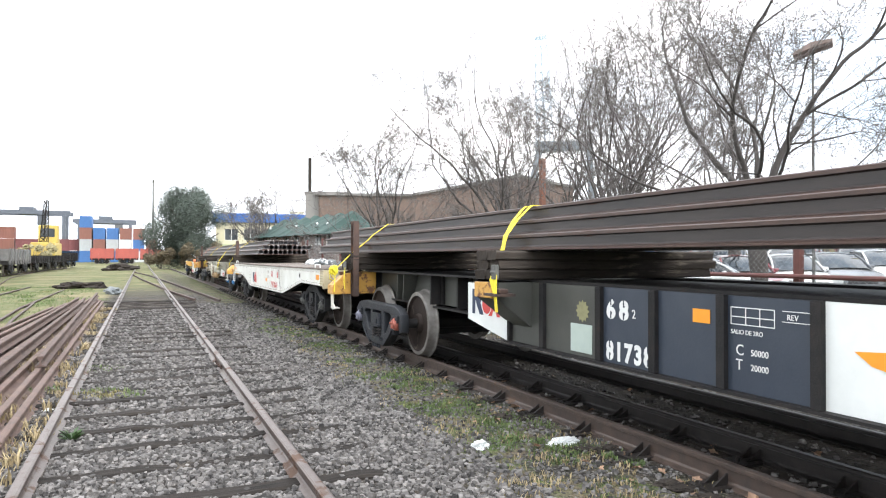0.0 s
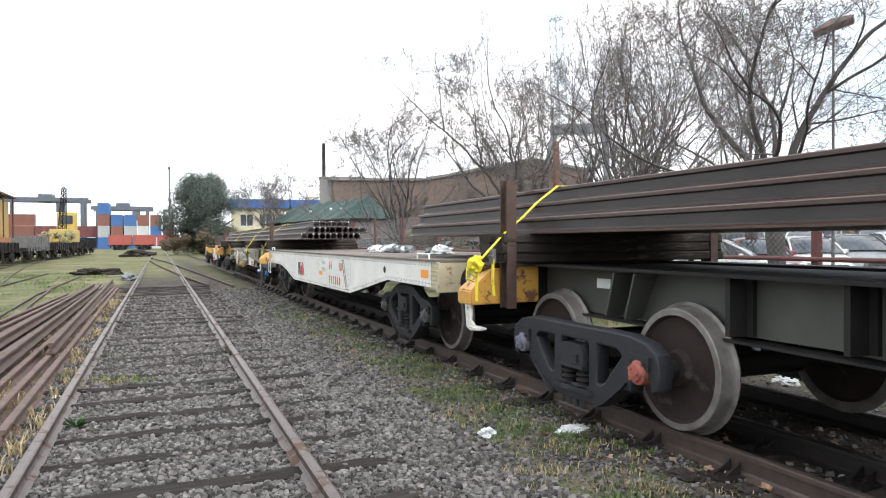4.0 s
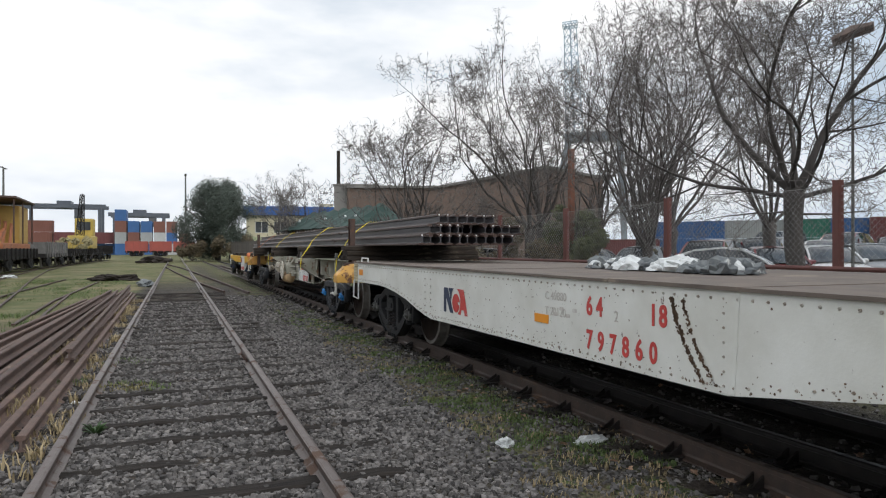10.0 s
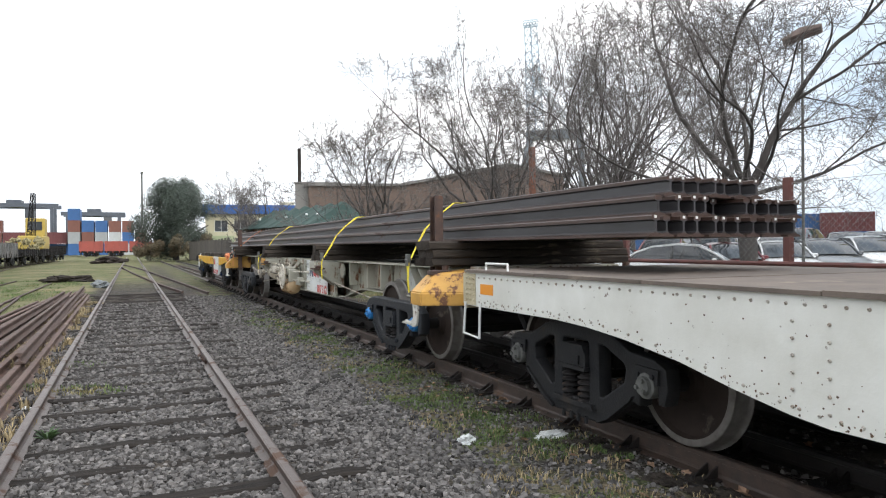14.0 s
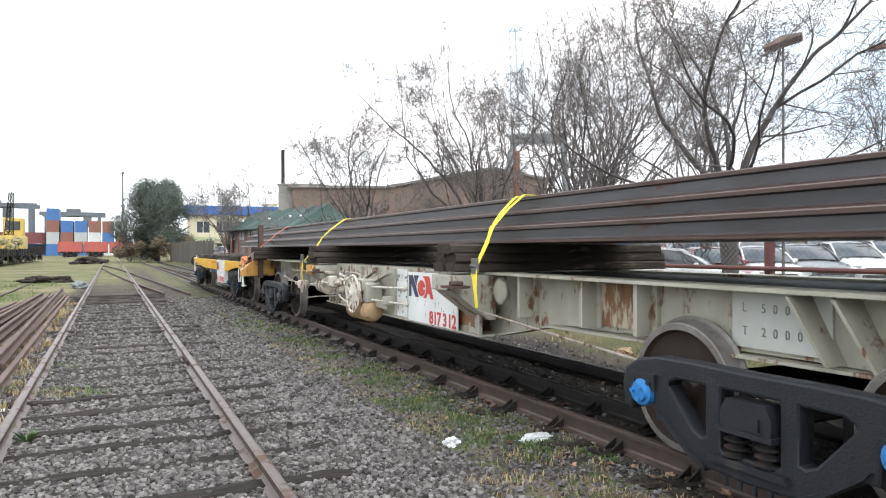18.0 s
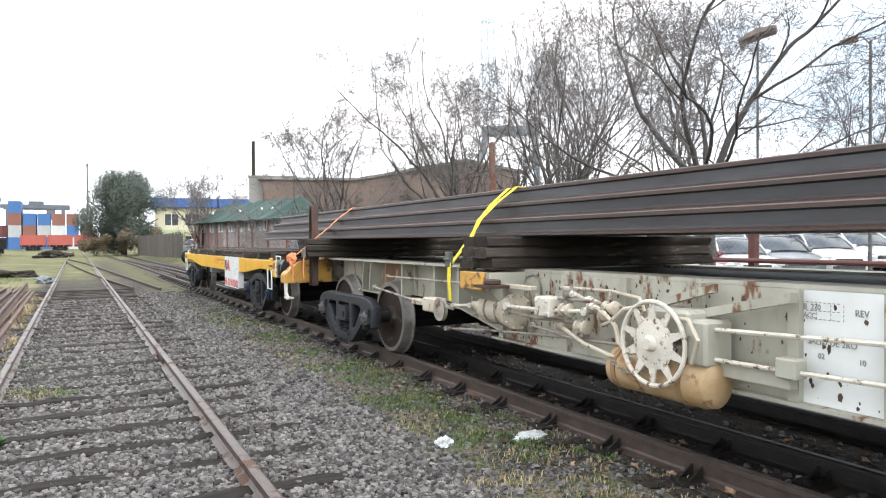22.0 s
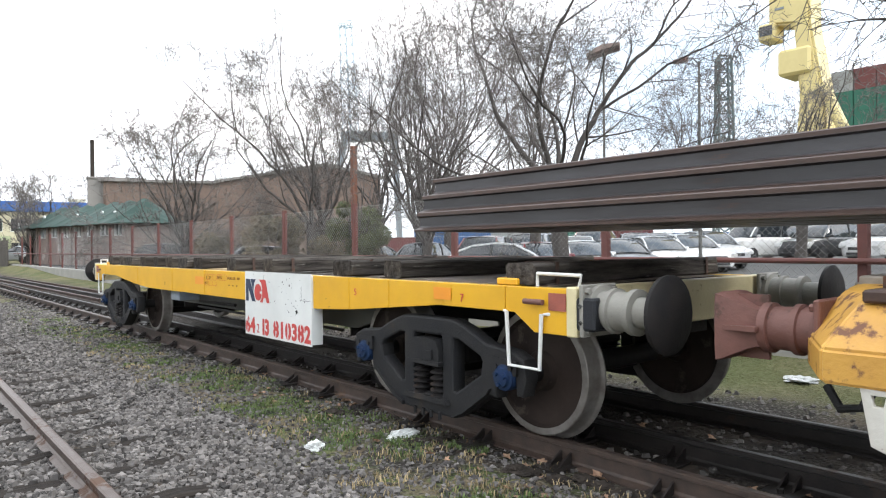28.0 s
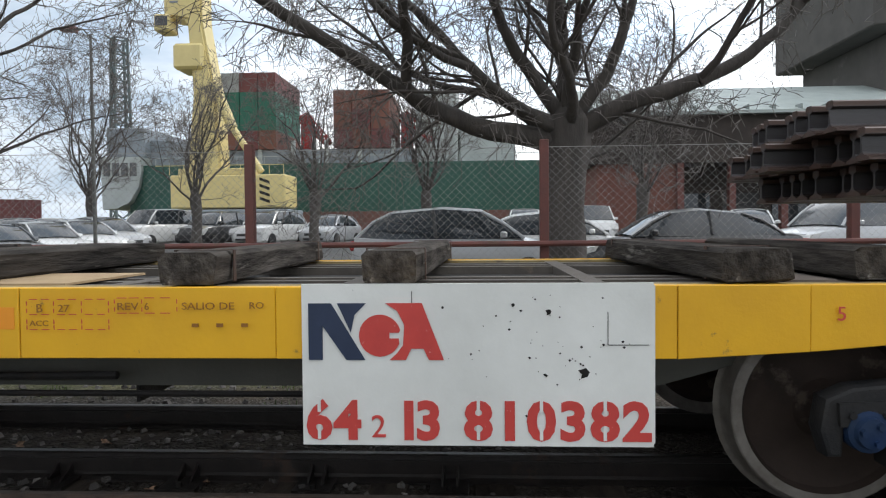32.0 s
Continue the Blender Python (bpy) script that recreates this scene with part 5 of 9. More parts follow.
    for k in range(10):
        a = k * math.pi / 5 + 0.3
        u, v = math.cos(a), math.sin(a)
        prism(bm, [(c.y + 0.155 * u - 0.03 * v, c.z + 0.155 * v + 0.03 * u), (c.y + 0.155 * u + 0.03 * v, c.z + 0.155 * v - 0.03 * u), (c.y + R * u + 0.014 * v, c.z + R * v - 0.014 * u), (c.y + R * u - 0.014 * v, c.z + R * v + 0.014 * u)], "x", c.x - 0.004, c.x + 0.006)
    cyl(bm, (c.x - 0.03, c.y, c.z), (-1.0, c.y, c.z), 0.03)
    part("brake_wheel", bm, M_PEELWHITE, w, "rust-flecked white hand brake wheel")
    # gear housing behind the wheel
    bm = bmesh.new()
    bx(bm, -1.30, -1.02, 0.16, 0.52, 1.0, 1.17, 0.02)
    bx(bm, -1.28, -1.04, 0.05, 0.20, 0.84, 1.12, 0.02)
    part("gear_box", bm, M_CREAM, w, "cream brake gear housing")
    rods = [((-1.30, 2.13, 1.045), (-1.30, 1.65, 1.055), (-1.29, 1.12, 1.085), 0.016), ((-1.28, 2.13, 1.0), (-1.27, 1.7, 0.98), (-1.24, 1.25, 0.99), 0.013), ((-1.24, 3.30, 0.725), (-1.24, 2.4, 0.80), (-1.20, 0.95, 0.885), 0.012),
            ((-1.22, 0.28, 1.06), (-1.16, -0.30, 1.075), (-1.10, -0.90, 1.09), 0.014), ((-1.22, 0.28, 0.89), (-1.16, -0.30, 0.885), (-1.10, -0.92, 0.89), 0.014), ((-1.2, 2.9, 0.985), (-1.21, 3.0, 0.98), (-1.22, 3.2, 0.96), 0.014),
            ((-1.1, -2.4, 0.99), (-1.1, -4.3, 0.85), (-1.1, -6.3, 0.72), 0.011), ((-1.25, 3.6, 0.93), (-1.22, 4.4, 0.97), (-1.2, 5.3, 1.03), 0.013), ((-1.06, 3.0, 1.17), (-1.06, 4.2, 1.17), (-1.06, 5.2, 1.16), 0.013),
            ((-1.26, 1.75, 1.15), (-1.27, 1.2, 1.16), (-1.26, 0.62, 1.14), 0.011), ((-1.20, 1.9, 0.90), (-1.24, 1.3, 0.86), (-1.22, 0.8, 0.88), 0.012)]
    for a, b, e, r in rods:
        bm = bmesh.new()
        tube(bm, [a, b, e], r, 7)
        for q in (a, e):
            lathe(bm, [(q[0] - 0.02, 0.0), (q[0] - 0.02, r * 2.0), (q[0] + 0.02, r * 2.0), (q[0] + 0.02, 0.0)], "x", (0, q[1], q[2]), 10)
        part("brake_rod", bm, M_PEELWHITE if r > 0.0135 else M_CREAM_OLD, w)
    # triple valve: a pale box and its castings
    bm = bmesh.new()
    bx(bm, -1.36, -1.20, 1.46, 1.65, 1.01, 1.165, 0.012)
    for q in ((1.49, 1.04), (1.62, 1.04), (1.49, 1.135), (1.62, 1.135)):
        cyl(bm, (-1.372, q[0], q[1]), (-1.355, q[0], q[1]), 0.012, n=6)
    part("valve_box", bm, M_PEELWHITE, w, "peeling white valve box")
    rr = random.Random(5)
    for k in range(13):
        y, z = 0.78 + 0.055 * k + rr.uniform(-0.02, 0.02), rr.uniform(0.93, 1.20)
        x = -1.16 - rr.uniform(0, 0.16)
        bm = bmesh.new()
        if k % 3 == 0:
            lathe(bm, [(y, 0.02), (y + 0.01, 0.05), (y + 0.03, 0.055), (y + 0.035, 0.036), (y + 0.09, 0.036), (y + 0.095, 0.05), (y + 0.115, 0.05), (y + 0.12, 0.02)], "y", (x, 0, z), 14)
        elif k % 3 == 1:
            bx(bm, x, x + 0.09, y, y + rr.uniform(0.05, 0.10), z - 0.04, z + rr.uniform(0.02, 0.06), 0.012)
            cyl(bm, (x - 0.03, y + 0.03, z), (x + 0.01, y + 0.03, z), 0.022, n=8)
            cyl(bm, (x + 0.04, y + 0.03, z + 0.03), (x + 0.04, y + 0.03, z + 0.12), 0.014, n=7)
        else:
            tube(bm, [(x, y, z), (x - 0.05, y + 0.02, z + 0.03), (x - 0.05, y + 0.10, z + 0.035), (x, y + 0.13, z - 0.02)], 0.016, 7)
            cyl(bm, (x - 0.05, y + 0.04, z + 0.032), (x - 0.05, y + 0.07, z + 0.034), 0.028, n=6)
        part("brake_fitting", bm, (M_CREAMCYL, M_CREAM_OLD, M_PEELWHITE)[k % 3], w)
    # slack adjuster with its pulley and chain
    bm = bmesh.new()
    bx(bm, -1.34, -1.2, 3.36, 3.66, 0.875, 1.02, 0.015)
    bx(bm, -1.30, -1.22, 3.66, 4.0, 0.92, 0.98, 0.01)
    part("slack_adjuster", bm, M_CREAMCYL, w, "peeling cream slack adjuster")
    bm = bmesh.new()
    lathe(bm, [(-1.375, 0.0), (-1.375, 0.04), (-1.36, 0.085), (-1.36, 0.115), (-1.34, 0.10), (-1.32, 0.115), (-1.32, 0.0)], "x", (0, 3.25, 0.925), 22)
    part("pulley", bm, M_CREAM_OLD, w, "rusty cream pulley wheel")
    # hoses drooping by the wheel and pipes on the sole bar
    for pts, r in (([(-1.28, 1.10, 1.12), (-1.34, 0.86, 1.10), (-1.36, 0.73, 1.03), (-1.36, 0.69, 0.92), (-1.34, 0.62, 0.84), (-1.30, 0.50, 0.83)], 0.017), ([(-1.28, 0.95, 1.00), (-1.36, 0.76, 1.06), (-1.38, 0.62, 1.15), (-1.34, 0.50, 1.18)], 0.014),
                   ([(-1.26, 1.40, 0.93), (-1.32, 1.10, 0.86), (-1.30, 0.80, 0.80)], 0.015), ([(-1.05, 1.70, 1.22), (-1.06, 1.1, 1.225), (-1.12, 0.75, 1.20), (-1.2, 0.62, 1.12)], 0.014), ([(-1.3, 0.3, 1.12), (-1.37, 0.10, 1.13), (-1.38, 0.02, 1.02), (-1.34, 0.1, 0.87)], 0.014)):
        bm = bmesh.new()
        tube(bm, pts, r, 7)
        part("air_hose", bm, M_CREAMCYL, w)
    for k in range(20):
        u = k / 19
        bm = bmesh.new()
        ring = [(0.013 * math.sin(q * math.pi / 4), 0.026 * math.cos(q * math.pi / 4)) for q in range(9)]
        y, z = (3.22 - 0.42 * u, 0.985 - 0.03 * math.sin(u * math.pi)) if k < 11 else (0.85 - 0.45 * (u - 0.55) / 0.45, 0.83 - 0.10 * math.sin((u - 0.55) / 0.45 * math.pi))
        tube(bm, [(-1.34 + (a if k % 2 else 0), y + b, z + (0 if k % 2 else a)) for a, b in ring], 0.0055, 5)
        part("chain_link", bm, M_CREAM_OLD, w)
    for y0, y1, z0, z1, wd in ((0.40, -0.40, 1.10, 1.305, 0.055), (0.60, 0.12, 1.17, 1.325, 0.05), (0.40, -0.40, 0.83, 0.85, 0.085)):
        bm = bmesh.new()
        prism(bm, [(y0, z0 - wd / 2), (y0, z0 + wd / 2), (y1, z1 + wd / 2 - 0.02), (y1, z1 - wd / 2 - 0.02)], "x", -1.15, -1.09)
        part("brace", bm, M_CREAM, w)
    part("clamp", box(-1.20, -1.09, -0.46, -0.34, 0.85, 0.96, 0.008), M_CREAM, w)
    # rust chips along the web
    rc = random.Random(77)
    V, F = [], []
    for k in range(420):
        y = rc.choice((rc.uniform(-2.6, 2.6), rc.uniform(0.2, 2.6)))
        z, r = rc.uniform(0.72, 1.31), rc.uniform(0.003, 0.013) * rc.choice((0.6, 1.0, 1.6))
        n, i = rc.randint(5, 7), len(V)
        V += [(-1.0015, y + r * rc.uniform(0.5, 1.3) * math.cos(6.283 * q / n), z + r * rc.uniform(0.7, 2.0) * math.sin(6.283 * q / n)) for q in range(n)]
        F.append(tuple(range(i, i + n)))
    ob = new("chipped_paint", mesh_of("chipped_paint", V, F, M_CHIP))
    ob.parent = w
    tagged(ob, "rusty chips in the paint", kind="stuff")
    bogie(w, -6.25, (M_CAPBLUE, M_CAPBLUE), 1.68, False)
    bogie(w, 6.24, (M_CAPDUST, M_CAPDUST), 1.68, False)
    return w


M_RUSTPATCH = mat("rust_stained_cream_paint", (0.24, 0.125, 0.06), (0.13, 0.06, 0.032), 5, (0.40, 0.35, 0.26), 0.53, 3, 0.8, 0.85, 0, 0.2, 40, stretch=(1, 1.2, 0.4))
M_PEELWHITE = mat("rust_flecked_white_paint", (0.62, 0.58, 0.50), (0.50, 0.45, 0.37), 9, (0.14, 0.085, 0.06), 0.56, 16, 0.6, 0.85, 0, 0.3, 50)
M_PALEPANEL = mat("dirty_pale_grey_paint", (0.50, 0.51, 0.48), (0.42, 0.42, 0.385), 2.5, (0.30, 0.24, 0.17), 0.64, 5, 0.5, 0.8, 0, 0.08, 45)
M_GREYLET = mat("faded_grey_stencil", (0.16, 0.15, 0.14), (0.3, 0.29, 0.27), 30, None, rough=0.6, bump=0)
M_TANKBAND = mat("rusty_tank_band", (0.22, 0.12, 0.06), (0.32, 0.2, 0.1), 8, (0.12, 0.06, 0.04), 0.55, 6, 0.7)
M_CREAMCYL = mat("peeling_cream_paint", (0.52, 0.46, 0.36), (0.42, 0.36, 0.28), 7, (0.16, 0.10, 0.07), 0.56, 9, 0.6, 0.85, 0, 0.35, 40)
M_TANK = mat("rusty_ochre_tank", (0.33, 0.19, 0.075), (0.42, 0.31, 0.18), 5, (0.20, 0.09, 0.04), 0.56, 4, 0.6, 0.85, 0, 0.2)
M_CAPDUST = mat("dusty_grey_bearing_cap", (0.10, 0.09, 0.085), (0.06, 0.055, 0.052), 9, None, rough=0.7)


# ---- low skeleton wagon with yellow side sills ----
def yellow_wagon(yc):
    w = train_thing("skeleton_wagon", yc, "yellow low skeleton wagon with white number board and open frame", "railway wagon", "wagons of the train")
    L, X, top = 5.68, 1.28, 1.25
    low = [(-L, 0.96), (-L + 0.32, 0.96), (-L + 0.5, 1.08), (-4.4, 1.08), (-3.2, 0.97), (-2.6, 0.935), (2.6, 0.935), (3.2, 0.97), (4.4, 1.08), (L - 0.5, 1.08), (L - 0.32, 0.96), (L, 0.96)]

    def lo(y):
        return next(za + (zb - za) * (y - ya) / (yb - ya) for (ya, za), (yb, zb) in zip(low, low[1:]) if ya <= y <= yb + 1e-6)

    cuts = [-5.68, -5.1, -4.45, -3.75, -3.46, -3.14, -2.595, -1.95, -0.87, 0.29, 0.71, 1.5, 2.3, 3.1, 4.0, 5.0, 5.68]
    for s in (-1, 1):
        for a, b in zip(cuts, cuts[1:]):
            pts = [(a + 0.001, lo(a))] + [(y, z) for y, z in low if a < y < b] + [(b - 0.001, lo(b)), (b - 0.001, top), (a + 0.001, top)]
            bm = bmesh.new()
            off = 0.005 if cuts.index(a) % 2 else 0.0
            prism(bm, pts, "x", s * (X + off), s * (X - 0.05))
            bmesh.ops.bevel(bm, geom=bm.edges[:], offset=0.0035, segments=1, affect="EDGES")
            part("sill_panel", bm, M_YELLOW, w)
        bm = bmesh.new()
        bx(bm, min(s * (X - 0.055), s * (X - 0.19)), max(s * (X - 0.055), s * (X - 0.19)), -L, L, top - 0.03, top - 0.005)
        part("sill_flange", bm, M_YELLOWTOP, w)
    for s in (-1, 1):
        bm = bmesh.new()
        bx(bm, -X - 0.01, X + 0.01, s * L - 0.03, s * L + 0.05, 0.955, 1.262, 0.008)
        part("headstock", bm, M_CREAMY, w, "cream painted headstock")
        bm = bmesh.new()
        bx(bm, -X - 0.003, -X + 0.2, min(s * L, s * (L + 0.16)), max(s * L, s * (L + 0.16)), 1.0, 1.20, 0.015)
        rvv, rf = rivets([(-X - 0.003, s * (L + 0.06), 1.05), (-X - 0.003, s * (L + 0.06), 1.15)], 0.02, 0.02)
        part("corner_bracket", bm, M_BOGIE, w)
        bo = new("bolts", mesh_of("bolts", rvv, rf, M_CAPG, True))
        bo.parent = w
        tagged(bo, kind="stuff")
        buffer(w, s * (L + 0.05), s, M_GREYBUF, 1.12, False, 1.12, 1.1)
        bm = bmesh.new()
        tube(bm, [(-X + 0.01, s * (L - 0.60), 1.085), (-X - 0.02, s * (L - 0.55), 1.08), (-X - 0.02, s * (L - 0.53), 0.728), (-X - 0.02, s * (L - 0.26), 0.728), (-X - 0.02, s * (L - 0.24), 1.08), (-X + 0.01, s * (L - 0.19), 1.085)], 0.014)
        part("step_iron", bm, M_WLET, w, "white bent step iron")
        bm = bmesh.new()
        tube(bm, [(-X + 0.08, s * (L - 0.02), top), (-X + 0.08, s * (L - 0.0), top + 0.08), (-X + 0.10, s * (L - 0.38), top + 0.085), (-X + 0.10, s * (L - 0.38), top)], 0.012)
        part("grab_handle", bm, M_WLET, w, "white grab handle")
        bm = bmesh.new()
        bx(bm, -X + 0.05, -X + 0.3, s * (L - 0.62) - 0.1, s * (L - 0.62) + 0.1, top, top + 0.05, 0.01)
        cyl(bm, (-X + 0.17, s * (L - 0.62), top + 0.04), (-X + 0.17, s * (L - 0.62), top + 0.10), 0.04)
        part("twist_lock", bm, M_YELLOW, w, "yellow container lock")
        part("red_patch", box(-X - 0.010, -X - 0.006, s * (L - 0.12) - 0.07, s * (L - 0.12) + 0.07, 1.11, 1.22), M_CAPRED, w, "dark red square patch")
        bm = bmesh.new()
        cyl(bm, (-X - 0.03, s * (L - 0.3) - 0.08, 1.16), (-X - 0.03, s * (L - 0.3) + 0.08, 1.16), 0.018)
        part("lashing_bar", bm, M_BUFFER, w)
    # number board and markings
    part("number_board", box(-1.303, -1.29, -2.49, -0.99, 0.565, 1.262), M_BOARD, w, "white number board with dark and red marks")
    bm = bmesh.new()
    bx(bm, -1.30, -1.18, -2.496, -2.48, 0.58, 1.25)
    part("board_edge", bm, M_BOARD, w)
    emblem(w, -1.306, -1.02, 0.935, 0.585, 0.245)
    t = -1.306
    stencil_text(w, "64", 0.225, M_RED, M_BOARD, t, -1.005, 0.597, 0.125, 1.0, 0.009)
    lettering("marking", "2", 0.14, M_RED, w, facing(t, -1.285, 0.6))
    stencil_text(w, "13", 0.225, M_RED, M_BOARD, t, -1.395, 0.597, 0.085, 1.0, 0.009)
    stencil_text(w, "810382", 0.225, M_RED, M_BOARD, t, -1.69, 0.597, 0.134, 1.06, 0.009)
    bm = bmesh.new()
    for y, z, r in ((-2.05, 1.14, 0.012), (-2.2, 0.88, 0.022), (-1.9, 1.17, 0.008), (-1.6, 1.16, 0.006), (-1.72, 0.96, 0.005), (-2.28, 1.0, 0.006)):
        prism(bm, [(y - r, z + 0.2 * r), (y - 0.3 * r, z + r), (y + 1.2 * r, z + 0.5 * r), (y + 0.5 * r, z - 0.3 * r), (y + 0.7 * r, z - 1.1 * r), (y - 0.6 * r, z - 0.7 * r)], "x", t + 0.002, t + 0.0005)
    rs = random.Random(77)
    for _ in range(70):
        y, z, r = rs.uniform(-2.46, -1.02), rs.uniform(0.60, 1.25), rs.choice((0.0022, 0.003, 0.0045, 0.006))
        if rs.random() < 0.55:
            y, z = rs.gauss(-2.12, 0.16), rs.gauss(0.98, 0.12)
        if -2.47 < y < -1.0 and (z > 0.86 and y < -1.62 or rs.random() < 0.2):
            prism(bm, [(y - r, z), (y, z + r), (y + 1.3 * r, z + 0.3 * r), (y + 0.3 * r, z - r)], "x", t + 0.002, t + 0.0005)
    for a, b, h in ((-2.30, 1.00, 0.14), (-1.47, 1.15, 0.08)):
        bx(bm, t + 0.0005, t + 0.002, a, a + 0.003, b, b + h)
    bx(bm, t + 0.0005, t + 0.002, -2.47, -2.30, 0.998, 1.001)
    tagged(part("chipped_paint", bm, M_BLACK, w, "dark flecks where paint has chipped"), kind="stuff")
    y = -1.29
    stain = mat("faded_brown_stencil_paint", (0.27, 0.115, 0.015), (0.20, 0.075, 0.012), 9, (0.60, 0.33, 0.02), 0.62, 40, 0.6, bump=0)
    for text, yy, z, size, wide in (("B", 0.205, 1.142, 0.055, 1.0), ("27", 0.105, 1.145, 0.045, 1.2), ("ACC", 0.235, 1.082, 0.035, 1.2), ("REV", -0.163, 1.152, 0.047, 1.25), ("6", -0.288, 1.152, 0.045, 1.0), ("SALIO DE", -0.455, 1.153, 0.045, 1.25), ("RO", -0.755, 1.157, 0.04, 1.2)):
        lettering("marking", text, size, stain, w, facing(y - 0.004, yy, z), stretch=wide)
    for yy in (-0.50, -0.61, -0.72):
        part("marking", box(y - 0.005, y - 0.003, yy - 0.03, yy, 1.076, 1.092), stain, w, "faded stencil bar")
    lettering("marking", "5", 0.085, M_RED, w, facing(y - 0.004, -3.24, 1.10))
    lettering("marking", "7", 0.085, M_RED, w, facing(y - 0.004, -4.65, 1.12))
    bm = bmesh.new()
    for z in (1.064, 1.131, 1.198):
        for q in (0.235, 0.18, 0.108, 0.055, -0.02, -0.075):
            bx(bm, y - 0.005, y - 0.003, q - 0.036, q, z, z + 0.004)
    for q in (0.249, 0.125, -0.002, -0.125):
        for z in (1.066, 1.092, 1.140, 1.172):
            bx(bm, y - 0.005, y - 0.003, q - 0.004, q, z, z + 0.019)
    for z in (1.136, 1.203):
        for q in (-0.165, -0.22, -0.29, -0.36):
            bx(bm, y - 0.005, y - 0.003, q - 0.045, q, z, z + 0.004)
    for q in (-0.152, -0.276, -0.433):
        for z in (1.145, 1.18):
            bx(bm, y - 0.005, y - 0.003, q - 0.004, q, z, z + 0.019)
    part("stencil_table", bm, M_RED, w)
    part("reflector", box(y - 0.004, y - 0.001, -4.55, -4.35, 1.125, 1.215), M_ORANGE, w, "orange reflector patch")
    part("reflector", box(y + 0.003, y + 0.0045, 0.31, 0.60, 1.066, 1.164), M_ORANGE, w, "orange reflector patch")
    # open frame
    bm = bmesh.new()
    bx(bm, -0.36, 0.36, -L + 0.05, L - 0.05, 0.86, top - 0.06)
    part("centre_sill", bm, M_BLACK, w)
    for x in (-0.95, -0.72, -0.5, 0.5, 0.72, 0.95):
        part("stringer", box(x - 0.045, x + 0.045, -L + 0.06, L - 0.06, top - 0.09, top - 0.015), M_DECKDARK, w)
    for k in range(9):
        yy = -4.6 + k * 1.15
        bm = bmesh.new()
        bx(bm, -X + 0.06, X - 0.06, yy - 0.05, yy + 0.05, top - 0.13, top - 0.012)
        part("cross_bearer", bm, M_DECKDARK, w)
    part("floor_plate", box(-X + 0.2, X - 0.2, -5.3, -3.6, top - 0.010, top + 0.002), M_DECK, w)
    part("floor_plate", box(-X + 0.2, X - 0.2, -3.35, -2.95, top - 0.008, top + 0.004), M_DECK, w)
    part("floor_plate", box(-X + 0.2, -0.3, 0.2, 0.9, top - 0.008, top + 0.004), M_PALLET, w)
    bm = bmesh.new()
    prism(bm, [(-3.4, 1.15), (3.4, 1.15), (3.3, 0.92), (2.6, 0.72), (-2.6, 0.72), (-3.3, 0.92)], "x", -0.86, -0.80)
    part("inner_girder", bm, M_OLIVE, w)
    bm = bmesh.new()
    prism(bm, [(-3.4, 1.15), (3.4, 1.15), (3.3, 0.92), (2.6, 0.72), (-2.6, 0.72), (-3.3, 0.92)], "x", 0.80, 0.86)
    part("inner_girder", bm, M_OLIVE, w)
    for yy in (-2.4, -1.2, 0.0, 1.2, 2.4):
        part("cross_plate", box(-0.80, 0.80, yy - 0.01, yy + 0.01, 0.62, 1.12), M_BLACK, w)
    part("equipment_box", box(-1.15, -0.75, 1.6, 1.95, 0.78, 1.0, 0.01), M_GREYBOX, w, "blue-grey equipment box")
    bm = bmesh.new()
    tube(bm, [(-1.0, 0.0, 0.80), (-1.0, 1.2, 0.79)], 0.02)
    tube(bm, [(-0.95, -2.5, 0.70), (-0.95, 1.4, 0.70)], 0.016)
    part("brake_rod", bm, M_BLACK, w)
    bogie(w, -4.23, (M_CAPBLK, M_CAPBLK), 1.70)
    bogie(w, 4.23, (M_CAPBLK, M_CAPBLK), 1.70)
    return w


M_YELLOWTOP = mat("grimy_yellow_flange", (0.30, 0.22, 0.08), (0.20, 0.15, 0.07), 4, (0.12, 0.09, 0.06), 0.55, 4, 0.7)
M_CREAMY = mat("cream_yellow_paint", (0.66, 0.58, 0.34), (0.58, 0.5, 0.3), 4, (0.2, 0.14, 0.08), 0.64, 5, 0.45, 0.8)
M_DECKDARK = mat("dark_frame_steel", (0.07, 0.06, 0.052), (0.11, 0.095, 0.08), 4, (0.15, 0.12, 0.09), 0.6, 3, 0.7, 0.8, 0.1, 0.2, 30, 0.15)
M_GREYBUF = mat("grey_buffer_paint", (0.26, 0.25, 0.22), (0.19, 0.18, 0.16), 5, (0.12, 0.09, 0.07), 0.6, 5, 0.6, 0.85)
M_GREYBOX = mat("blue_grey_box_paint", (0.24, 0.28, 0.32), (0.19, 0.22, 0.26), 4, None, rough=0.5)
M_CAPBLK = mat("dark_blue_bearing_cap", (0.010, 0.026, 0.075), (0.016, 0.030, 0.060), 9, None, rough=0.6, spec=0.15)

Y1, Y2, Y3, Y4 = 3.45, 18.68, 33.88, 49.27
dark_wagon(Y1)
white_wagon(Y2)
cream_wagon(Y3)
yellow_wagon(Y4)


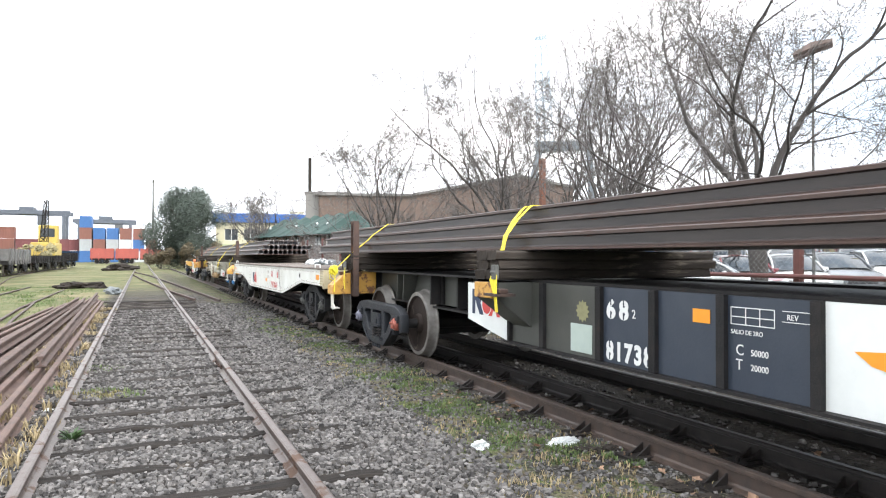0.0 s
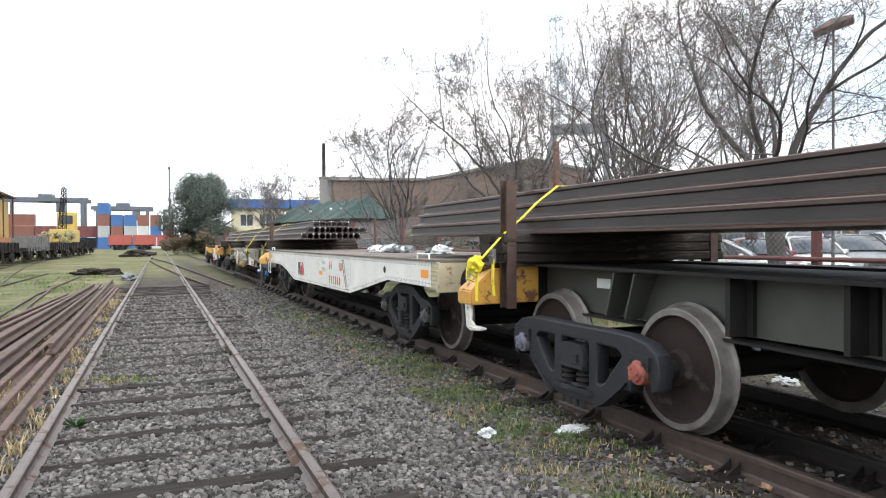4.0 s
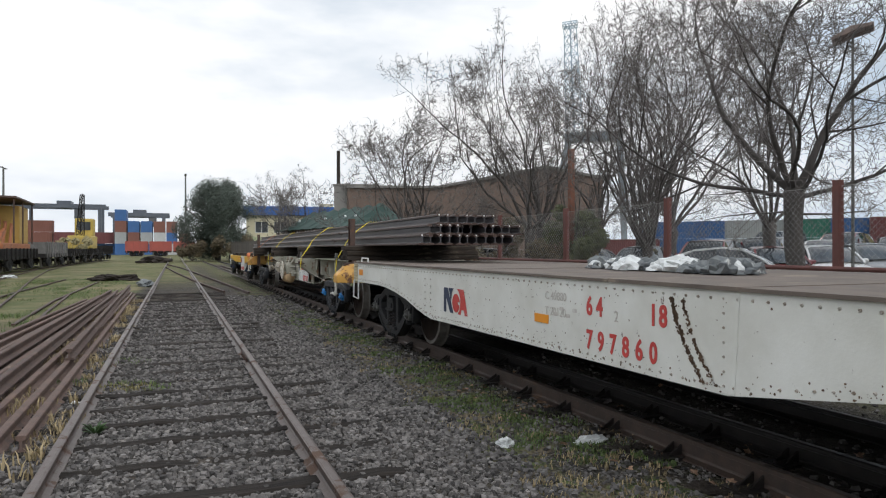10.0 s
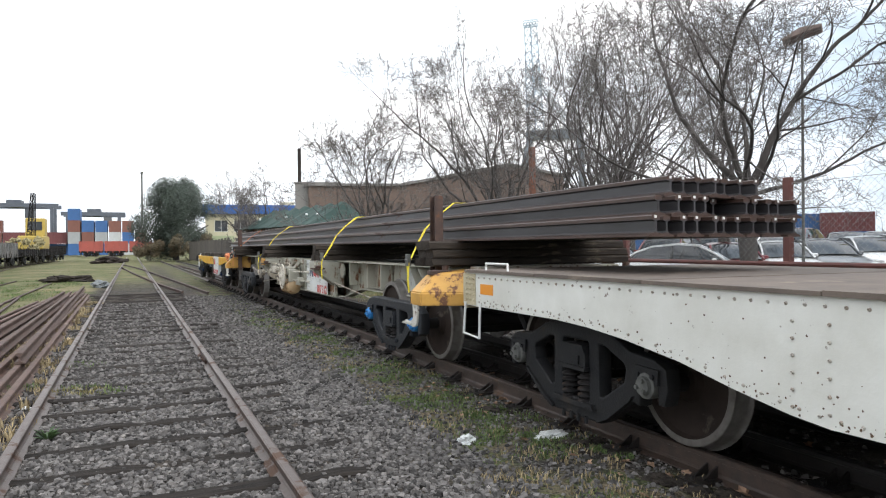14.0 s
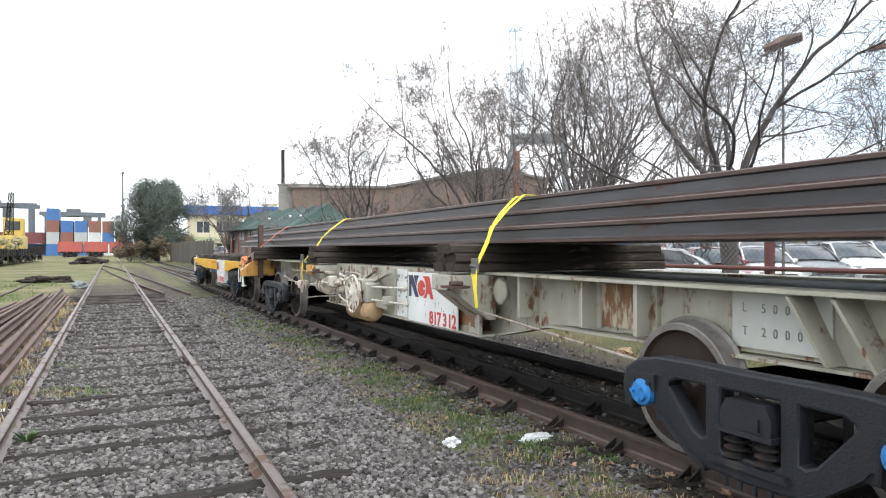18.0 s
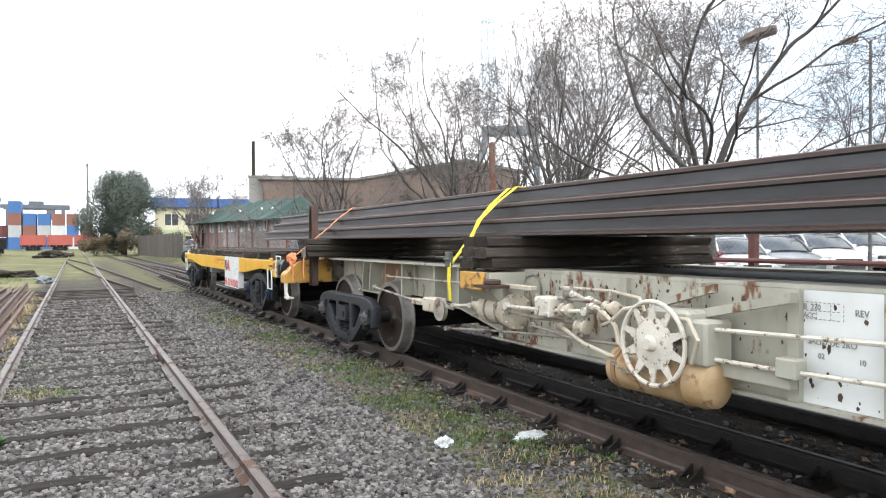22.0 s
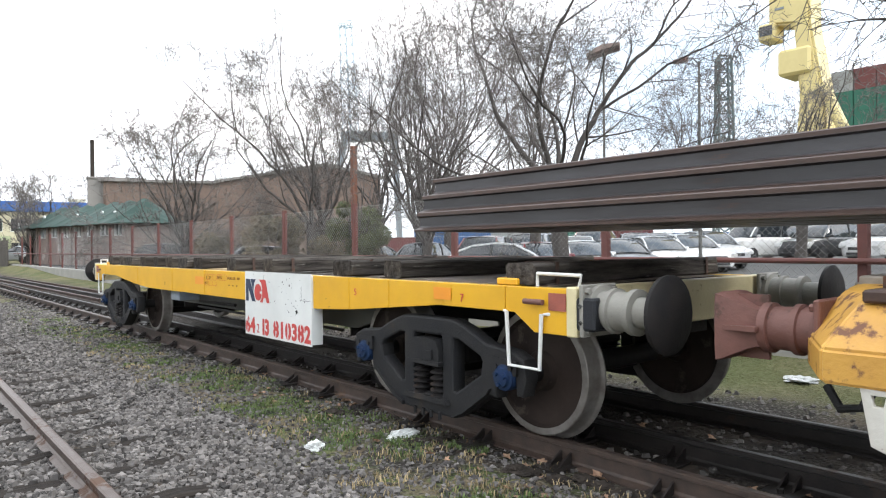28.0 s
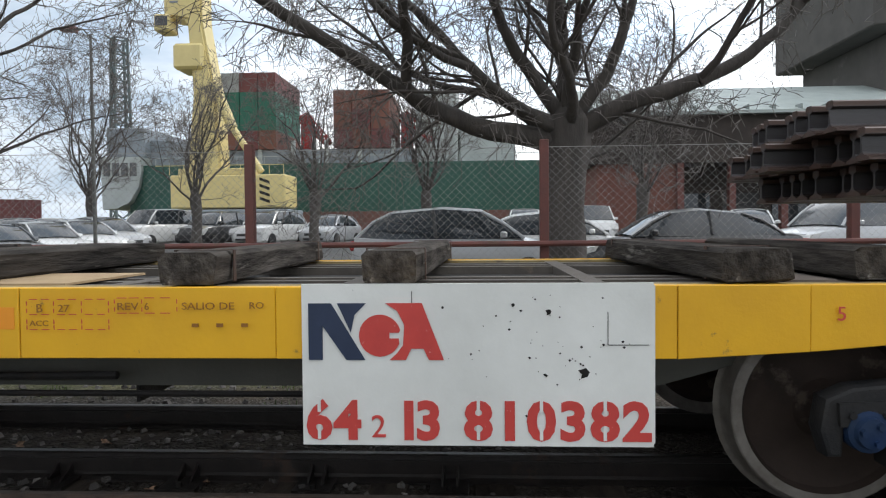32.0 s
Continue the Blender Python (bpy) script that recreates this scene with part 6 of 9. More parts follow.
# ---------- loads ----------
def rail_load(yc, y0, y1, label, seed, skew=0.0, shift=0.0, grip=1.0, steel=None):
    """Three layers of new rails lying on the timbers; each rail its own piece."""
    ld = train_thing("rail_stack", yc, label, "rail stack", "rail loads", shift)
    ld.matrix_basis = ld.matrix_basis @ pose(0, 0, 0, 0, 0, skew)
    rr = random.Random(seed)
    sec = rail_section(0.16, 0.145, 0.072)
    long_rail = mesh_of("rail", *sweep([(0, y0 - yc, 0), (0, y1 - yc, 0)], sec), steel)
    ends = []
    for layer, (n, x0, z) in enumerate(((11, -0.99, 1.645), (11, -0.80, 1.806), (7, -0.62, 1.967))):
        for i in range(n):
            back = (0.0, 0.12, 0.2)[layer] + 0.012 * i + rr.uniform(-0.03, 0.05) + (0.22 if layer == 1 and i in (4, 5) else 0.0)
            y = back * grip
            share("rail", long_rail, ld, pose(x0 + 0.158 * i, y, z + rr.uniform(0, 0.002)))
            ends.append((x0 + 0.158 * i, y0 - yc + y, z + 0.142))
    # dabs of white paint on the rails' ends
    V, F = [], []
    for x, y, z in ends:
        if rr.random() < 0.3:
            continue
        x += rr.uniform(-0.008, 0.012)
        i = len(V)
        V += [(x - 0.018, y - 0.003, z - 0.004), (x + 0.006, y - 0.003, z - 0.004), (x + 0.006, y - 0.003, z + 0.017), (x - 0.018, y - 0.003, z + 0.017), (x - 0.018, y + 0.03, z + 0.0195), (x + 0.006, y + 0.03, z + 0.0195)]
        F += [(i, i + 1, i + 2, i + 3), (i + 3, i + 2, i + 5, i + 4)]
    ob = new("paint_dabs", mesh_of("paint_dabs", V, F, M_WLET))
    ob.parent = ld
    tagged(ob, "white paint dabs on rail ends", kind="stuff")
    return ld


rail_load(Y1, -8.0, 14.3, "stack of rusty steel rails lying on timbers on a wagon", 2, 0.0, 0.0, 2.2, M_WEBBROWN)
rail_load(Y3, 22.84, 45.5, "stack of blue-brown new steel rails lying on timbers", 1, -0.38, 0.02, 1.0, M_WEB)


def timber(length, seed, w=0.22, h=0.125):
    rr = random.Random(seed)
    bm = bmesh.new()
    n = 5
    rows = []
    for i in range(n):
        x = -length / 2 + length * i / (n - 1)
        j = lambda: rr.uniform(-0.012, 0.012)
        rows.append([bm.verts.new(p) for p in ((x + j(), -w / 2 + 0.015, 0), (x + j(), -w / 2 + j(), 0.015), (x + j(), -w / 2 + j(), h - 0.02), (x, -w / 2 + 0.02, h), (x, w / 2 - 0.02, h), (x + j(), w / 2 + j(), h - 0.02), (x + j(), w / 2 + j(), 0.015), (x, w / 2 - 0.015, 0))])
    for a, c in zip(rows, rows[1:]):
        for k in range(8):
            bm.faces.new((a[k], a[(k + 1) % 8], c[(k + 1) % 8], c[k]))
    bm.faces.new(rows[0])
    bm.faces.new(rows[-1][::-1])
    bmesh.ops.recalc_face_normals(bm, faces=bm.faces)
    return bm


TIMBERS = [data_of("timber", timber(2.75, s, 0.225, 0.095), M_DUN, False) for s in range(5)]


def timber_stack(y, z0, layers, per, label):
    st = train_thing("timber_stack", y, label, "timber stack", "dunnage stacks")
    rr = random.Random(int(y * 10))
    for k in range(layers):
        for i in range(per):
            share("timber", rr.choice(TIMBERS), st, pose(rr.uniform(-0.04, 0.04), (i - (per - 1) / 2) * 0.235, z0 + k * 0.0955, 0, 0, rr.uniform(-0.8, 0.8)))
    return st


for yw in (Y1, Y3):
    for d in (-2.6, 2.5):
        timber_stack(yw + d, 1.353, 3, 2, "three layers of dark old sleepers under the rails")
    for d in (-7.65, 7.65):
        timber_stack(yw + d, 1.362, 3, 2, "layers of dark old sleepers on the end box")

# old sleepers lying on the skeleton wagon
OLD = [data_of("old_sleeper", timber(2.45, 20 + q, 0.25 + 0.02 * (q % 3), 0.145), M_OLDTIMBER, False) for q in range(4)]
band = bmesh.new()
prism(band, [(-0.142, 0.0), (-0.138, 0.0), (-0.138, 0.1485), (0.138, 0.1485), (0.138, 0.0), (0.142, 0.0), (0.142, 0.1515), (-0.142, 0.1515)], "x", -0.0175, 0.0175)
BAND = data_of("end_band", band, M_RUST, False)
for i, (dy, dx, rz, k) in enumerate(((-5.14, 0.02, 1, 0), (-3.62, 0.12, -3, 1), (-2.91, 0.0, 1.5, 2), (-1.38, 0.03, -1, 3), (-0.42, -0.02, 2, 0), (0.88, 0.05, 3, 1), (1.18, -0.03, 2, 2), (1.95, 0.02, 4, 3), (2.55, 0.06, -2, 0), (3.05, 0.0, 1, 1), (3.75, -0.03, 3, 2), (4.35, 0.04, -1, 3), (4.95, 0.0, 2, 0))):
    ob = new("old_sleeper", OLD[k])
    ob.matrix_basis = on_train(Y4 + dy, dx, 1.256) @ pose(0, 0, 0, 0, 0, rz)
    tagged(ob, "dark weathered sleeper lying across a wagon frame", "sleeper", "sleepers on the yellow wagon")
    MOVERS.append((ob, Y4 + dy, dx, 1.256, rz))
    if k != 1:
        for x0 in (-1.0, 1.0):
            share("end_band", BAND, ob, pose(x0, 0, 0))


def ribbon(path, w, th=0.006):
    """A flat strap along points; its width lies along y."""
    bm = bmesh.new()
    rows = []
    for i, p in enumerate(path):
        a, b = Vector(path[max(i - 1, 0)]), Vector(path[min(i + 1, len(path) - 1)])
        d = (b - a).normalized()
        n = d.cross(Vector((0, 1, 0)))
        n = n.normalized() if n.length > 1e-4 else Vector((-1, 0, 0))
        side = n.cross(d).normalized()
        p = Vector(p)
        rows.append([bm.verts.new(p + side * w / 2), bm.verts.new(p - side * w / 2), bm.verts.new(p - side * w / 2 + n * th), bm.verts.new(p + side * w / 2 + n * th)])
    for a, c in zip(rows, rows[1:]):
        for k in range(4):
            bm.faces.new((a[k], a[(k + 1) % 4], c[(k + 1) % 4], c[k]))
    bm.faces.new(rows[0])
    bm.faces.new(rows[-1][::-1])
    bmesh.ops.recalc_face_normals(bm, faces=bm.faces)
    return bm


def strap(yc, base, top_y, material, label, marks=False, width=0.05, loose=False):
    """Load strap from a bracket at base up the rails' flank and over the top."""
    st = train_thing("load_strap", yc, label, "strap", "load straps")
    x = -1.08 + 0.0066 * (yc - 33.9) if yc > 20 else -1.08
    d = top_y - base
    up = lambda z: base + d * (z - 1.22) / 0.9
    out = -1.45 if marks or loose else -1.62
    p = [(out, base, 1.22 if marks or loose else 1.0), (out + 0.01, up(1.36), 1.36), (x - 0.13 + (out + 1.45) * 0.6, up(1.66), 1.64), (x - 0.02, up(1.80), 1.80), (x + 0.17, up(1.965), 1.965), (x + 0.37, top_y, 2.10), (x + 0.42, top_y + 0.01, 2.135), (-0.3, top_y + 0.03, 2.136), (0.35, top_y + 0.05, 2.136)]
    part("webbing", ribbon(p, width), material, st)
    if marks:
        part("webbing", ribbon([p[1]] + [(a + 0.01, b + 0.15 * min(1, k / 3), c - 0.004) for k, (a, b, c) in enumerate(p[2:])], width), material, st)
    if out < -1.5:
        # a crumpled knot with loose loops
        rr = random.Random(int(yc))
        bm = bmesh.new()
        bmesh.ops.create_icosphere(bm, subdivisions=3, radius=0.075)
        for v in bm.verts:
            v.co = v.co * (1 + 0.5 * noise.noise(v.co * 22)) + Vector((out - 0.01, base, 1.36))
        part("knot", bm, material, st)
        for k in range(3):
            a = rr.uniform(-1, 1)
            part("loop", ribbon([(out - 0.03, base, 1.36), (out - 0.07, base + 0.10 * a, 1.42 - 0.06 * k), (out - 0.05, base + 0.16 * a, 1.33 - 0.06 * k), (out - 0.02, base + 0.05 * a, 1.27 - 0.04 * k)], width), material, st)
    bm = bmesh.new()
    bx(bm, -1.475, -1.43, base - 0.04, base + 0.04, 1.36, 1.5, 0.006)
    cyl(bm, (-1.47, base - 0.05, 1.43), (-1.47, base + 0.05, 1.43), 0.014)
    part("buckle", bm, M_CAPG, st, "grey ratchet buckle")
    part("tail", ribbon([(-1.46, base - 0.02, 1.4), (-1.48, base - 0.05, 1.2), (-1.47, base - 0.06, 1.05)], width), material, st)
    if marks:
        bm = bmesh.new()
        for k in range(10):
            u = k / 9
            q = Vector(p[3]).lerp(Vector(p[5]), u) + Vector((-0.012, 0, 0.012))
            bx(bm, q.x - 0.002, q.x, q.y - 0.004, q.y + 0.004, q.z, q.z + 0.014)
        part("print", bm, M_BLACK, st)
    return st


strap(5.66, 0.0, 0.62, M_STRAP, "bright yellow ratchet strap over stacked rails", True)
strap(11.04, -0.12, -0.04, M_STRAP, "yellow strap knotted to the end of a wagon")
strap(30.49, 0.0, 0.36, M_STRAP, "bright yellow ratchet strap over stacked rails", True)
strap(36.75, 0.0, 0.06, M_STRAP, "bright yellow ratchet strap over stacked rails", True)
strap(Y3 - 7.4, 0.02, 0.3, M_STRAP, "loose yellow strap hanging by the end box", loose=True)
strap(41.45, -0.12, 0.0, M_STRAPO, "orange strap tied in a bow to a wagon end")


M_REDRAG = mat("red_rag", (0.35, 0.03, 0.03), (0.22, 0.02, 0.02), 9, None, rough=0.8)


# rags and plastic on the white wagon's deck
def rag_heap(name, y, x, size, label, mats, seed):
    hp = train_thing(name, y, label, "litter", "litter on the white wagon", x, 1.365)
    rr = random.Random(seed)
    for k in range(8):
        bm = bmesh.new()
        bmesh.ops.create_icosphere(bm, subdivisions=3, radius=1)
        o = Vector((rr.uniform(-10, 10), rr.uniform(-10, 10), 0))
        c = Vector((rr.uniform(-0.5, 0.5) * size, rr.uniform(-0.6, 0.6) * size, 0))
        s = size * rr.uniform(0.25, 0.5)
        for v in bm.verts:
            n = noise.noise(v.co * 2.2 + o) * 0.45 + noise.noise(v.co * 6 + o) * 0.3
            p = v.co * (1 + n)
            v.co = Vector((p.x * s, p.y * s, max(p.z, -0.05) * s * 0.75 + 0.01)) + c
        part("rag", bm, mats[k % len(mats)], hp, "", False)
    return hp


for k, (y, x, size, lb, mats) in enumerate((
        (0.9, 0.1, 0.42, "heap of torn white plastic on a wagon deck", [M_PLASTIC, M_PLASTIC, M_DARKLIT]), (0.35, 0.0, 0.36, "heap of torn white and dark plastic rags on a wagon deck", [M_PLASTIC, M_DARKLIT, M_REDRAG]),
        (-0.1, 0.0, 0.36, "heap of dark rags on a wagon deck", [M_DARKLIT, M_PLASTIC, M_DARKLIT]), (-0.55, -0.05, 0.38, "heap of silvery and dark plastic on a wagon deck", [M_DARKLIT, M_PLASTIC, M_DARKLIT]),
        (-1.0, -0.05, 0.34, "heap of black sheeting on a wagon deck", [M_DARKLIT, M_DARKLIT, M_PLASTIC]), (-2.9, -0.1, 0.42, "heap of grey and blue plastic rags on a wagon deck", [M_DARKLIT, M_PLASTIC, M_PLASTIC]))):
    rag_heap("rag_heap", Y2 + y, x, size, lb, mats, k + 1)


def motions():
    ts = [0.25 * i for i in range(129)]
    src_t = np.array([t for t, _ in TRAIN])
    src_s = np.array([s for _, s in TRAIN])
    slope = np.gradient(src_s, src_t)
    way = []
    for t in ts:
        i = min(max(int(np.searchsorted(src_t, t, side="right")) - 1, 0), len(src_t) - 2)
        h = src_t[i + 1] - src_t[i]
        u = (t - src_t[i]) / h
        way.append(float((2 * u**3 - 3 * u**2 + 1) * src_s[i] + (u**3 - 2 * u**2 + u) * h * slope[i] + (3 * u**2 - 2 * u**3) * src_s[i + 1] + (u**3 - u**2) * h * slope[i + 1]))
    for ob, y, x, z, *rz in MOVERS:
        extra = pose(0, 0, 0, 0, 0, rz[0]) if rz else Matrix()
        walk(ob, [(t, on_train(y - s, x, z) @ extra) for t, s in zip(ts, way)])
    for ws, y in ROLLERS:
        walk(ws, [(t, pose(0, y, HUB, math.degrees(s / RW))) for t, s in zip(ts, way)])

# ---------- bare trees ----------
def tree_meshes(seed, trunk_r, fork_h, limbs, up=0.5, droop=0.0, budget=7000, lean=(0.0, 0.0), fine=0.0042):
    """Tapered trunk and forking limbs in one mesh, fine twigs in another. limbs: (azimuth, elevation, length, radius, drop below the fork)."""
    rr = random.Random(seed)
    big_v, big_f, fine_v, fine_f = [], [], [], []
    RING = {k: [(math.cos(2 * math.pi * i / k), math.sin(2 * math.pi * i / k)) for i in range(k)] for k in (3, 5, 8, 12)}

    def tube_into(pts, radii, sides, V, F):
        base = len(V)
        d = (pts[-1] - pts[0]).normalized()
        ref = d.orthogonal().normalized()
        for i, (p, r) in enumerate(zip(pts, radii)):
            if sides > 3:
                d = (pts[min(i + 1, len(pts) - 1)] - pts[max(i - 1, 0)]).normalized()
            u = (ref - d * ref.dot(d)).normalized()
            v = d.cross(u)
            for k, (c, sn) in enumerate(RING[sides]):
                q = p + (u * c + v * sn) * (r * (1 + (0.09 * math.sin(k * 2.3 + i * 1.7) if sides > 5 else 0)))
                V.append((q.x, q.y, q.z))
        for i in range(len(pts) - 1):
            for k in range(sides):
                F.append((base + i * sides + k, base + i * sides + (k + 1) % sides, base + (i + 1) * sides + (k + 1) % sides, base + (i + 1) * sides + k))

    def aside(d, ang):
        side = d.orthogonal().normalized()
        side.rotate(Matrix.Rotation(rr.uniform(0, 6.283), 3, d))
        return (d * math.cos(ang) + side * math.sin(ang)).normalized()

    pts, radii = [], []
    for i in range(8):
        u = i / 7
        pts.append(Vector((lean[0] * u + 0.04 * math.sin(u * 5 + seed), lean[1] * u + 0.04 * math.sin(u * 4 + seed * 2), fork_h * u - 0.1)))
        radii.append(trunk_r * (1.32 - 0.42 * min(u * 4, 1) + 0.10 * (u > 0.8)))
    pts.append(pts[-1] + Vector((0.02, 0.02, trunk_r * 0.9)))
    radii.append(trunk_r * 0.55)
    tube_into(pts, radii, 12, big_v, big_f)
    bins = [collections.deque() for _ in range(24)]

    def wait(p, d, r, ln, rest):
        bins[min(23, int((ln + rest) * 6))].append((p, d, r, ln, rest))

    for az, el, ln, r, down in limbs:
        a, e = radians(az), radians(el)
        d = Vector((math.cos(a) * math.cos(e), math.sin(a) * math.cos(e), math.sin(e)))
        wait(pts[-2] - Vector((0, 0, down)) + Vector((d.x, d.y, 0)) * trunk_r * 0.2, d, r * 0.84, ln * 0.29, ln * 0.78)
    made = 0
    while made < budget:
        todo = next((b for b in reversed(bins) if b), None)
        if todo is None:
            break
        p, d, r, ln, rest = todo.popleft()
        made += 1
        n = max(2, min(9, int(ln / (0.16 if r > 0.02 else 0.20))))
        step = ln / n
        path, rad, dirs = [p], [r], [d]
        end = max(r * 0.68, fine * 0.8)
        kink = 0.16 if r > 0.03 else 0.10
        for i in range(n):
            lift = up * (0.085 if r > 0.02 else 0.06) - (droop * 0.16 if r < 0.014 else 0.0)
            d = (d + Vector((rr.uniform(-kink, kink), rr.uniform(-kink, kink), rr.uniform(-kink, kink) * 0.8 + lift))).normalized()
            p = p + d * step
            path.append(p)
            dirs.append(d)
            rad.append(r + (end - r) * (i + 1) / n)
        if r > 0.016:
            tube_into(path, rad, 8 if r > 0.07 else 5, big_v, big_f)
        else:
            tube_into(path, rad, 3, fine_v, fine_f)
        # shoots along the way
        shoots = rr.randint(1, 3) if r > 0.05 else rr.randint(2, 3) if r > 0.012 else rr.randint(0, 2)
        for _ in range(shoots):
            i = rr.randint(1, n)
            q = min(rad[i] * rr.uniform(0.25, 0.5), 0.028)
            l2 = min(max(q / 0.0105, 0.38), 2.4) * rr.uniform(0.7, 1.2)
            if l2 > 0.16:
                wait(path[i], aside(dirs[i], rr.uniform(0.6, 1.1)), max(q, fine), l2 * 0.5, l2 * 0.5)
        # the fork at the end
        if rest > 0.12:
            l2 = max(rest * 0.36, min(rest, 0.3))
            wait(p, aside(d, rr.uniform(0.14, 0.38)), max(end * 0.97, fine), l2, rest - l2)
            wait(p, aside(d, rr.uniform(0.50, 0.92)), max(end * rr.uniform(0.5, 0.75), fine), l2 * rr.uniform(0.75, 1.0), (rest - l2) * rr.uniform(0.65, 0.95))
    return (big_v, big_f), (fine_v, fine_f)


def fan(seed, count, el, length, r):
    """Limbs spread round the fork."""
    rr = random.Random(seed * 7 + 1)
    return [(360 * (k + rr.uniform(-0.3, 0.3)) / count + seed * 31, min(rr.uniform(*el) + (25 if k % 3 == 0 else 0), 84), length * rr.uniform(0.8, 1.12), r * rr.uniform(0.7, 1.1), rr.uniform(-0.1, 0.35)) for k in range(count)]


def bare_tree(x, y, z, seed, trunk_r, fork_h, limbs, up=0.5, droop=0.0, budget=7000, label="bare winter tree with grey-brown bark and fine twigs", lean=(0.0, 0.0), fine=None):
    z = lot_z(x, y) - 0.06 if z == KB and y < 60 else z
    t = thing("bare_tree", pose(x, y, z), label, "tree", "bare trees along the car park")
    fine = fine or (0.005 if y < 16 and x < 20 else (0.0068 if y < 40 else 0.011))
    (bv, bf), (fv, ff) = tree_meshes(seed, trunk_r, fork_h, limbs, up, droop, budget, lean, fine)
    o = new("trunk", mesh_of("trunk", bv, bf, M_BARK, True))
    o.parent = t
    o = new("crown", mesh_of("crown", fv, ff, M_TWIG))
    o.parent = t
    tagged(o, "fine bare twigs", kind="stuff")
    return t


# paler than the bark: the sky's bright haze is put into the twig colour
M_TWIG = mat("hazed_twig_bark", (0.15, 0.135, 0.125), (0.105, 0.094, 0.087), 3, None, rough=0.9, bump=0)
KB = BANK
# by the fence: a long low limb over the tracks' side, others steep
bare_tree(9.75, -0.75, KB, 3, 0.30, 2.75, [(92, 15, 8.0, 0.19, 0.30), (80, 26, 6.4, 0.12, 0.25), (98, 48, 5.2, 0.13, 0.0), (60, 74, 5.0, 0.15, 0.0), (-40, 78, 5.0, 0.13, 0.0),
          (-92, 24, 6.0, 0.17, 0.15), (-112, 52, 5.0, 0.12, 0.0), (178, 30, 4.6, 0.10, 0.1), (5, 35, 5.5, 0.12, 0.1), (150, 62, 4.4, 0.10, 0.0), (118, 20, 5.6, 0.11, 0.15), (-60, 10, 4.6, 0.09, 0.5), (45, 30, 6.0, 0.11, 0.1)], 0.5, 0.85, 24000, "broad bare tree with thick dark limbs beside the fence")
# among the cars: a straight trunk, then a wide bowl of limbs
bare_tree(13.5, 12.05, KB, 8, 0.225, 2.9, [(138, 16, 7.0, 0.075, 0.10), (128, 44, 8.4, 0.105, 0.0), (155, 68, 7.6, 0.095, 0.0), (-50, 62, 7.8, 0.115, 0.0), (-52, 12, 5.8, 0.07, 0.12),
          (41, 50, 7.0, 0.085, 0.0), (225, 46, 6.6, 0.08, 0.0), (85, 30, 6.0, 0.065, 0.1), (-100, 32, 6.0, 0.065, 0.1), (140, -4, 2.6, 0.035, 0.45), (-45, -6, 2.6, 0.035, 0.5)], 0.22, 0.0, 19000, "broad bare tree rising behind the fence among cars")
bare_tree(18.5, 17.5, KB, 12, 0.22, 2.3, fan(12, 8, (26, 66), 7.2, 0.075), 0.3, 0, 6500)
bare_tree(16.6, 21.5, KB, 15, 0.20, 1.6, fan(15, 8, (36, 76), 9.2, 0.085), 0.3, 0, 8200)
bare_tree(21.5, 26.0, KB, 21, 0.24, 2.2, fan(21, 9, (40, 78), 11.6, 0.10), 0.3, 0, 8600)
bare_tree(18.9, 25.0, KB, 22, 0.22, 2.0, fan(22, 7, (44, 80), 10.6, 0.095), 0.3, 0, 7000)
bare_tree(14.3, 26.5, KB, 27, 0.22, 2.4, [(128, 30, 8.6, 0.085, 0.0), (140, 58, 9.0, 0.10, 0.0), (-42, 50, 8.2, 0.095, 0.0), (40, 62, 7.8, 0.09, 0.0), (220, 40, 6.6, 0.07, 0.0), (118, 10, 5.6, 0.055, 0.2), (-50, 16, 6.2, 0.055, 0.2), (60, 30, 6.0, 0.06, 0.1)], 0.35, 0, 14000)
bare_tree(18.5, 33.0, KB, 33, 0.25, 2.6, fan(33, 9, (42, 78), 10.4, 0.11), 0.5, 0, 8000)
bare_tree(11.2, 33.0, KB, 38, 0.19, 1.55, [(az, el, 5.0 + 3.0 * math.sin(radians(el)), 0.055 + 0.035 * (el > 45), 0.5 * (el < 30)) for az, el in
          ((130, 8), (-50, 12), (128, 32), (-48, 36), (140, 56), (-38, 60), (40, 84), (220, 40), (40, 34), (80, 62), (-100, 58), (185, 18), (0, 16), (100, 24), (-80, 22), (170, 72))], 0.25, 0, 15000, "bare bushy tree with many thin spreading stems", fine=0.0088)
bare_tree(25.0, 32.0, KB, 44, 0.25, 2.6, fan(44, 9, (42, 78), 10.6, 0.11), 0.5, 0, 7000)
bare_tree(22.6, 33.5, KB, 46, 0.24, 2.4, fan(46, 8, (45, 80), 11.5, 0.11), 0.5, 0, 7000)
bare_tree(9.0, 60.0, KB, 51, 0.18, 1.2, fan(51, 9, (22, 60), 6.0, 0.07), 0.4, 0, 6000)
bare_tree(13.0, 80.0, 0.2, 57, 0.25, 2.4, fan(57, 12, (15, 60), 8.5, 0.10), 0.35, 0, 7000)
for x, y, sd in ((30.0, 13.1, 61), (30.5, 7.9, 66), (30.5, 2.9, 71), (27.0, -5.6, 76), (31.0, 18.4, 81)):
    bare_tree(x, y, KB, sd, 0.24, 2.5, fan(sd, 9, (35, 76), 6.4, 0.085), 0.55, 0.1, 5000, "pollarded bare tree with knobbly upright limbs", fine=0.008)


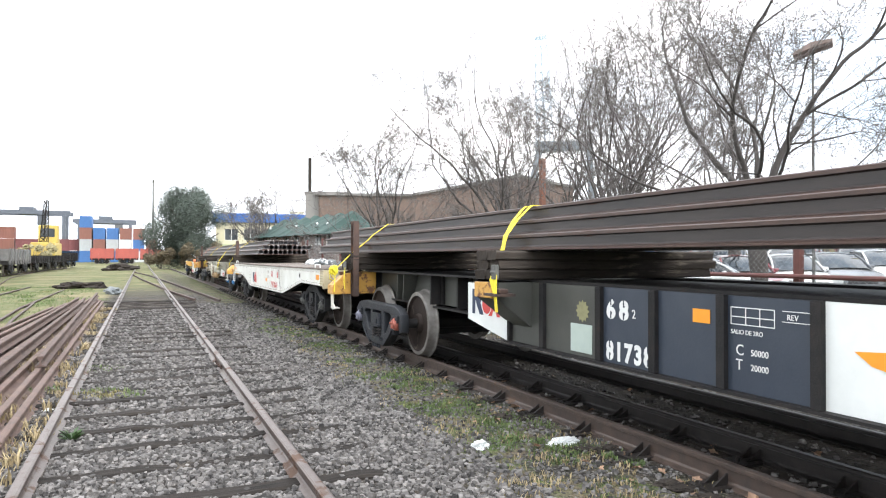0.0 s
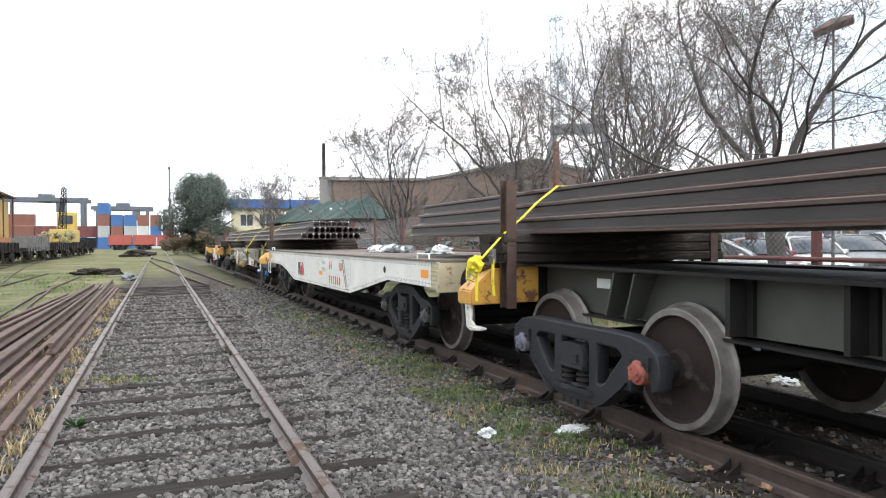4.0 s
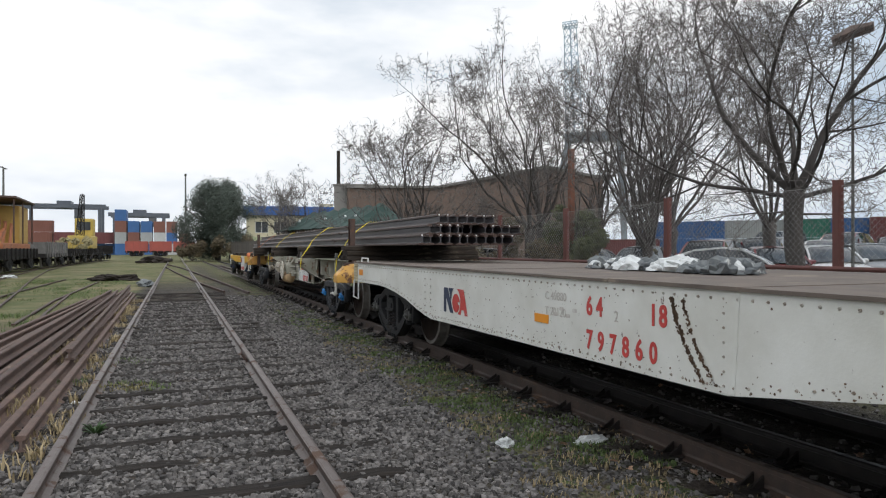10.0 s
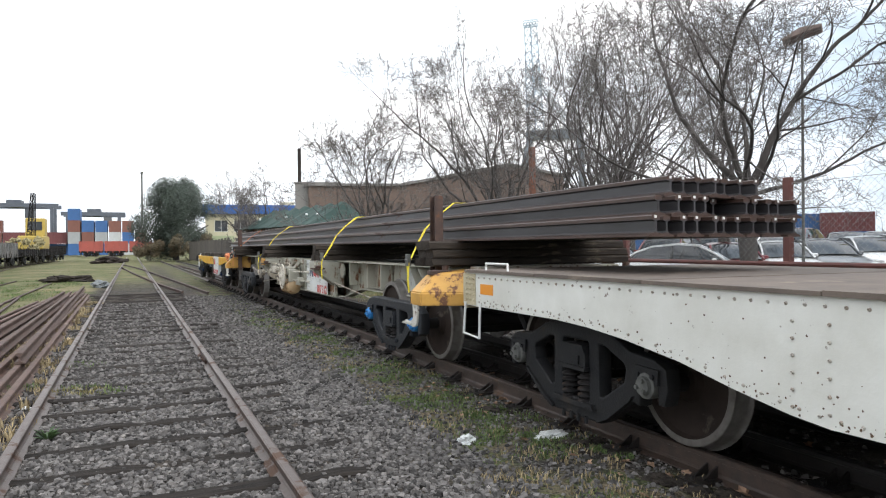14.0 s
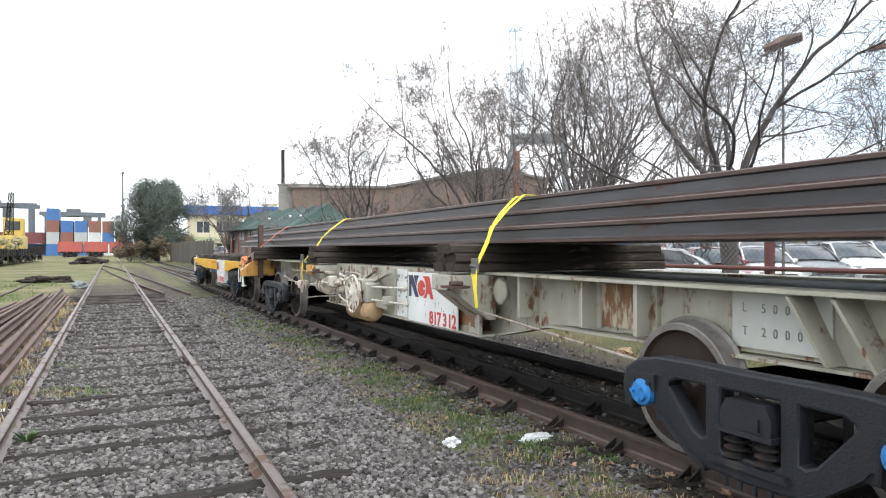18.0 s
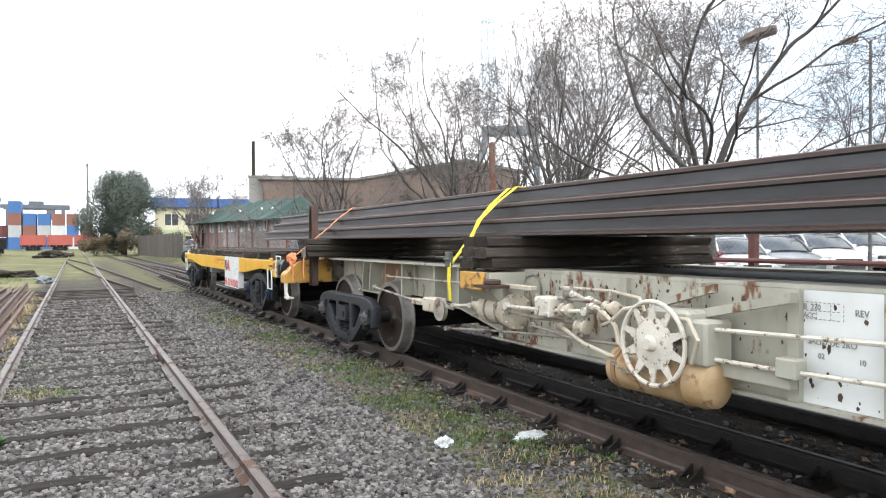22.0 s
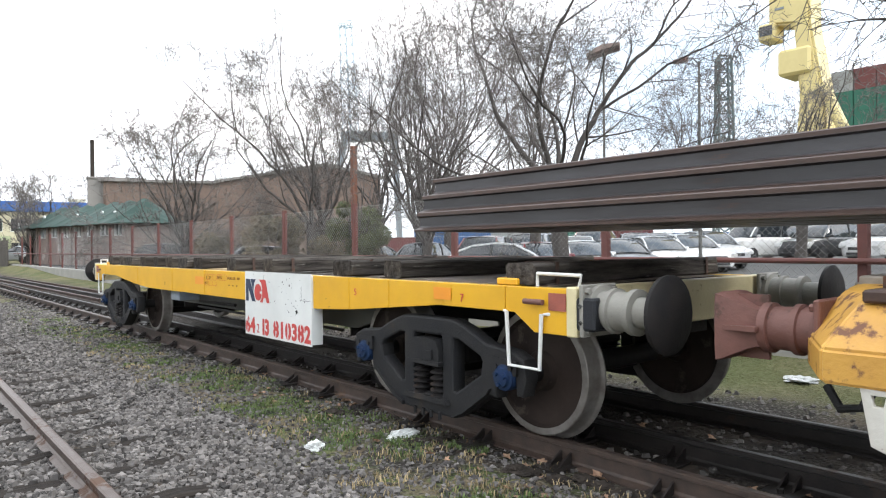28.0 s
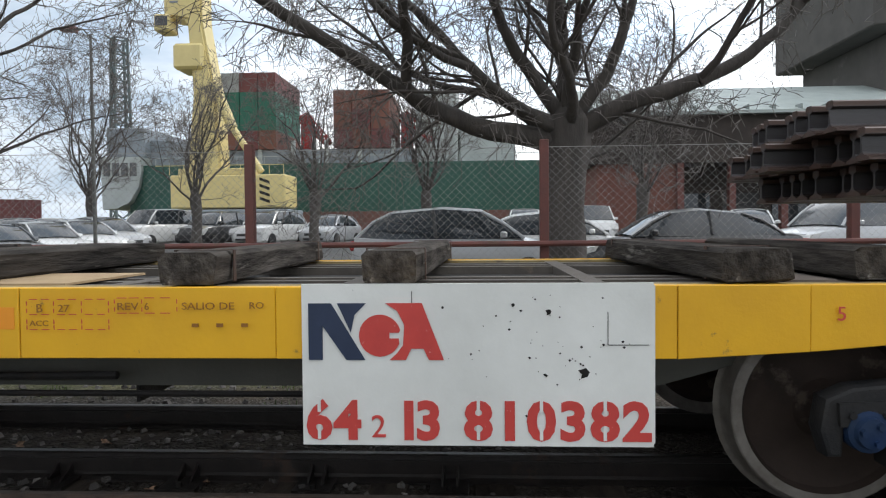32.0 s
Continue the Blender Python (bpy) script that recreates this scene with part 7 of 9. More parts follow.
# ---------- evergreen and bushes: many small leaves in clumps ----------
def foliage(name, clumps, count, leaf, material, seed):
    """Leaves as small bent quads, scattered through rough clumps of (centre, radius)."""
    rr = random.Random(seed)
    V, F = [], []
    total = sum(r ** 2 for _, r in clumps)
    for c, r in clumps:
        for _ in range(int(count * r * r / total)):
            d = Vector((rr.gauss(0, 1), rr.gauss(0, 1), rr.gauss(0, 1))).normalized()
            p = Vector(c) + d * r * (rr.random() ** 0.35) * (1 + 0.25 * noise.noise(d * 3 + Vector(c)))
            a = Vector((rr.gauss(0, 1), rr.gauss(0, 1), rr.gauss(0, 0.6))).normalized() * leaf * rr.uniform(0.6, 1.3)
            b = a.orthogonal().normalized() * leaf * rr.uniform(0.35, 0.7)
            i = len(V)
            V += [tuple(p - a), tuple(p + b), tuple(p + a), tuple(p - b)]
            F.append((i, i + 1, i + 2, i + 3))
    return mesh_of(name, V, F, material)


def evergreen(x, y, z, h, w, seed):
    t = thing("evergreen_tree", pose(x, y, z), "dark green rounded evergreen tree with dense leaves", "tree")
    rr = random.Random(seed)
    bm = bmesh.new()
    cyl(bm, (0, 0, 0), (0.1, 0, h * 0.55), 0.4, 0.25, 10)
    for k in range(6):
        a = k * 1.05
        cyl(bm, (0.05, 0, h * (0.2 + 0.05 * k)), (math.cos(a) * w * 0.35, math.sin(a) * w * 0.35, h * (0.45 + 0.07 * k)), 0.16, 0.06, 7)
    part("trunk", bm, M_BARK, t, "", True)
    cl = []
    for k in range(46):
        u = rr.random()
        rad = w / 2 * (1 - abs(u - 0.42) ** 1.6 * 1.5)
        a = rr.uniform(0, 6.283)
        cl.append(((math.cos(a) * rad * rr.uniform(0.2, 0.85), math.sin(a) * rad * rr.uniform(0.2, 0.85), h * (0.14 + 0.78 * u)), w * rr.uniform(0.10, 0.19)))
    o = new("crown", foliage("crown", cl, 62000, 0.115, M_EVERG, seed))
    o.parent = t
    tagged(o, "dense dark green leaves", kind="stuff")


evergreen(5.2, 96, 0.1, 10.2, 11.5, 5)
evergreen(-22.0, 78, 0, 7.5, 7.5, 6)
evergreen(-27.0, 70, 0, 5.0, 8.0, 9)


def shrub(x, y, z, w, h, material, seed, label, count=2500, leaf=0.07):
    z = lot_z(x, y) - 0.06 if z == KB else z
    t = thing("shrub", pose(x, y, z), label, "shrub", "shrubs")
    rr = random.Random(seed)
    bm = bmesh.new()
    for k in range(9):
        a = rr.uniform(0, 6.283)
        tube(bm, [(0.1 * math.cos(a), 0.1 * math.sin(a), 0), (w * 0.2 * math.cos(a), w * 0.2 * math.sin(a), h * 0.5), (w * 0.4 * math.cos(a + 0.3), w * 0.4 * math.sin(a + 0.3), h * 0.95)], 0.02, 5)
    part("stem", bm, M_BARK, t)
    cl = [((rr.uniform(-0.4, 0.4) * w, rr.uniform(-0.4, 0.4) * w, rr.uniform(0.25, 0.9) * h), rr.uniform(0.14, 0.28) * min(w, h)) for _ in range(12)]
    o = new("leaves", foliage("leaves", cl, count, leaf, material, seed))
    o.parent = t
    tagged(o, kind="stuff")


M_BROWNLEAF = mat("brown_scrub_leaf", (0.14, 0.105, 0.06), (0.09, 0.075, 0.045), 2, None, rough=0.8, bump=0, vary=0.4, island=True)
shrub(14.5, 23.1, KB, 1.9, 4.0, M_GREENLEAF, 1, "green ivy climbing round an orange post", 8000, 0.075)
shrub(13.0, 27.5, KB, 2.6, 2.6, M_BROWNLEAF, 2, "brown scrubby bush by the fence", 7000, 0.07)
shrub(15.5, 25.0, KB, 3.0, 2.4, M_BROWNLEAF, 3, "brown scrubby bush by the fence", 7000, 0.07)
shrub(12.2, 31.0, KB, 3.0, 2.0, M_BROWNLEAF, 4, "brown scrubby bush by the fence", 6000, 0.07)
shrub(6.5, 92.0, 0.1, 6.0, 3.0, M_BROWNLEAF, 5, "grey-brown thicket under an evergreen tree", 3000, 0.14)
shrub(2.0, 93.0, 0.1, 5.0, 2.6, M_BROWNLEAF, 6, "grey-brown thicket under an evergreen tree", 2600, 0.14)
shrub(-15.5, 56.0, 0.0, 6.0, 2.6, M_BROWNLEAF, 7, "grey-brown thicket behind old wagons", 3000, 0.13)
shrub(-20.0, 62.0, 0.0, 9.0, 3.4, M_BROWNLEAF, 8, "grey-brown thicket behind old wagons", 4000, 0.14)


# ---------- fence of the car park ----------
FX, F0, FS = 8.0, -0.28, 3.36
fence = thing("fence", pose(FX, 0, KB), "chain-link fence with rust-red posts and pipe rail", "fence")
bm = bmesh.new()
bx(bm, -0.05, 0.05, -0.05, 0.05, -0.6, 1.98, 0.006)
post = part("post", bm, M_FENCE, fence)
post.location = (0, F0 - 2 * FS, 0)
for k in range(-1, 18):
    share("post", post.data, fence, pose(0, F0 + k * FS, 0, 0.6 * math.sin(k * 3), 0, 4 * math.sin(k * 5)))
bm = bmesh.new()
tube(bm, [(-0.10, F0 - 3 * FS, 0.82), (-0.10, 60, 0.82)], 0.032, 8)
part("pipe_rail", bm, M_FENCE, fence, "dark red pipe rail")
bm = bmesh.new()
tube(bm, [(0, F0 - 3 * FS, 1.9), (0, 60, 1.9)], 0.004, 4)
tube(bm, [(0, F0 - 3 * FS, 0.1), (0, 60, 0.1)], 0.004, 4)
part("line_wire", bm, M_WIRE, fence)
V, F = [], []
pitch, hgt = 0.09, 1.9
for k in range(int(54 / pitch)):
    y0 = F0 - 3 * FS + k * pitch
    for s in (-1, 1):
        a, b = (y0, 0.05), (y0 + s * hgt, hgt)
        i = len(V)
        for (yy, zz) in (a, b):
            for q in range(3):
                V.append((0.0022 * math.cos(q * 2.094), yy + 0.0022 * math.sin(q * 2.094), zz))
        F += [(i, i + 1, i + 4, i + 3), (i + 1, i + 2, i + 5, i + 4), (i + 2, i, i + 3, i + 5)]
o = new("wire_mesh", mesh_of("wire_mesh", V, F, M_WIRE))
o.parent = fence
tagged(o, "galvanised chain-link wire", kind="stuff")
bm = bmesh.new()
bx(bm, -0.25, 0.12, -12, 62, -0.6, 0.04, 0.02)
kerb = part("kerb", bm, M_CONC)
kerb.location = (FX, 0, KB)
tagged(kerb, "low weathered concrete kerb under the fence", "kerb", kind="structure")
# car park surface
xs = [FX + 0.13] + [9 + 1.5 * i for i in range(18)] + [40, 48, 55, 62]
ys = [-40, -20, -8] + [-4 + 2.0 * i for i in range(31)] + [60, 62]
V = [(x, y, lot_z(x, y)) for y in ys for x in xs]
F = [(j * len(xs) + i, j * len(xs) + i + 1, (j + 1) * len(xs) + i + 1, (j + 1) * len(xs) + i) for j in range(len(ys) - 1) for i in range(len(xs) - 1)]
o = new("car_park", mesh_of("car_park", V, F, mat("worn_asphalt", (0.07, 0.068, 0.065), (0.05, 0.049, 0.047), 1.2, (0.11, 0.105, 0.10), 0.6, 0.5, 0.9, 0.9, 0, 0.3, 50), True))
tagged(o, "worn grey asphalt of a car park", "pavement", kind="structure")
# the tall orange post, and far posts
for nm, x, y, h, r, m, lb in (("steel_post", 14.45, 23.4, 5.4, 0.10, mat("orange_primer", (0.21, 0.085, 0.05), (0.15, 0.065, 0.042), 5, (0.12, 0.06, 0.04), 0.6, 4, 0.7), "tall orange-primed steel post"),
                              ("wooden_pole", 16.2, 72.8, 11.6, 0.16, M_DUN, "dark wooden pole above a warehouse")):
    t = thing(nm, pose(x, y, lot_z(x, y) - 0.06 if y < 40 else KB), lb, "post")
    part("post", box(-r, r, -r, r, 0, h, 0.01), m, t)


# ---------- parked cars ----------
CARP = {}


def car_paint(name, c):
    m = bpy.data.materials.new(name)
    m.use_nodes = True
    n, l = m.node_tree.nodes, m.node_tree.links
    b = n["Principled BSDF"]
    t = n.new("ShaderNodeTexNoise")
    t.inputs["Scale"].default_value = 3
    mx = n.new("ShaderNodeMixRGB")
    mx.inputs["Color1"].default_value = (*c, 1)
    mx.inputs["Color2"].default_value = (*[v * 0.85 for v in c], 1)
    l.new(t.outputs["Fac"], mx.inputs["Fac"])
    l.new(mx.outputs["Color"], b.inputs["Base Color"])
    b.inputs["Roughness"].default_value = 0.28
    b.inputs["Coat Weight"].default_value = 0.6
    b.inputs["Coat Roughness"].default_value = 0.08
    return m


for nm, c in (("white", (0.70, 0.70, 0.69)), ("silver", (0.42, 0.43, 0.44)), ("grey", (0.10, 0.105, 0.11)), ("black", (0.02, 0.02, 0.022)), ("red", (0.16, 0.018, 0.022)), ("blue", (0.03, 0.06, 0.16))):
    CARP[nm] = car_paint(nm + "_car_paint", c)
M_LAMP = mat("clear_lamp_glass", (0.6, 0.6, 0.58), (0.5, 0.5, 0.5), 9, None, rough=0.15, bump=0)
M_TAIL = mat("red_lamp_glass", (0.35, 0.02, 0.02), (0.28, 0.02, 0.02), 9, None, rough=0.15, bump=0)
M_TRIM = mat("black_trim", (0.025, 0.025, 0.026), (0.035, 0.035, 0.036), 9, None, rough=0.6, bump=0)
SHAPES = {  # length, half width, bonnet height, belt, roof; stations along the car of the cabin: screen base, roof front, roof rear, rear base
    "sedan": (4.4, 0.86, 0.86, 0.95, 1.45, (1.12, 0.38, -0.95, -1.72)),
    "hatch": (3.95, 0.84, 0.90, 0.96, 1.50, (1.10, 0.36, -1.25, -1.88)),
    "suv": (4.45, 0.90, 1.0, 1.08, 1.70, (1.15, 0.50, -1.65, -2.12)),
    "van": (4.3, 0.90, 1.05, 1.12, 1.85, (1.35, 0.70, -2.0, -2.12)),
}


def car(kind, paint, m, label):
    """Body lofted from rounded sections; glass cabin under a painted roof shell with pillars."""
    L, W, bon, belt, roof, (cf, rf, rb, cb) = SHAPES[kind]
    t = thing("car", m, label, "car", "parked cars")
    h, wb = L / 2, L * 0.295
    tail = belt - (0.02 if kind == "sedan" else -0.02)
    # (y, half width, top height, lower edge)
    stat = [(h, 0.60, 0.62, 0.30), (h - 0.05, 0.74, 0.70, 0.25), (h - 0.18, 0.93, bon - 0.12, 0.22), (h - 0.5, 0.985, bon - 0.04, 0.2), (cf + 0.05, 1.0, bon + 0.03, 0.2), (cf - 0.25, 1.0, belt, 0.2),
            (0, 1.0, belt + 0.01, 0.2), (cb + 0.5, 1.0, belt + 0.025, 0.2), (cb, 0.985, tail + 0.02, 0.2), (-h + 0.16, 0.94, tail, 0.24), (-h + 0.04, 0.82, tail - 0.10, 0.28), (-h, 0.66, tail - 0.26, 0.34)]
    bm = bmesh.new()
    rings = []
    for y, wf, zt, zl in stat:
        w = W * wf
        mid = zl + (zt - zl) * 0.52
        sec = [(w * 0.86, zl), (w * 0.97, zl + 0.09), (w, mid), (w * 0.985, zt - 0.13), (w * 0.93, zt - 0.035), (w * 0.78, zt), (w * 0.3, zt + 0.025)]
        rings.append([bm.verts.new((x, y, z)) for x, z in sec] + [bm.verts.new((-x, y, z)) for x, z in sec[::-1]])
    n = len(rings[0])
    for a, b in zip(rings, rings[1:]):
        for k in range(n):
            bm.faces.new((a[k], b[k], b[(k + 1) % n], a[(k + 1) % n]))
    bm.faces.new(rings[0])
    bm.faces.new(rings[-1][::-1])
    bmesh.ops.recalc_face_normals(bm, faces=bm.faces)
    part("body", bm, CARP[paint], t, "", True)
    # cabin sections: (y, height, width at the base, width at the top)
    wt = W - 0.25
    cab = [(cf, belt + 0.0, W - 0.10, W - 0.11), ((cf + rf) / 2, (belt + roof) / 2 + 0.02, W - 0.06, W - 0.18), (rf, roof - 0.05, W - 0.05, wt), ((rf + rb) / 2 + 0.1, roof, W - 0.05, wt + 0.02), (rb, roof - 0.07, W - 0.05, wt), ((rb + cb) / 2, (belt + roof) / 2 + 0.04, W - 0.07, W - 0.19), (cb, belt + 0.02, W - 0.12, W - 0.14)]

    def cab_grid(grow):
        g = []
        for y, z, a, b in cab:
            g.append([(-a - grow, y, belt - 0.02), (-(a + b) / 2 - 0.012 - grow, y, (belt + z) / 2), (-b - grow, y, z - 0.035), (-b * 0.8, y, z + grow), (0, y, z + 0.022 + grow), (b * 0.8, y, z + grow), (b + grow, y, z - 0.035), ((a + b) / 2 + 0.012 + grow, y, (belt + z) / 2), (a + grow, y, belt - 0.02)])
        return g

    bm = bmesh.new()
    g = [[bm.verts.new(p) for p in row] for row in cab_grid(0)]
    for a, b in zip(g, g[1:]):
        for k in range(8):
            bm.faces.new((a[k], a[k + 1], b[k + 1], b[k]))
    bmesh.ops.recalc_face_normals(bm, faces=bm.faces)
    part("greenhouse", bm, M_GLASS, t, "dark tinted glass", True)
    grid = cab_grid(0.006)
    bm = bmesh.new()
    rows = grid[2:5]
    g = [[bm.verts.new(p) for p in row[2:7]] for row in rows]
    for a, b in zip(g, g[1:]):
        for k in range(4):
            bm.faces.new((a[k], a[k + 1], b[k + 1], b[k]))
    bmesh.ops.solidify(bm, geom=bm.faces[:], thickness=0.02)
    part("roof", bm, CARP[paint], t, "", True)
    for s in (2, 6):
        o = 0 if s == 2 else 8
        sg = -1 if s == 2 else 1
        for run in ([grid[0][o], grid[1][s], grid[2][s]], [grid[4][s], grid[5][s], grid[6][o]], [(sg * (W - 0.045), (cf + cb) / 2 - 0.05, belt), (sg * (wt + 0.05), (rf + rb) / 2 - 0.05, roof - 0.05)]):
            bm = bmesh.new()
            tube(bm, run, 0.034, 6)
            part("pillar", bm, CARP[paint] if len(run) > 2 else M_TRIM, t, "", True)
    for s in (-1, 1):
        bm = bmesh.new()
        prism(bm, [(h - 0.04, 0.58), (h - 0.02, 0.68), (h - 0.16, bon - 0.14), (h - 0.42, bon - 0.10), (h - 0.36, bon - 0.2), (h - 0.14, 0.6)], "x", s * (W * 0.58), s * (W * 0.955))
        part("headlight", bm, M_LAMP, t)
        part("tail_light", box(min(s * W * 0.62, s * W * 0.94), max(s * W * 0.62, s * W * 0.94), -h + 0.01, -h + 0.18, tail - 0.24, tail - 0.06, 0.03), M_TAIL, t)
        part("mirror", box(min(s * (W - 0.04), s * (W + 0.14)), max(s * (W - 0.04), s * (W + 0.14)), cf - 0.42, cf - 0.30, belt - 0.01, belt + 0.11, 0.03), CARP[paint], t)
    part("grille", box(-0.42, 0.42, h - 0.03, h + 0.012, 0.50, 0.62, 0.01), M_TRIM, t)
    part("bumper_vent", box(-0.5, 0.5, h - 0.04, h + 0.01, 0.30, 0.40, 0.01), M_TRIM, t)
    for sx in (-1, 1):
        for wy in (-wb, wb):
            bm = bmesh.new()
            lathe(bm, [(-0.115, 0.21), (-0.115, 0.29), (-0.08, 0.315), (0.08, 0.315), (0.115, 0.29), (0.115, 0.21)], "x", n=18)
            w = part("wheel", bm, M_TYRE, t, "", True)
            w.location = (sx * (W - 0.09), wy, 0.315)
            bm = bmesh.new()
            lathe(bm, [(-0.06, 0.22), (-0.085, 0.20), (-0.10, 0.06), (-0.11, 0.0)] if sx < 0 else [(0.06, 0.22), (0.085, 0.20), (0.10, 0.06), (0.11, 0.0)], "x", n=14)
            part("rim", bm, M_ALLOY, w)
    return t


PARK = [  # x, y, heading (degrees from +y), shape, colour
    (13.0, 0.8, 180, "hatch", "silver"), (16.2, -1.2, 178, "sedan", "white"), (14.2, -3.5, 2, "sedan", "black"), (26.5, -9.4, 75, "hatch", "white"), (17.5, -8.5, 20, "suv", "silver"),
    (14.3, 14.9, 222, "sedan", "white"), (17.3, 16.3, 150, "sedan", "red"), (19.0, 15.9, 150, "sedan", "white"), (20.7, 15.6, 150, "sedan", "grey"), (22.4, 15.2, 150, "sedan", "white"), (24.1, 14.9, 150, "sedan", "white"), (25.8, 15.0, 150, "hatch", "silver"),
    (18.6, 20.4, 120, "suv", "red"), (17.8, 23.4, 120, "hatch", "grey"), (21.5, 20.6, 120, "suv", "black"), (24.5, 20.5, 128, "sedan", "white"), (27.5, 19.5, 128, "sedan", "grey"),
    (33.0, 16.3, 70, "van", "white"), (33.4, 13.5, 75, "suv", "black"), (33.4, 10.8, 75, "suv", "white"), (33.2, 7.8, 78, "hatch", "silver"), (34.0, 4.6, 84, "sedan", "grey"), (34.0, 1.6, 86, "hatch", "silver"), (34.5, -1.6, 88, "suv", "white"), (35.0, -5.0, 90, "van", "white"),
    (17.6, 27.5, 110, "sedan", "grey"), (12.8, 29.5, 80, "hatch", "grey"), (14.0, 36.0, 60, "sedan", "white"), (11.6, 38.5, 60, "suv", "grey"), (10.6, 64.0, 20, "hatch", "white"), (9.8, 69.0, 20, "sedan", "silver"),
    (30.0, 24.0, 110, "suv", "red"), (33.0, 21.8, 110, "sedan", "white"), (30.0, 28.0, 110, "van", "grey"),
]
COLWORD = {"white": "white", "silver": "silver-grey", "grey": "dark grey", "black": "black", "red": "dark red", "blue": "blue"}
for x, y, hd, kind, paint in PARK:
    car(kind, paint, pose(x, y, lot_z(x, y), 0, 0, hd), f"{COLWORD[paint]} parked {kind if kind != 'hatch' else 'hatchback'} with dark windows on asphalt")


# ---------- sheds and warehouses on the right ----------
def windowed_wall(parent, x0, x1, z0, z1, y, th, wins, material, name="wall"):
    """Wall in the xz plane with real openings: wins of (x0, x1, z0, z1)."""
    xs = sorted({x0, x1, *[w[0] for w in wins], *[w[1] for w in wins]})
    zs = sorted({z0, z1, *[w[2] for w in wins], *[w[3] for w in wins]})
    bm = bmesh.new()
    for xa, xb in zip(xs, xs[1:]):
        for za, zb in zip(zs, zs[1:]):
            cx, cz = (xa + xb) / 2, (za + zb) / 2
            if not any(w[0] < cx < w[1] and w[2] < cz < w[3] for w in wins):
                bx(bm, xa, xb, y, y + th, za, zb)
    bmesh.ops.remove_doubles(bm, verts=bm.verts, dist=0.001)
    w = part(name, bm, material, parent)
    for a, b, c, d in wins:
        bm = bmesh.new()
        bx(bm, a, b, y + th * 0.5, y + th * 0.5 + 0.02, c, d)
        g = part("window", bm, M_WINDOW, parent)
        bm = bmesh.new()
        for q in (a, (a + b) / 2 - 0.03, b - 0.06):
            bx(bm, q, q + 0.06, y + 0.02, y + th * 0.5 - 0.005, c, d)
        bx(bm, a, b, y + 0.02, y + th * 0.5 - 0.005, c, c + 0.06)
        part("frame", bm, M_WLET, g)
    return w


M_GREENROOF = mat("green_roof_cloth", (0.016, 0.046, 0.035), (0.011, 0.034, 0.027), 1.2, (0.03, 0.065, 0.052), 0.58, 0.6, 0.7, 0.7, 0, 0.4, 3)
M_PINKBRICK = mat("pale_brick_wall", (0.24, 0.19, 0.165), (0.20, 0.155, 0.14), 3, (0.36, 0.31, 0.28), 0.6, 0.5, 0.9)
M_CREAMW = mat("cream_render", (0.55, 0.50, 0.36), (0.48, 0.44, 0.32), 1, (0.38, 0.35, 0.28), 0.6, 0.6, 0.9)
M_BLUEROOF = mat("blue_fascia", (0.025, 0.11, 0.36), (0.02, 0.09, 0.30), 1, None, rough=0.5)
M_GREYWALL = mat("grey_render", (0.235, 0.222, 0.205), (0.185, 0.175, 0.162), 0.6, (0.15, 0.142, 0.13), 0.55, 0.25, 0.9)

shed = thing("green_roofed_shed", pose(8.95, 61.2, KB, 0, 0, -80), "low brick shed with green cloth roof and small windows", "shed")
SL, SW = 16.5, 3.6
wins = [(0.7 + 2.0 * k, 1.9 + 2.0 * k, 1.9, 2.6) for k in range(8)]
windowed_wall(shed, 0, SL, 0, 2.75, 0, 0.3, wins, M_PINKBRICK)
part("wall", box(0, 0.3, 0.3, SW, 0, 2.75), M_PINKBRICK, shed)
part("wall", box(SL - 0.3, SL, 0.3, SW, 0, 2.75), M_PINKBRICK, shed)
for k in range(9):
    part("pier", box(0.1 + 2.0 * k, 0.4 + 2.0 * k, -0.12, 0.0, 0, 2.7), M_PINKBRICK, shed)
# hipped cloth roof, sagging between its rafters
bm = bmesh.new()
rows = []
for i in range(34):
    u = i / 33
    x = -0.6 + (SL + 1.2) * u
    hip = min(1.0, min(x + 0.6, SL + 0.6 - x) / 1.6)
    sag = 0.10 * math.sin(i * 1.55) * hip
    row = []
    for j in range(7):
        v = j / 6
        ridge = 1 - abs(v - 0.5) * 2
        row.append(bm.verts.new((x, -0.7 + (SW + 1.4) * v + 0.05 * math.sin(i * 2.1), 2.66 + 1.55 * ridge * hip + sag * (0.4 + ridge) * 0.7 + 0.05 * noise.noise(Vector((x * 1.5, v * 6, 0))))))
    rows.append(row)
for a, b in zip(rows, rows[1:]):
    for k in range(6):
        bm.faces.new((a[k], b[k], b[k + 1], a[k + 1]))
ro = part("roof", bm, M_GREENROOF, shed, "sagging green cloth roof")
sol = ro.modifiers.new("thick", "SOLIDIFY")
sol.thickness = 0.06
for k, (x, y) in enumerate(((12.6, 0.2), (13.6, 0.6), (3.2, 0.1), (8.0, 0.5))):
    bm = bmesh.new()
    bmesh.ops.create_icosphere(bm, subdivisions=2, radius=0.11)
    for v in bm.verts:
        v.co = v.co * (1 + 0.25 * noise.noise(v.co * 6 + Vector((k, 0, 0)))) + Vector((x, y, 3.45))
    part("weight_bag", bm, M_PLASTIC, shed, "white bag holding the roof cloth down")

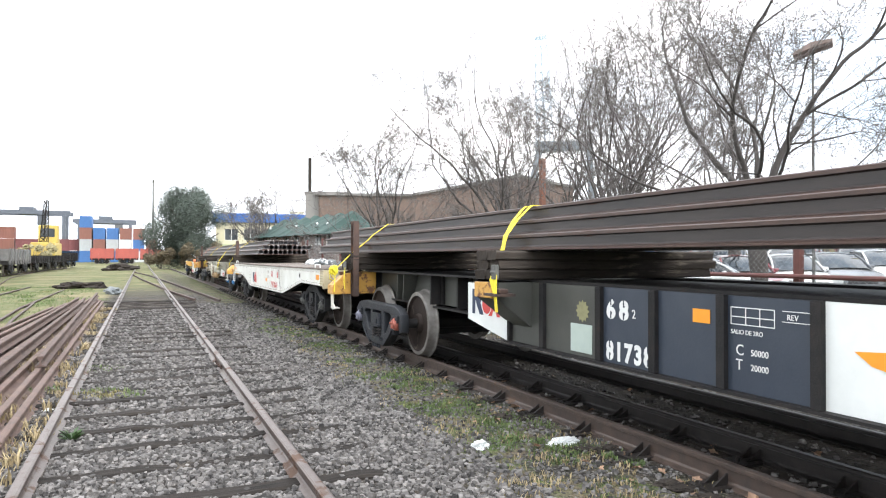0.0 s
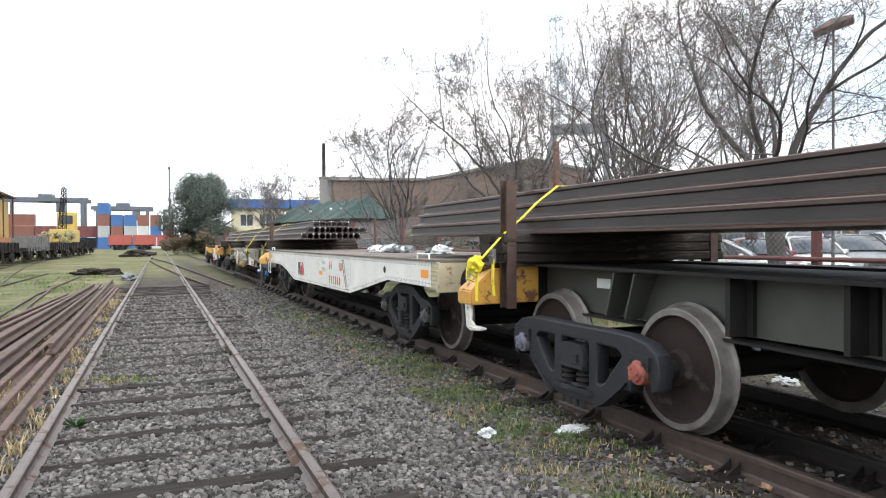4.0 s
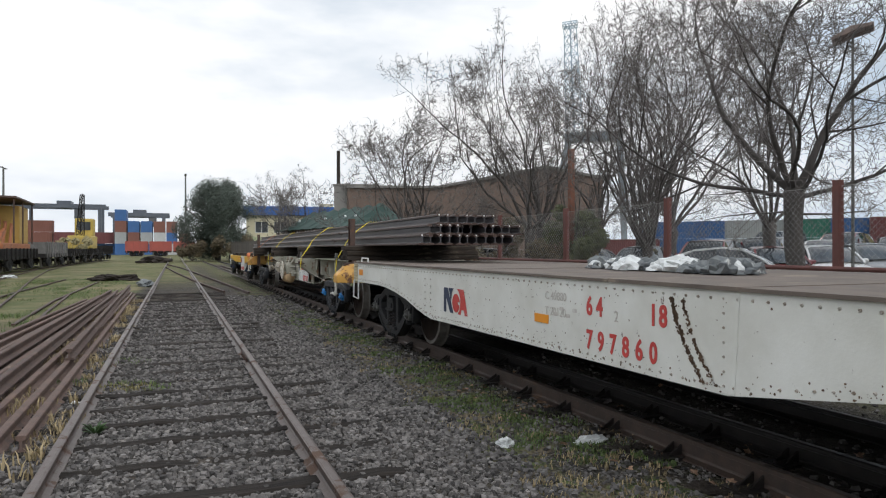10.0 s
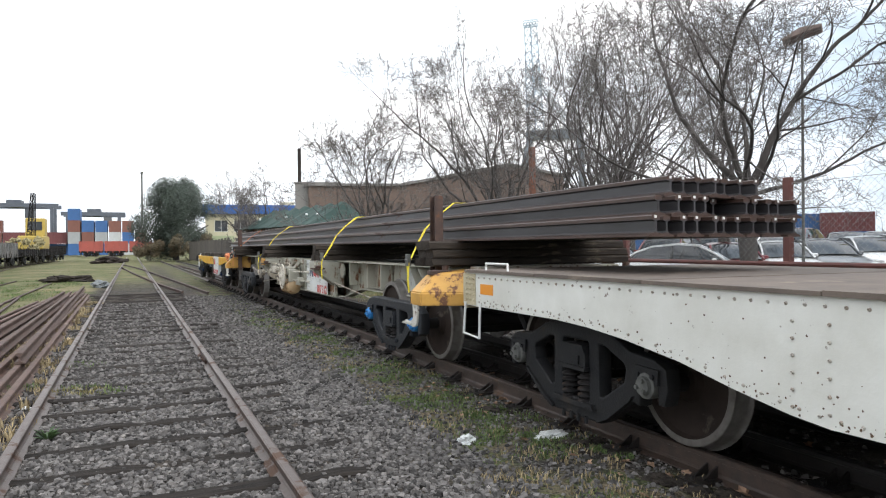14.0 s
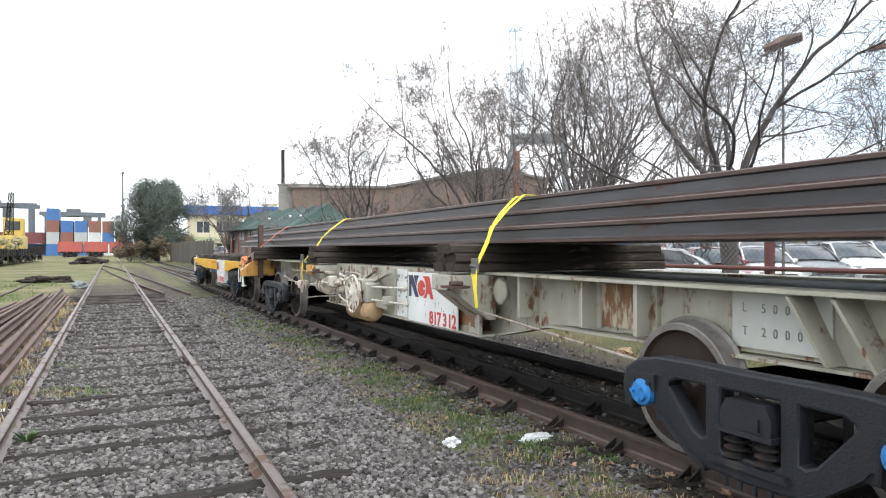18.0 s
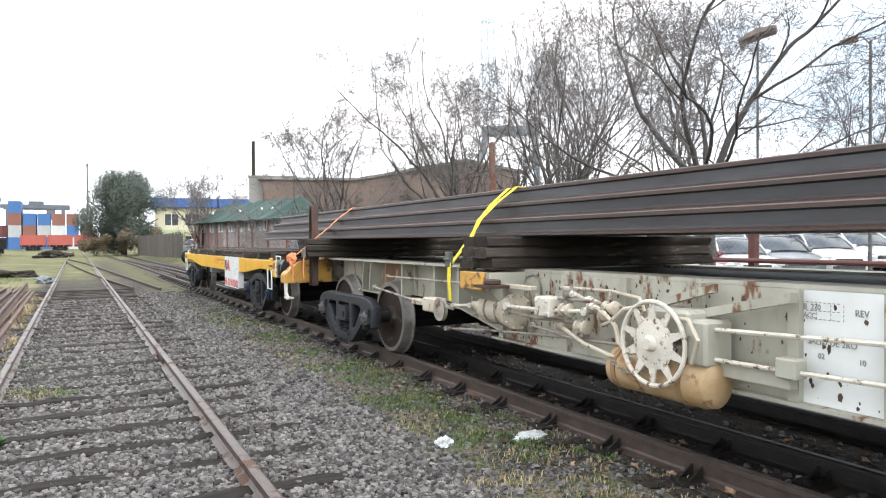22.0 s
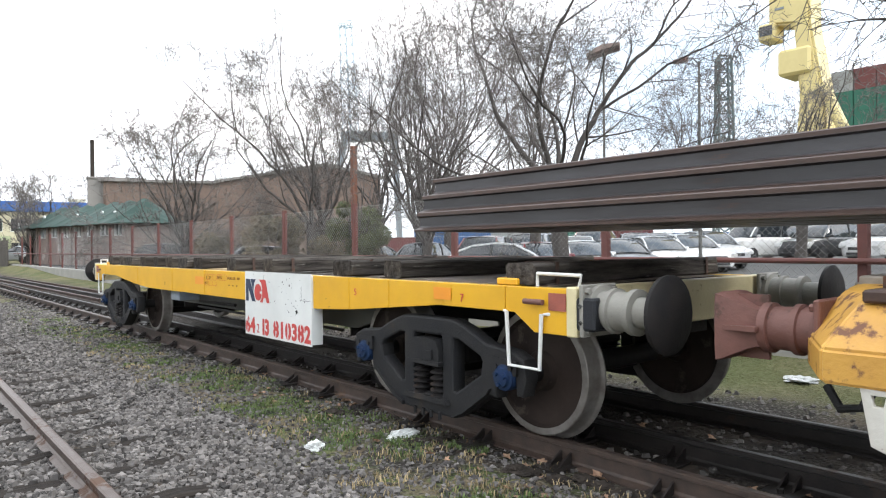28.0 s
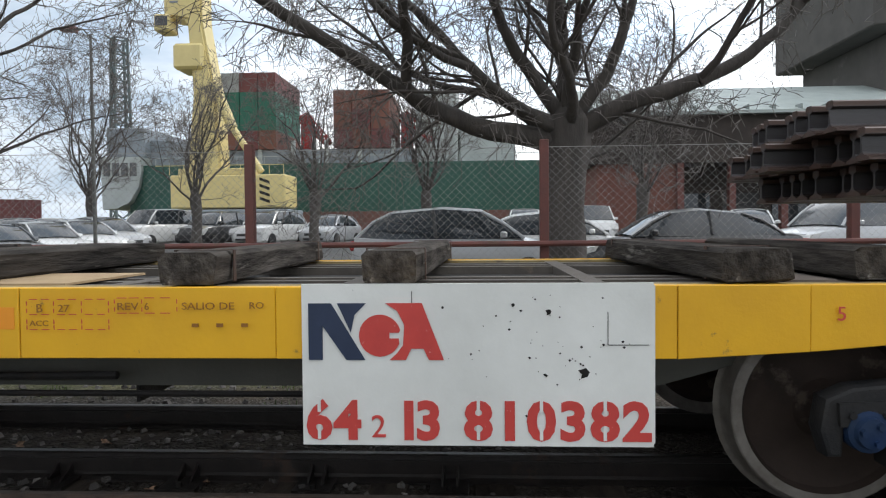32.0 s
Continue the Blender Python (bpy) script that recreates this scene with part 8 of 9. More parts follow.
wh = thing("brick_warehouse", pose(16.6, 70.5, KB, 0, 0, -18), "large old brick warehouse with low gable roof", "warehouse")
bm = bmesh.new()
prism(bm, [(0, 0), (27, 0), (27, 8.5), (21, 9.6), (9.5, 7.45), (0, 7.45)], "y", 0, 14)
part("wall", bm, M_BRICKW, wh, "weathered brown brick")
bm = bmesh.new()
prism(bm, [(-0.4, 7.46), (9.5, 7.46), (21, 9.62), (27.4, 8.43), (27.4, 8.68), (21, 9.9), (9.5, 7.7), (-0.4, 7.7)], "y", -0.3, 14.3)
part("roof", bm, M_GREYWALL, wh)
for k in range(6):
    part("pilaster", box(0.2 + k * 4.7, 0.9 + k * 4.7, -0.18, 0.0, 0, 6.4), M_BRICKW, wh)
gb = thing("water_tank_block", pose(15.4, 71.3, KB, 0, 0, -14), "grey rendered tower block beside a warehouse", "building")
part("wall", box(0, 4.6, 0, 5, 0, 7.75), M_GREYWALL, gb)
part("coping", box(-0.1, 4.7, -0.1, 5.1, 7.75, 7.9), M_GREYWALL, gb)

bb = thing("blue_roofed_building", pose(9.3, 101.0, 0.3, 0, 0, -6), "cream building with broad blue fascia and windows", "building")
windowed_wall(bb, 0, 15.5, 0, 6.1, 0, 0.4, [(1.2 + 2.6 * k, 3.0 + 2.6 * k, 3.6, 5.2) for k in range(5)] + [(1.2 + 2.6 * k, 3.0 + 2.6 * k, 0.8, 2.2) for k in range(5)], M_CREAMW)
part("wall", box(0, 0.4, 0.4, 10, 0, 6.1), M_CREAMW, bb)
part("wall", box(15.1, 15.5, 0.4, 10, 0, 6.1), M_CREAMW, bb)
part("fascia", box(-0.6, 16.1, -0.6, 10.4, 6.1, 7.4, 0.05), M_BLUEROOF, bb, "bright blue roof fascia")
part("tank", box(10.4, 12.3, 0.5, 2.4, 4.6, 7.9, 0.05), M_CREAMW, bb, "cream box on the facade")
part("annex", box(-1.5, 3.8, -3.5, -0.05, 0, 3.0, 0.03), mat("pale_green_render", (0.40, 0.44, 0.27), (0.34, 0.38, 0.24), 1), bb, "pale green annex")
hd = thing("board_fence", pose(6.4, 90.0, 0.2, 0, 0, -88), "dark old board fence beside the yard", "fence")
M_HOARD = mat("dark_hoarding", (0.10, 0.085, 0.07), (0.07, 0.06, 0.05), 2, None, rough=0.9, vary=0.2)
for k in range(34):
    part("board", box(k * 0.9, k * 0.9 + 0.8, 0, 0.06, 0, 2.2 + 0.1 * math.sin(k * 3)), M_HOARD, hd)

M_CRANEG = mat("grey_green_rib", (0.25, 0.28, 0.27), (0.2, 0.23, 0.22), 1, None, rough=0.6, bump=0)
M_DARKCONC = mat("dark_weathered_concrete", (0.085, 0.08, 0.075), (0.06, 0.057, 0.054), 0.6, (0.11, 0.105, 0.10), 0.58, 0.3, 0.9)
gw = thing("grey_warehouse", pose(45.0, -5.2, KB), "long warehouse with pale roof over shaded open front and red brick", "warehouse")
M_REDB = mat("red_brown_brick_wall", (0.15, 0.06, 0.045), (0.11, 0.048, 0.038), 2.5, (0.09, 0.055, 0.045), 0.6, 0.6, 0.9)
# dark brown that holds the shade inside the open shed
M_SHEDSHADE = mat("dark_brown_shed_shade", (0.045, 0.034, 0.028), (0.03, 0.024, 0.021), 1.2, (0.06, 0.05, 0.042), 0.6, 0.5, 0.85)
part("wall", box(0, 20, -6.6, -1.6, 0, 5.0), M_REDB, gw, "red-brown brick wall")
part("wall", box(3, 20, -50, -6.6, 0, 5.0), M_SHEDSHADE, gw, "recessed loading wall, its shade painted dark brown")
part("fascia", box(-0.4, 20, -50, -1.0, 5.0, 8.0), M_SHEDSHADE, gw, "dark brown front standing in for the shaded open shed")
bm = bmesh.new()
prism(bm, [(-0.9, 7.95), (-0.9, 8.15), (9.0, 11.4), (20, 8.0), (20, 7.9)], "y", -50, 0.0)
part("roof", bm, mat("pale_green_grey_roof", (0.36, 0.40, 0.38), (0.29, 0.33, 0.32), 0.8, (0.24, 0.26, 0.25), 0.6, 0.4, 0.6), gw, "pale grey-green sheet roof")
for k in range(14):
    part("roof_rib", box(-0.85, 0.0, -1.2 - k * 1.6, -1.1 - k * 1.6, 8.12, 8.5), M_CRANEG, gw)
for k in range(7):
    part("column", box(-0.3, 0.2, -7.0 - k * 3.2, -6.6 - k * 3.2, 0, 5.0), M_FENCE, gw)
for k in range(6):
    part("door", box(2.9, 3.0, -9.6 - k * 3.2, -7.3 - k * 3.2, 0, 3.2), M_TRIM if k % 2 else M_WINDOW, gw)
sl = thing("concrete_block", pose(50, -26.0, KB), "dark grey concrete silo block with overhanging top", "building")
part("shaft", box(0, 14, -24, -2.0, 0, 14.5, 0.1), M_DARKCONC, sl)
part("top_block", box(-1.0, 15, -26, 0, 14.5, 30.0, 0.1), M_DARKCONC, sl)
for k in range(5):
    part("pier", box(-1.3, -1.0, -4.0 - k * 4.4, -3.2 - k * 4.4, 14.5, 30.0), M_DARKCONC, sl)


# ---------- port: ship, cranes, containers ----------
def corrugated(length, w=2.44, h=2.59):
    bm = bmesh.new()
    n = int(length / 0.30)
    pts = []
    for i in range(n):
        y0 = -length / 2 + length * i / n
        d = length / n
        pts += [(-w / 2, y0), (-w / 2, y0 + d * 0.35), (-w / 2 + 0.04, y0 + d * 0.5), (-w / 2 + 0.04, y0 + d * 0.85)]
    pts += [(-w / 2, length / 2), (w / 2, length / 2), (w / 2, -length / 2)]
    prism(bm, pts, "z", 0.12, h - 0.1)
    for s in (-1, 1):
        bx(bm, -w / 2 - 0.01, w / 2 + 0.01, s * length / 2 - 0.08, s * length / 2 + 0.08, 0, h)
    bx(bm, -w / 2 - 0.01, -w / 2 + 0.1, -length / 2, length / 2, 0, 0.14)
    bx(bm, -w / 2 - 0.01, -w / 2 + 0.1, -length / 2, length / 2, h - 0.12, h)
    return bm


CONT = {}
for nm, c in (("blue", (0.03, 0.10, 0.26)), ("rust", (0.17, 0.065, 0.045)), ("white", (0.42, 0.43, 0.43)), ("green", (0.02, 0.13, 0.09)), ("maroon", (0.14, 0.04, 0.04)), ("orange", (0.28, 0.09, 0.045)), ("grey", (0.3, 0.31, 0.31))):
    mm = mat(nm + "_container_paint", c, tuple(v * 0.8 for v in c), 0.7, (0.16, 0.09, 0.06), 0.72, 1.0, 0.6, 0.8, 0, 0)
    CONT[nm] = (data_of("container", corrugated(12.19), mm, False), data_of("container", corrugated(6.06), mm, False))
CW = {"blue": "blue", "rust": "rust-red", "white": "white", "green": "green", "maroon": "dark maroon", "orange": "orange", "grey": "grey"}


def container(col, m, short=False, group="stacked containers"):
    ob = new("container", CONT[col][1 if short else 0])
    ob.matrix_basis = m
    return tagged(ob, f"{CW[col]} corrugated steel shipping container in a stack", "container", group)


rr = random.Random(17)
# stacks across the end of the yard, some end on
x = 3.2
k = 0
while x > -95:
    short = k < 3 or rr.random() < 0.62
    wd = 2.5 if short else 12.4
    levels = 3 if k < 5 else rr.choice((2, 3, 3, 4))
    for lv in range(levels):
        col = (("white", "rust", "white"), ("white", "blue", "rust"), ("blue", "white", "rust"))[k][lv] if k < 3 else rr.choice(("blue", "rust", "blue", "maroon", "blue", "grey", "rust", "white"))
        container(col, pose(x - wd / 2, 178 + (0 if short else rr.uniform(0, 2)), 0.3 + lv * 2.62, 0, 0, 0 if short else 90), short)
    x -= wd + 0.25
    k += 1
# stacks beyond the car park
for col, x, y, high, short in (("green", 82.0, 70.8, 2, True), ("blue", 85.5, 66.5, 2, True), ("maroon", 86.5, 61.5, 2, True), ("blue", 85, 54, 1, False), ("grey", 77.5, 79, 2, False), ("blue", 72, 85, 2, False), ("maroon", 66, 92, 1, False), ("blue", 87, 46, 1, False)):
    for lv in range(high):
        container(col, pose(x, y, KB + lv * 2.62, 0, 0, 40), short, "containers beyond the car park")


def gantry(x, y, z, span, h, col, label, turn=0):
    g = thing("gantry_crane", pose(x, y, z, 0, 0, turn), label, "crane", "yard gantry cranes")
    for s in (-1, 1):
        for d in (-1, 1):
            part("leg", box(s * span / 2 - 0.4, s * span / 2 + 0.4, d * 4 - 0.4, d * 4 + 0.4, 0, h), col, g)
        part("sill_beam", box(s * span / 2 - 0.6, s * span / 2 + 0.6, -5, 5, 0.6, 1.8), col, g)
    for d in (-1, 1):
        part("girder", box(-span / 2 - 1.5, span / 2 + 1.5, d * 4 - 0.4, d * 4 + 0.4, h, h + 1.0), col, g)
    part("trolley", box(-1.6, 1.6, -3, 3, h + 0.2, h + 1.9), col, g)
    part("cabin", box(2.2, 4.2, -1, 1, h - 2.6, h), M_WINDOW, g)
    return g


M_GANTRY = mat("dark_gantry_steel", (0.09, 0.10, 0.12), (0.065, 0.075, 0.09), 1, None, rough=0.6, bump=0)
# grey lightened so that the colour carries the haze of distance
M_CRANEGREY = mat("hazed_blue_grey_steel", (0.25, 0.28, 0.31), (0.20, 0.23, 0.26), 1, None, rough=0.6, bump=0)
gantry(-9, 205, 0.3, 12, 10.0, M_GANTRY, "grey yard gantry crane above container stacks")
gantry(-27, 205, 0.3, 17, 12.0, M_GANTRY, "grey yard gantry crane above container stacks")
gantry(-46, 200, 0.3, 15, 12.5, M_GANTRY, "grey yard gantry crane above container stacks")


def lattice(parent, name, p0, p1, w0, w1, bays, material, r=0.12):
    """Square lattice mast between two points, one mesh."""
    bm = bmesh.new()
    p0, p1 = Vector(p0), Vector(p1)
    d = (p1 - p0).normalized()
    u = d.orthogonal().normalized()
    v = d.cross(u)
    prev = None
    for i in range(bays + 1):
        t = i / bays
        c = p0.lerp(p1, t)
        w = (w0 + (w1 - w0) * t) / 2
        q = [c + u * a * w + v * b * w for a, b in ((-1, -1), (1, -1), (1, 1), (-1, 1))]
        for k in range(4):
            cyl(bm, q[k], q[(k + 1) % 4], r * 0.6, n=4, caps=False)
            if prev:
                cyl(bm, prev[k], q[k], r, n=4, caps=False)
                cyl(bm, prev[k], q[(k + 1) % 4], r * 0.6, n=4, caps=False)
        prev = q
    return part(name, bm, material, parent)


# far haze mixed into the mast's pale bluish colour
M_PALEBLUE = mat("haze_pale_blue_crane", (0.42, 0.52, 0.60), (0.35, 0.45, 0.53), 1, None, rough=0.6, bump=0)
qc = thing("quay_crane", pose(94, 153.5, 0.3, 0, 0, -33.5), "tall lattice quay crane behind trees, paled blue by painted haze", "crane")
lattice(qc, "mast", (1.5, 0, 31), (0.4, 0, 58), 3.0, 2.2, 12, M_PALEBLUE, 0.17)
lattice(qc, "mast_head", (-1.5, 0, 58.6), (2.3, 0, 58.9), 1.3, 1.3, 5, M_PALEBLUE, 0.12)
for xa, xb in ((0.3, -6.5), (12.6, 14.0)):
    bm = bmesh.new()
    prism(bm, [(xa - 0.8, 30), (xa + 0.8, 30), (xb + 0.7, 0), (xb - 0.7, 0)], "y", -1.0, 1.0)
    part("leg", bm, M_CRANEGREY, qc)
part("portal_beam", box(-1.0, 13.6, -1.2, 1.2, 28.6, 31.0, 0.1), M_CRANEGREY, qc)
lattice(qc, "brace", (12.5, 0, 29), (1.5, 0, 44), 1.2, 1.0, 8, M_CRANEGREY, 0.12)

tw = thing("lattice_tower", pose(126, 68, 0.3), "grey-green lattice radio tower", "tower")
lattice(tw, "mast", (0, 0, 0), (0, 0, 37), 3.4, 2.2, 14, mat("grey_green_steel", (0.12, 0.16, 0.17), (0.1, 0.13, 0.14), 1, None, rough=0.6, bump=0), 0.28)

yc = thing("harbour_crane", pose(82, 0, 0.3), "pale yellow mobile harbour crane with tall tower", "crane")
M_YCRANE = mat("pale_yellow_crane_paint", (0.66, 0.55, 0.25), (0.58, 0.47, 0.21), 0.5, (0.42, 0.34, 0.17), 0.66, 0.6, 0.5, 0.7, 0, 0)
part("chassis", box(-3.5, 3.5, 23.0, 40.5, 1.4, 3.6, 0.1), M_CRANEGREY, yc)
for k in range(7):
    bm = bmesh.new()
    lathe(bm, [(-0.4, 0.3), (-0.4, 0.75), (0.4, 0.75), (0.4, 0.3)], "x", n=14)
    w = part("wheel", bm, M_TYRE, yc, "", True)
    w.location = (-3.2, 24.0 + k * 2.6, 0.75)
part("machine_house", box(-2.6, 2.6, 23.5, 37.2, 3.8, 7.7, 0.15), M_YCRANE, yc)
part("upper_house", box(-2.2, 2.2, 28.0, 36.4, 7.7, 8.5, 0.1), M_YCRANE, yc)
for k in range(4):
    bm = bmesh.new()
    prism(bm, [(25.3 + 0.0, 4.3 + k * 0.75), (26.5, 4.75 + k * 0.75), (26.5, 5.1 + k * 0.75), (25.3, 4.65 + k * 0.75)], "x", -2.66, -2.61)
    part("warning_stripe", bm, M_BLACK, yc)
bm = bmesh.new()
prism(bm, [(31.4, 7.7), (35.6, 7.7), (34.6, 17.5), (35.2, 26.0), (38.0, 26.5), (38.0, 62.0), (33.6, 62.0), (33.4, 26.0), (31.9, 17.0)], "x", -1.7, 1.7)
bmesh.ops.bevel(bm, geom=bm.edges[:], offset=0.3, segments=2, affect="EDGES")
part("tower", bm, M_YCRANE, yc, "pale yellow box tower", True)
part("winch_house", box(-2.2, 2.0, 33.2, 36.8, 20.2, 23.2, 0.3), M_YCRANE, yc)
part("cab", box(-2.4, 0.2, 37.0, 38.9, 24.6, 26.6, 0.2), M_YCRANE, yc)
part("cab_window", box(-2.46, -2.41, 37.2, 38.7, 25.2, 26.3), M_WINDOW, yc)
bm = bmesh.new()
tube(bm, [(-1.9, 32.0, 18.5), (-2.0, 29.8, 13.2)], 0.62, 10)
tube(bm, [(-2.0, 29.9, 13.4), (-2.1, 26.4, 8.0)], 0.42, 10)
part("luffing_cylinder", bm, M_YCRANE, yc, "", True)
for k in range(9):
    bm = bmesh.new()
    tube(bm, [(-2.65, 23.6 + k * 1.7, 7.7), (-2.65, 23.6 + k * 1.7, 8.8), (-2.65, 25.3 + k * 1.7, 8.8)], 0.05, 5)
    part("handrail", bm, M_YCRANE, yc)
for k in range(8):
    part("ladder_rung", box(-1.78, -1.72, 36.2, 37.2, 28 + k * 4.0, 28.25 + k * 4.0), M_CRANEGREY, yc)

ship = thing("cargo_ship", pose(104, 0, 0.3), "dark green container ship moored at the quay", "ship")
M_HULL = mat("green_hull_paint", (0.018, 0.085, 0.062), (0.014, 0.068, 0.05), 0.3, (0.05, 0.06, 0.05), 0.68, 0.4, 0.5, 0.8, 0, 0)
M_SHIPGREY = mat("pale_grey_ship_paint", (0.42, 0.45, 0.44), (0.34, 0.37, 0.36), 0.4, (0.24, 0.23, 0.21), 0.66, 0.5, 0.6, 0.8, 0, 0)
bm = bmesh.new()
prism(bm, [(-11, -50), (-11, 46.5), (-9.5, 50), (9.5, 50), (11, 46.5), (11, -50)], "z", 1.8, 10.2)
part("hull", bm, M_HULL, ship, "dark green hull")
bm = bmesh.new()
prism(bm, [(-11.1, -50), (-11.1, 46), (-9.4, 49.6), (9.4, 49.6), (11, 46), (11, -50)], "z", -1.0, 3.6)
part("boot_top", bm, M_BUFFER, ship, "red-brown waterline band")
bm = bmesh.new()
prism(bm, [(53.2, 11.4), (47.5, 11.4), (47.4, 9.5), (47.9, 7.2), (49.2, 5.2), (51.0, 4.3), (53.0, 4.2)], "x", -11.2, 9.0)
part("quarter_house", bm, M_SHIPGREY, ship, "pale grey rounded quarter with windows")
for k in range(4):
    part("window", box(-11.3, -11.19, 48.1 + 1.25 * k, 49.0 + 1.25 * k, 8.8, 10.6), M_WINDOW, ship)
part("superstructure", box(-10, 8, 47.6, 53.0, 11.4, 15.6, 0.2), M_CRANEGREY, ship, "grey superstructure")
part("superstructure", box(-8, 8, 44.6, 48.8, 10.2, 14.2, 0.2), M_CRANEGREY, ship, "grey superstructure")
part("superstructure", box(-8, 8, 4.0, 9.8, 10.2, 20.5, 0.2), M_SHIPGREY, ship, "pale superstructure")
part("superstructure", box(-7, 7, -4.0, 3.8, 10.2, 15.5, 0.2), M_SHIPGREY, ship, "pale superstructure")
for k in range(30):
    bm = bmesh.new()
    tube(bm, [(-10.9, 45.5 - k * 1.9, 10.2), (-10.9, 45.5 - k * 1.9, 11.2), (-10.9, 43.7 - k * 1.9, 11.2)], 0.06, 4)
    part("railing", bm, M_SHIPGREY, ship)
for k in range(7):
    part("cell_guide", box(-10.4, -9.9, 12.4 + k * 4.6, 12.9 + k * 4.6, 10.2, 13.4), M_SHIPGREY, ship)
part("hatch_cover", box(-10.0, 10, 10.5, 37.2, 10.3, 12.2), M_CRANEGREY, ship)
for col0, cols in ((29.9, (("rust", "maroon", "rust"), ("green", "green", "green"), ("green", "green", "green"), ("maroon", "maroon", "grey"))), (14.4, (("maroon", "rust", "maroon"), ("rust", "maroon", "rust"), ("rust", "rust", "rust")))):
    for lv, row in enumerate(cols):
        for k, col in enumerate(row):
            container(col, pose(104 - 4.4, col0 + 2.56 * k, 12.52 + lv * 2.62, 0, 0, 90), False, "containers on the ship")
for s in (25.5, 11.2):
    dc = thing("deck_crane", pose(98, s, 10.5), "red ship deck crane", "crane", "ship deck cranes")
    part("pedestal", box(-0.8, 0.8, -0.8, 0.8, 0, 7.2, 0.1), M_TAIL, dc)
    lattice(dc, "jib", (0, 0.6, 7), (-2, -3.5, 3), 1.2, 0.7, 6, M_TAIL, 0.16)


# ---------- lamp posts ----------
def lamp_post(x, y, z, h, label, twin=True, r=0.09, head=0.5):
    t = thing("lamp_post", pose(x, y, z), label, "lamp post", "lamp posts")
    bm = bmesh.new()
    cyl(bm, (0, 0, 0), (0, 0, h), r, r * 0.6, 10)
    part("pole", bm, M_CAPG, t, "", True)
    for s in ((-1, 1) if twin else (1,)):
        bm = bmesh.new()
        tube(bm, [(0, 0, h - 0.1), (0, s * head * 0.6, h + 0.15), (0, s * head * 1.4, h + 0.2)], r * 0.4, 6)
        part("arm", bm, M_CAPG, t)
        bm = bmesh.new()
        prism(bm, [(s * head * 1.2, h + 0.24), (s * head * 2.4, h + 0.2), (s * head * 2.5, h + 0.1), (s * head * 1.2, h + 0.08)], "x", -head * 0.3, head * 0.3)
        part("lamp_head", bm, M_BUFFER if head < 0.6 else M_CAPG, t, "brown lamp head" if head < 0.6 else "")
    return t


M_LAMPBROWN = mat("weathered_brown_lamp_paint", (0.27, 0.20, 0.17), (0.21, 0.155, 0.135), 6, None, rough=0.6, bump=0)


def flood_lamp(x, y, z, h):
    """Thin pole with a flat brown twin floodlight on a short bracket."""
    t = thing("lamp_post", pose(x, y, z, 0, 0, 35), "tall thin lamp post with flat brown flood lamp among trees", "lamp post", "lamp posts")
    bm = bmesh.new()
    cyl(bm, (0, 0, 0), (0, 0, h), 0.045, 0.03, 8)
    part("pole", bm, M_CAPG, t, "", True)
    for s in (-1, 1):
        bm = bmesh.new()
        prism(bm, [(-0.50, 0.15), (0.04, 0.13), (0.50, -0.12), (0.47, -0.20), (0.02, -0.05), (-0.48, 0.07)], "x", min(s * 0.03, s * 0.36), max(s * 0.03, s * 0.36))
        bmesh.ops.translate(bm, verts=bm.verts[:], vec=(0, 0, h))
        bmesh.ops.bevel(bm, geom=bm.edges[:], offset=0.015, segments=1, affect="EDGES")
        part("lamp_head", bm, M_LAMPBROWN, t, "brown flat lamp head")


flood_lamp(17.0, 13.3, lot_z(17.0, 13.3), 7.2)
lamp_post(20.0, 11.9, lot_z(20.0, 11.9), 7.0, "thin rust-red lamp post with hooked arm", False, 0.06, 0.35)
lamp_post(2.3, 181, 0.2, 19.5, "tall floodlight mast at the port yard", True, 0.3, 1.0)
lamp_post(-34, 170, 0.2, 18.5, "tall floodlight mast at the port yard", True, 0.3, 1.0)
lamp_post(-70, 160, 0.2, 17.0, "tall floodlight mast at the port yard", True, 0.3, 1.0)

# ---------- left of the tracks: siding, old wagons, machines, rail heap ----------
siding = thing("track", pose(0, 0, 0), "old sidings half sunk in grass with rusty rails", "railway track", kind="structure")
for path in ([(-1.9, 6.5), (-3.0, 12), (-4.1, 18.5), (-5.25, 27.7), (-6.6, 38), (-8.8, 57.6), (-10.2, 85), (-9.0, 110)],
             [(-4.2, 14.0), (-4.95, 18.7), (-5.3, 23.4), (-5.4, 28), (-5.3, 40)],
             [(-3.15, 16.2), (-3.47, 23.6), (-3.45, 36.4)],
             [(-5.9, 18.0), (-6.74, 25.6), (-7.44, 31.3), (-8.4, 40.5), (-10.3, 65), (-11, 90)],
             [(-2.2, 10.0), (-3.0, 19.0), (-3.4, 26)],
             [(-10.5, 20), (-12.0, 60), (-11.6, 110)], [(-8.7, 20), (-10.2, 60), (-9.8, 110)]):
    rail("rail", [(x, y, -0.075) for x, y in path], siding, M_RUST)
turnout = thing("turnout", pose(0, 0, 0), "rusty turnout rails leading off the loaded track", "railway track", kind="structure")
for path in ([(2.31, 24.6), (1.68, 36.6), (0.51, 58.4), (-0.8, 74)],
             [(1.55, 25.5), (1.02, 31.5), (-0.05, 48.4), (-0.85, 64)],
             [(4.0, 27.8), (4.05, 39.8), (3.9, 68.5)], [(4.9, 22.0), (4.7, 40), (3.3, 70)], [(6.0, 24.0), (5.7, 40), (4.9, 80)]):
    rail("rail", [(x, y, -0.03) for x, y in path], turnout, M_RUST)

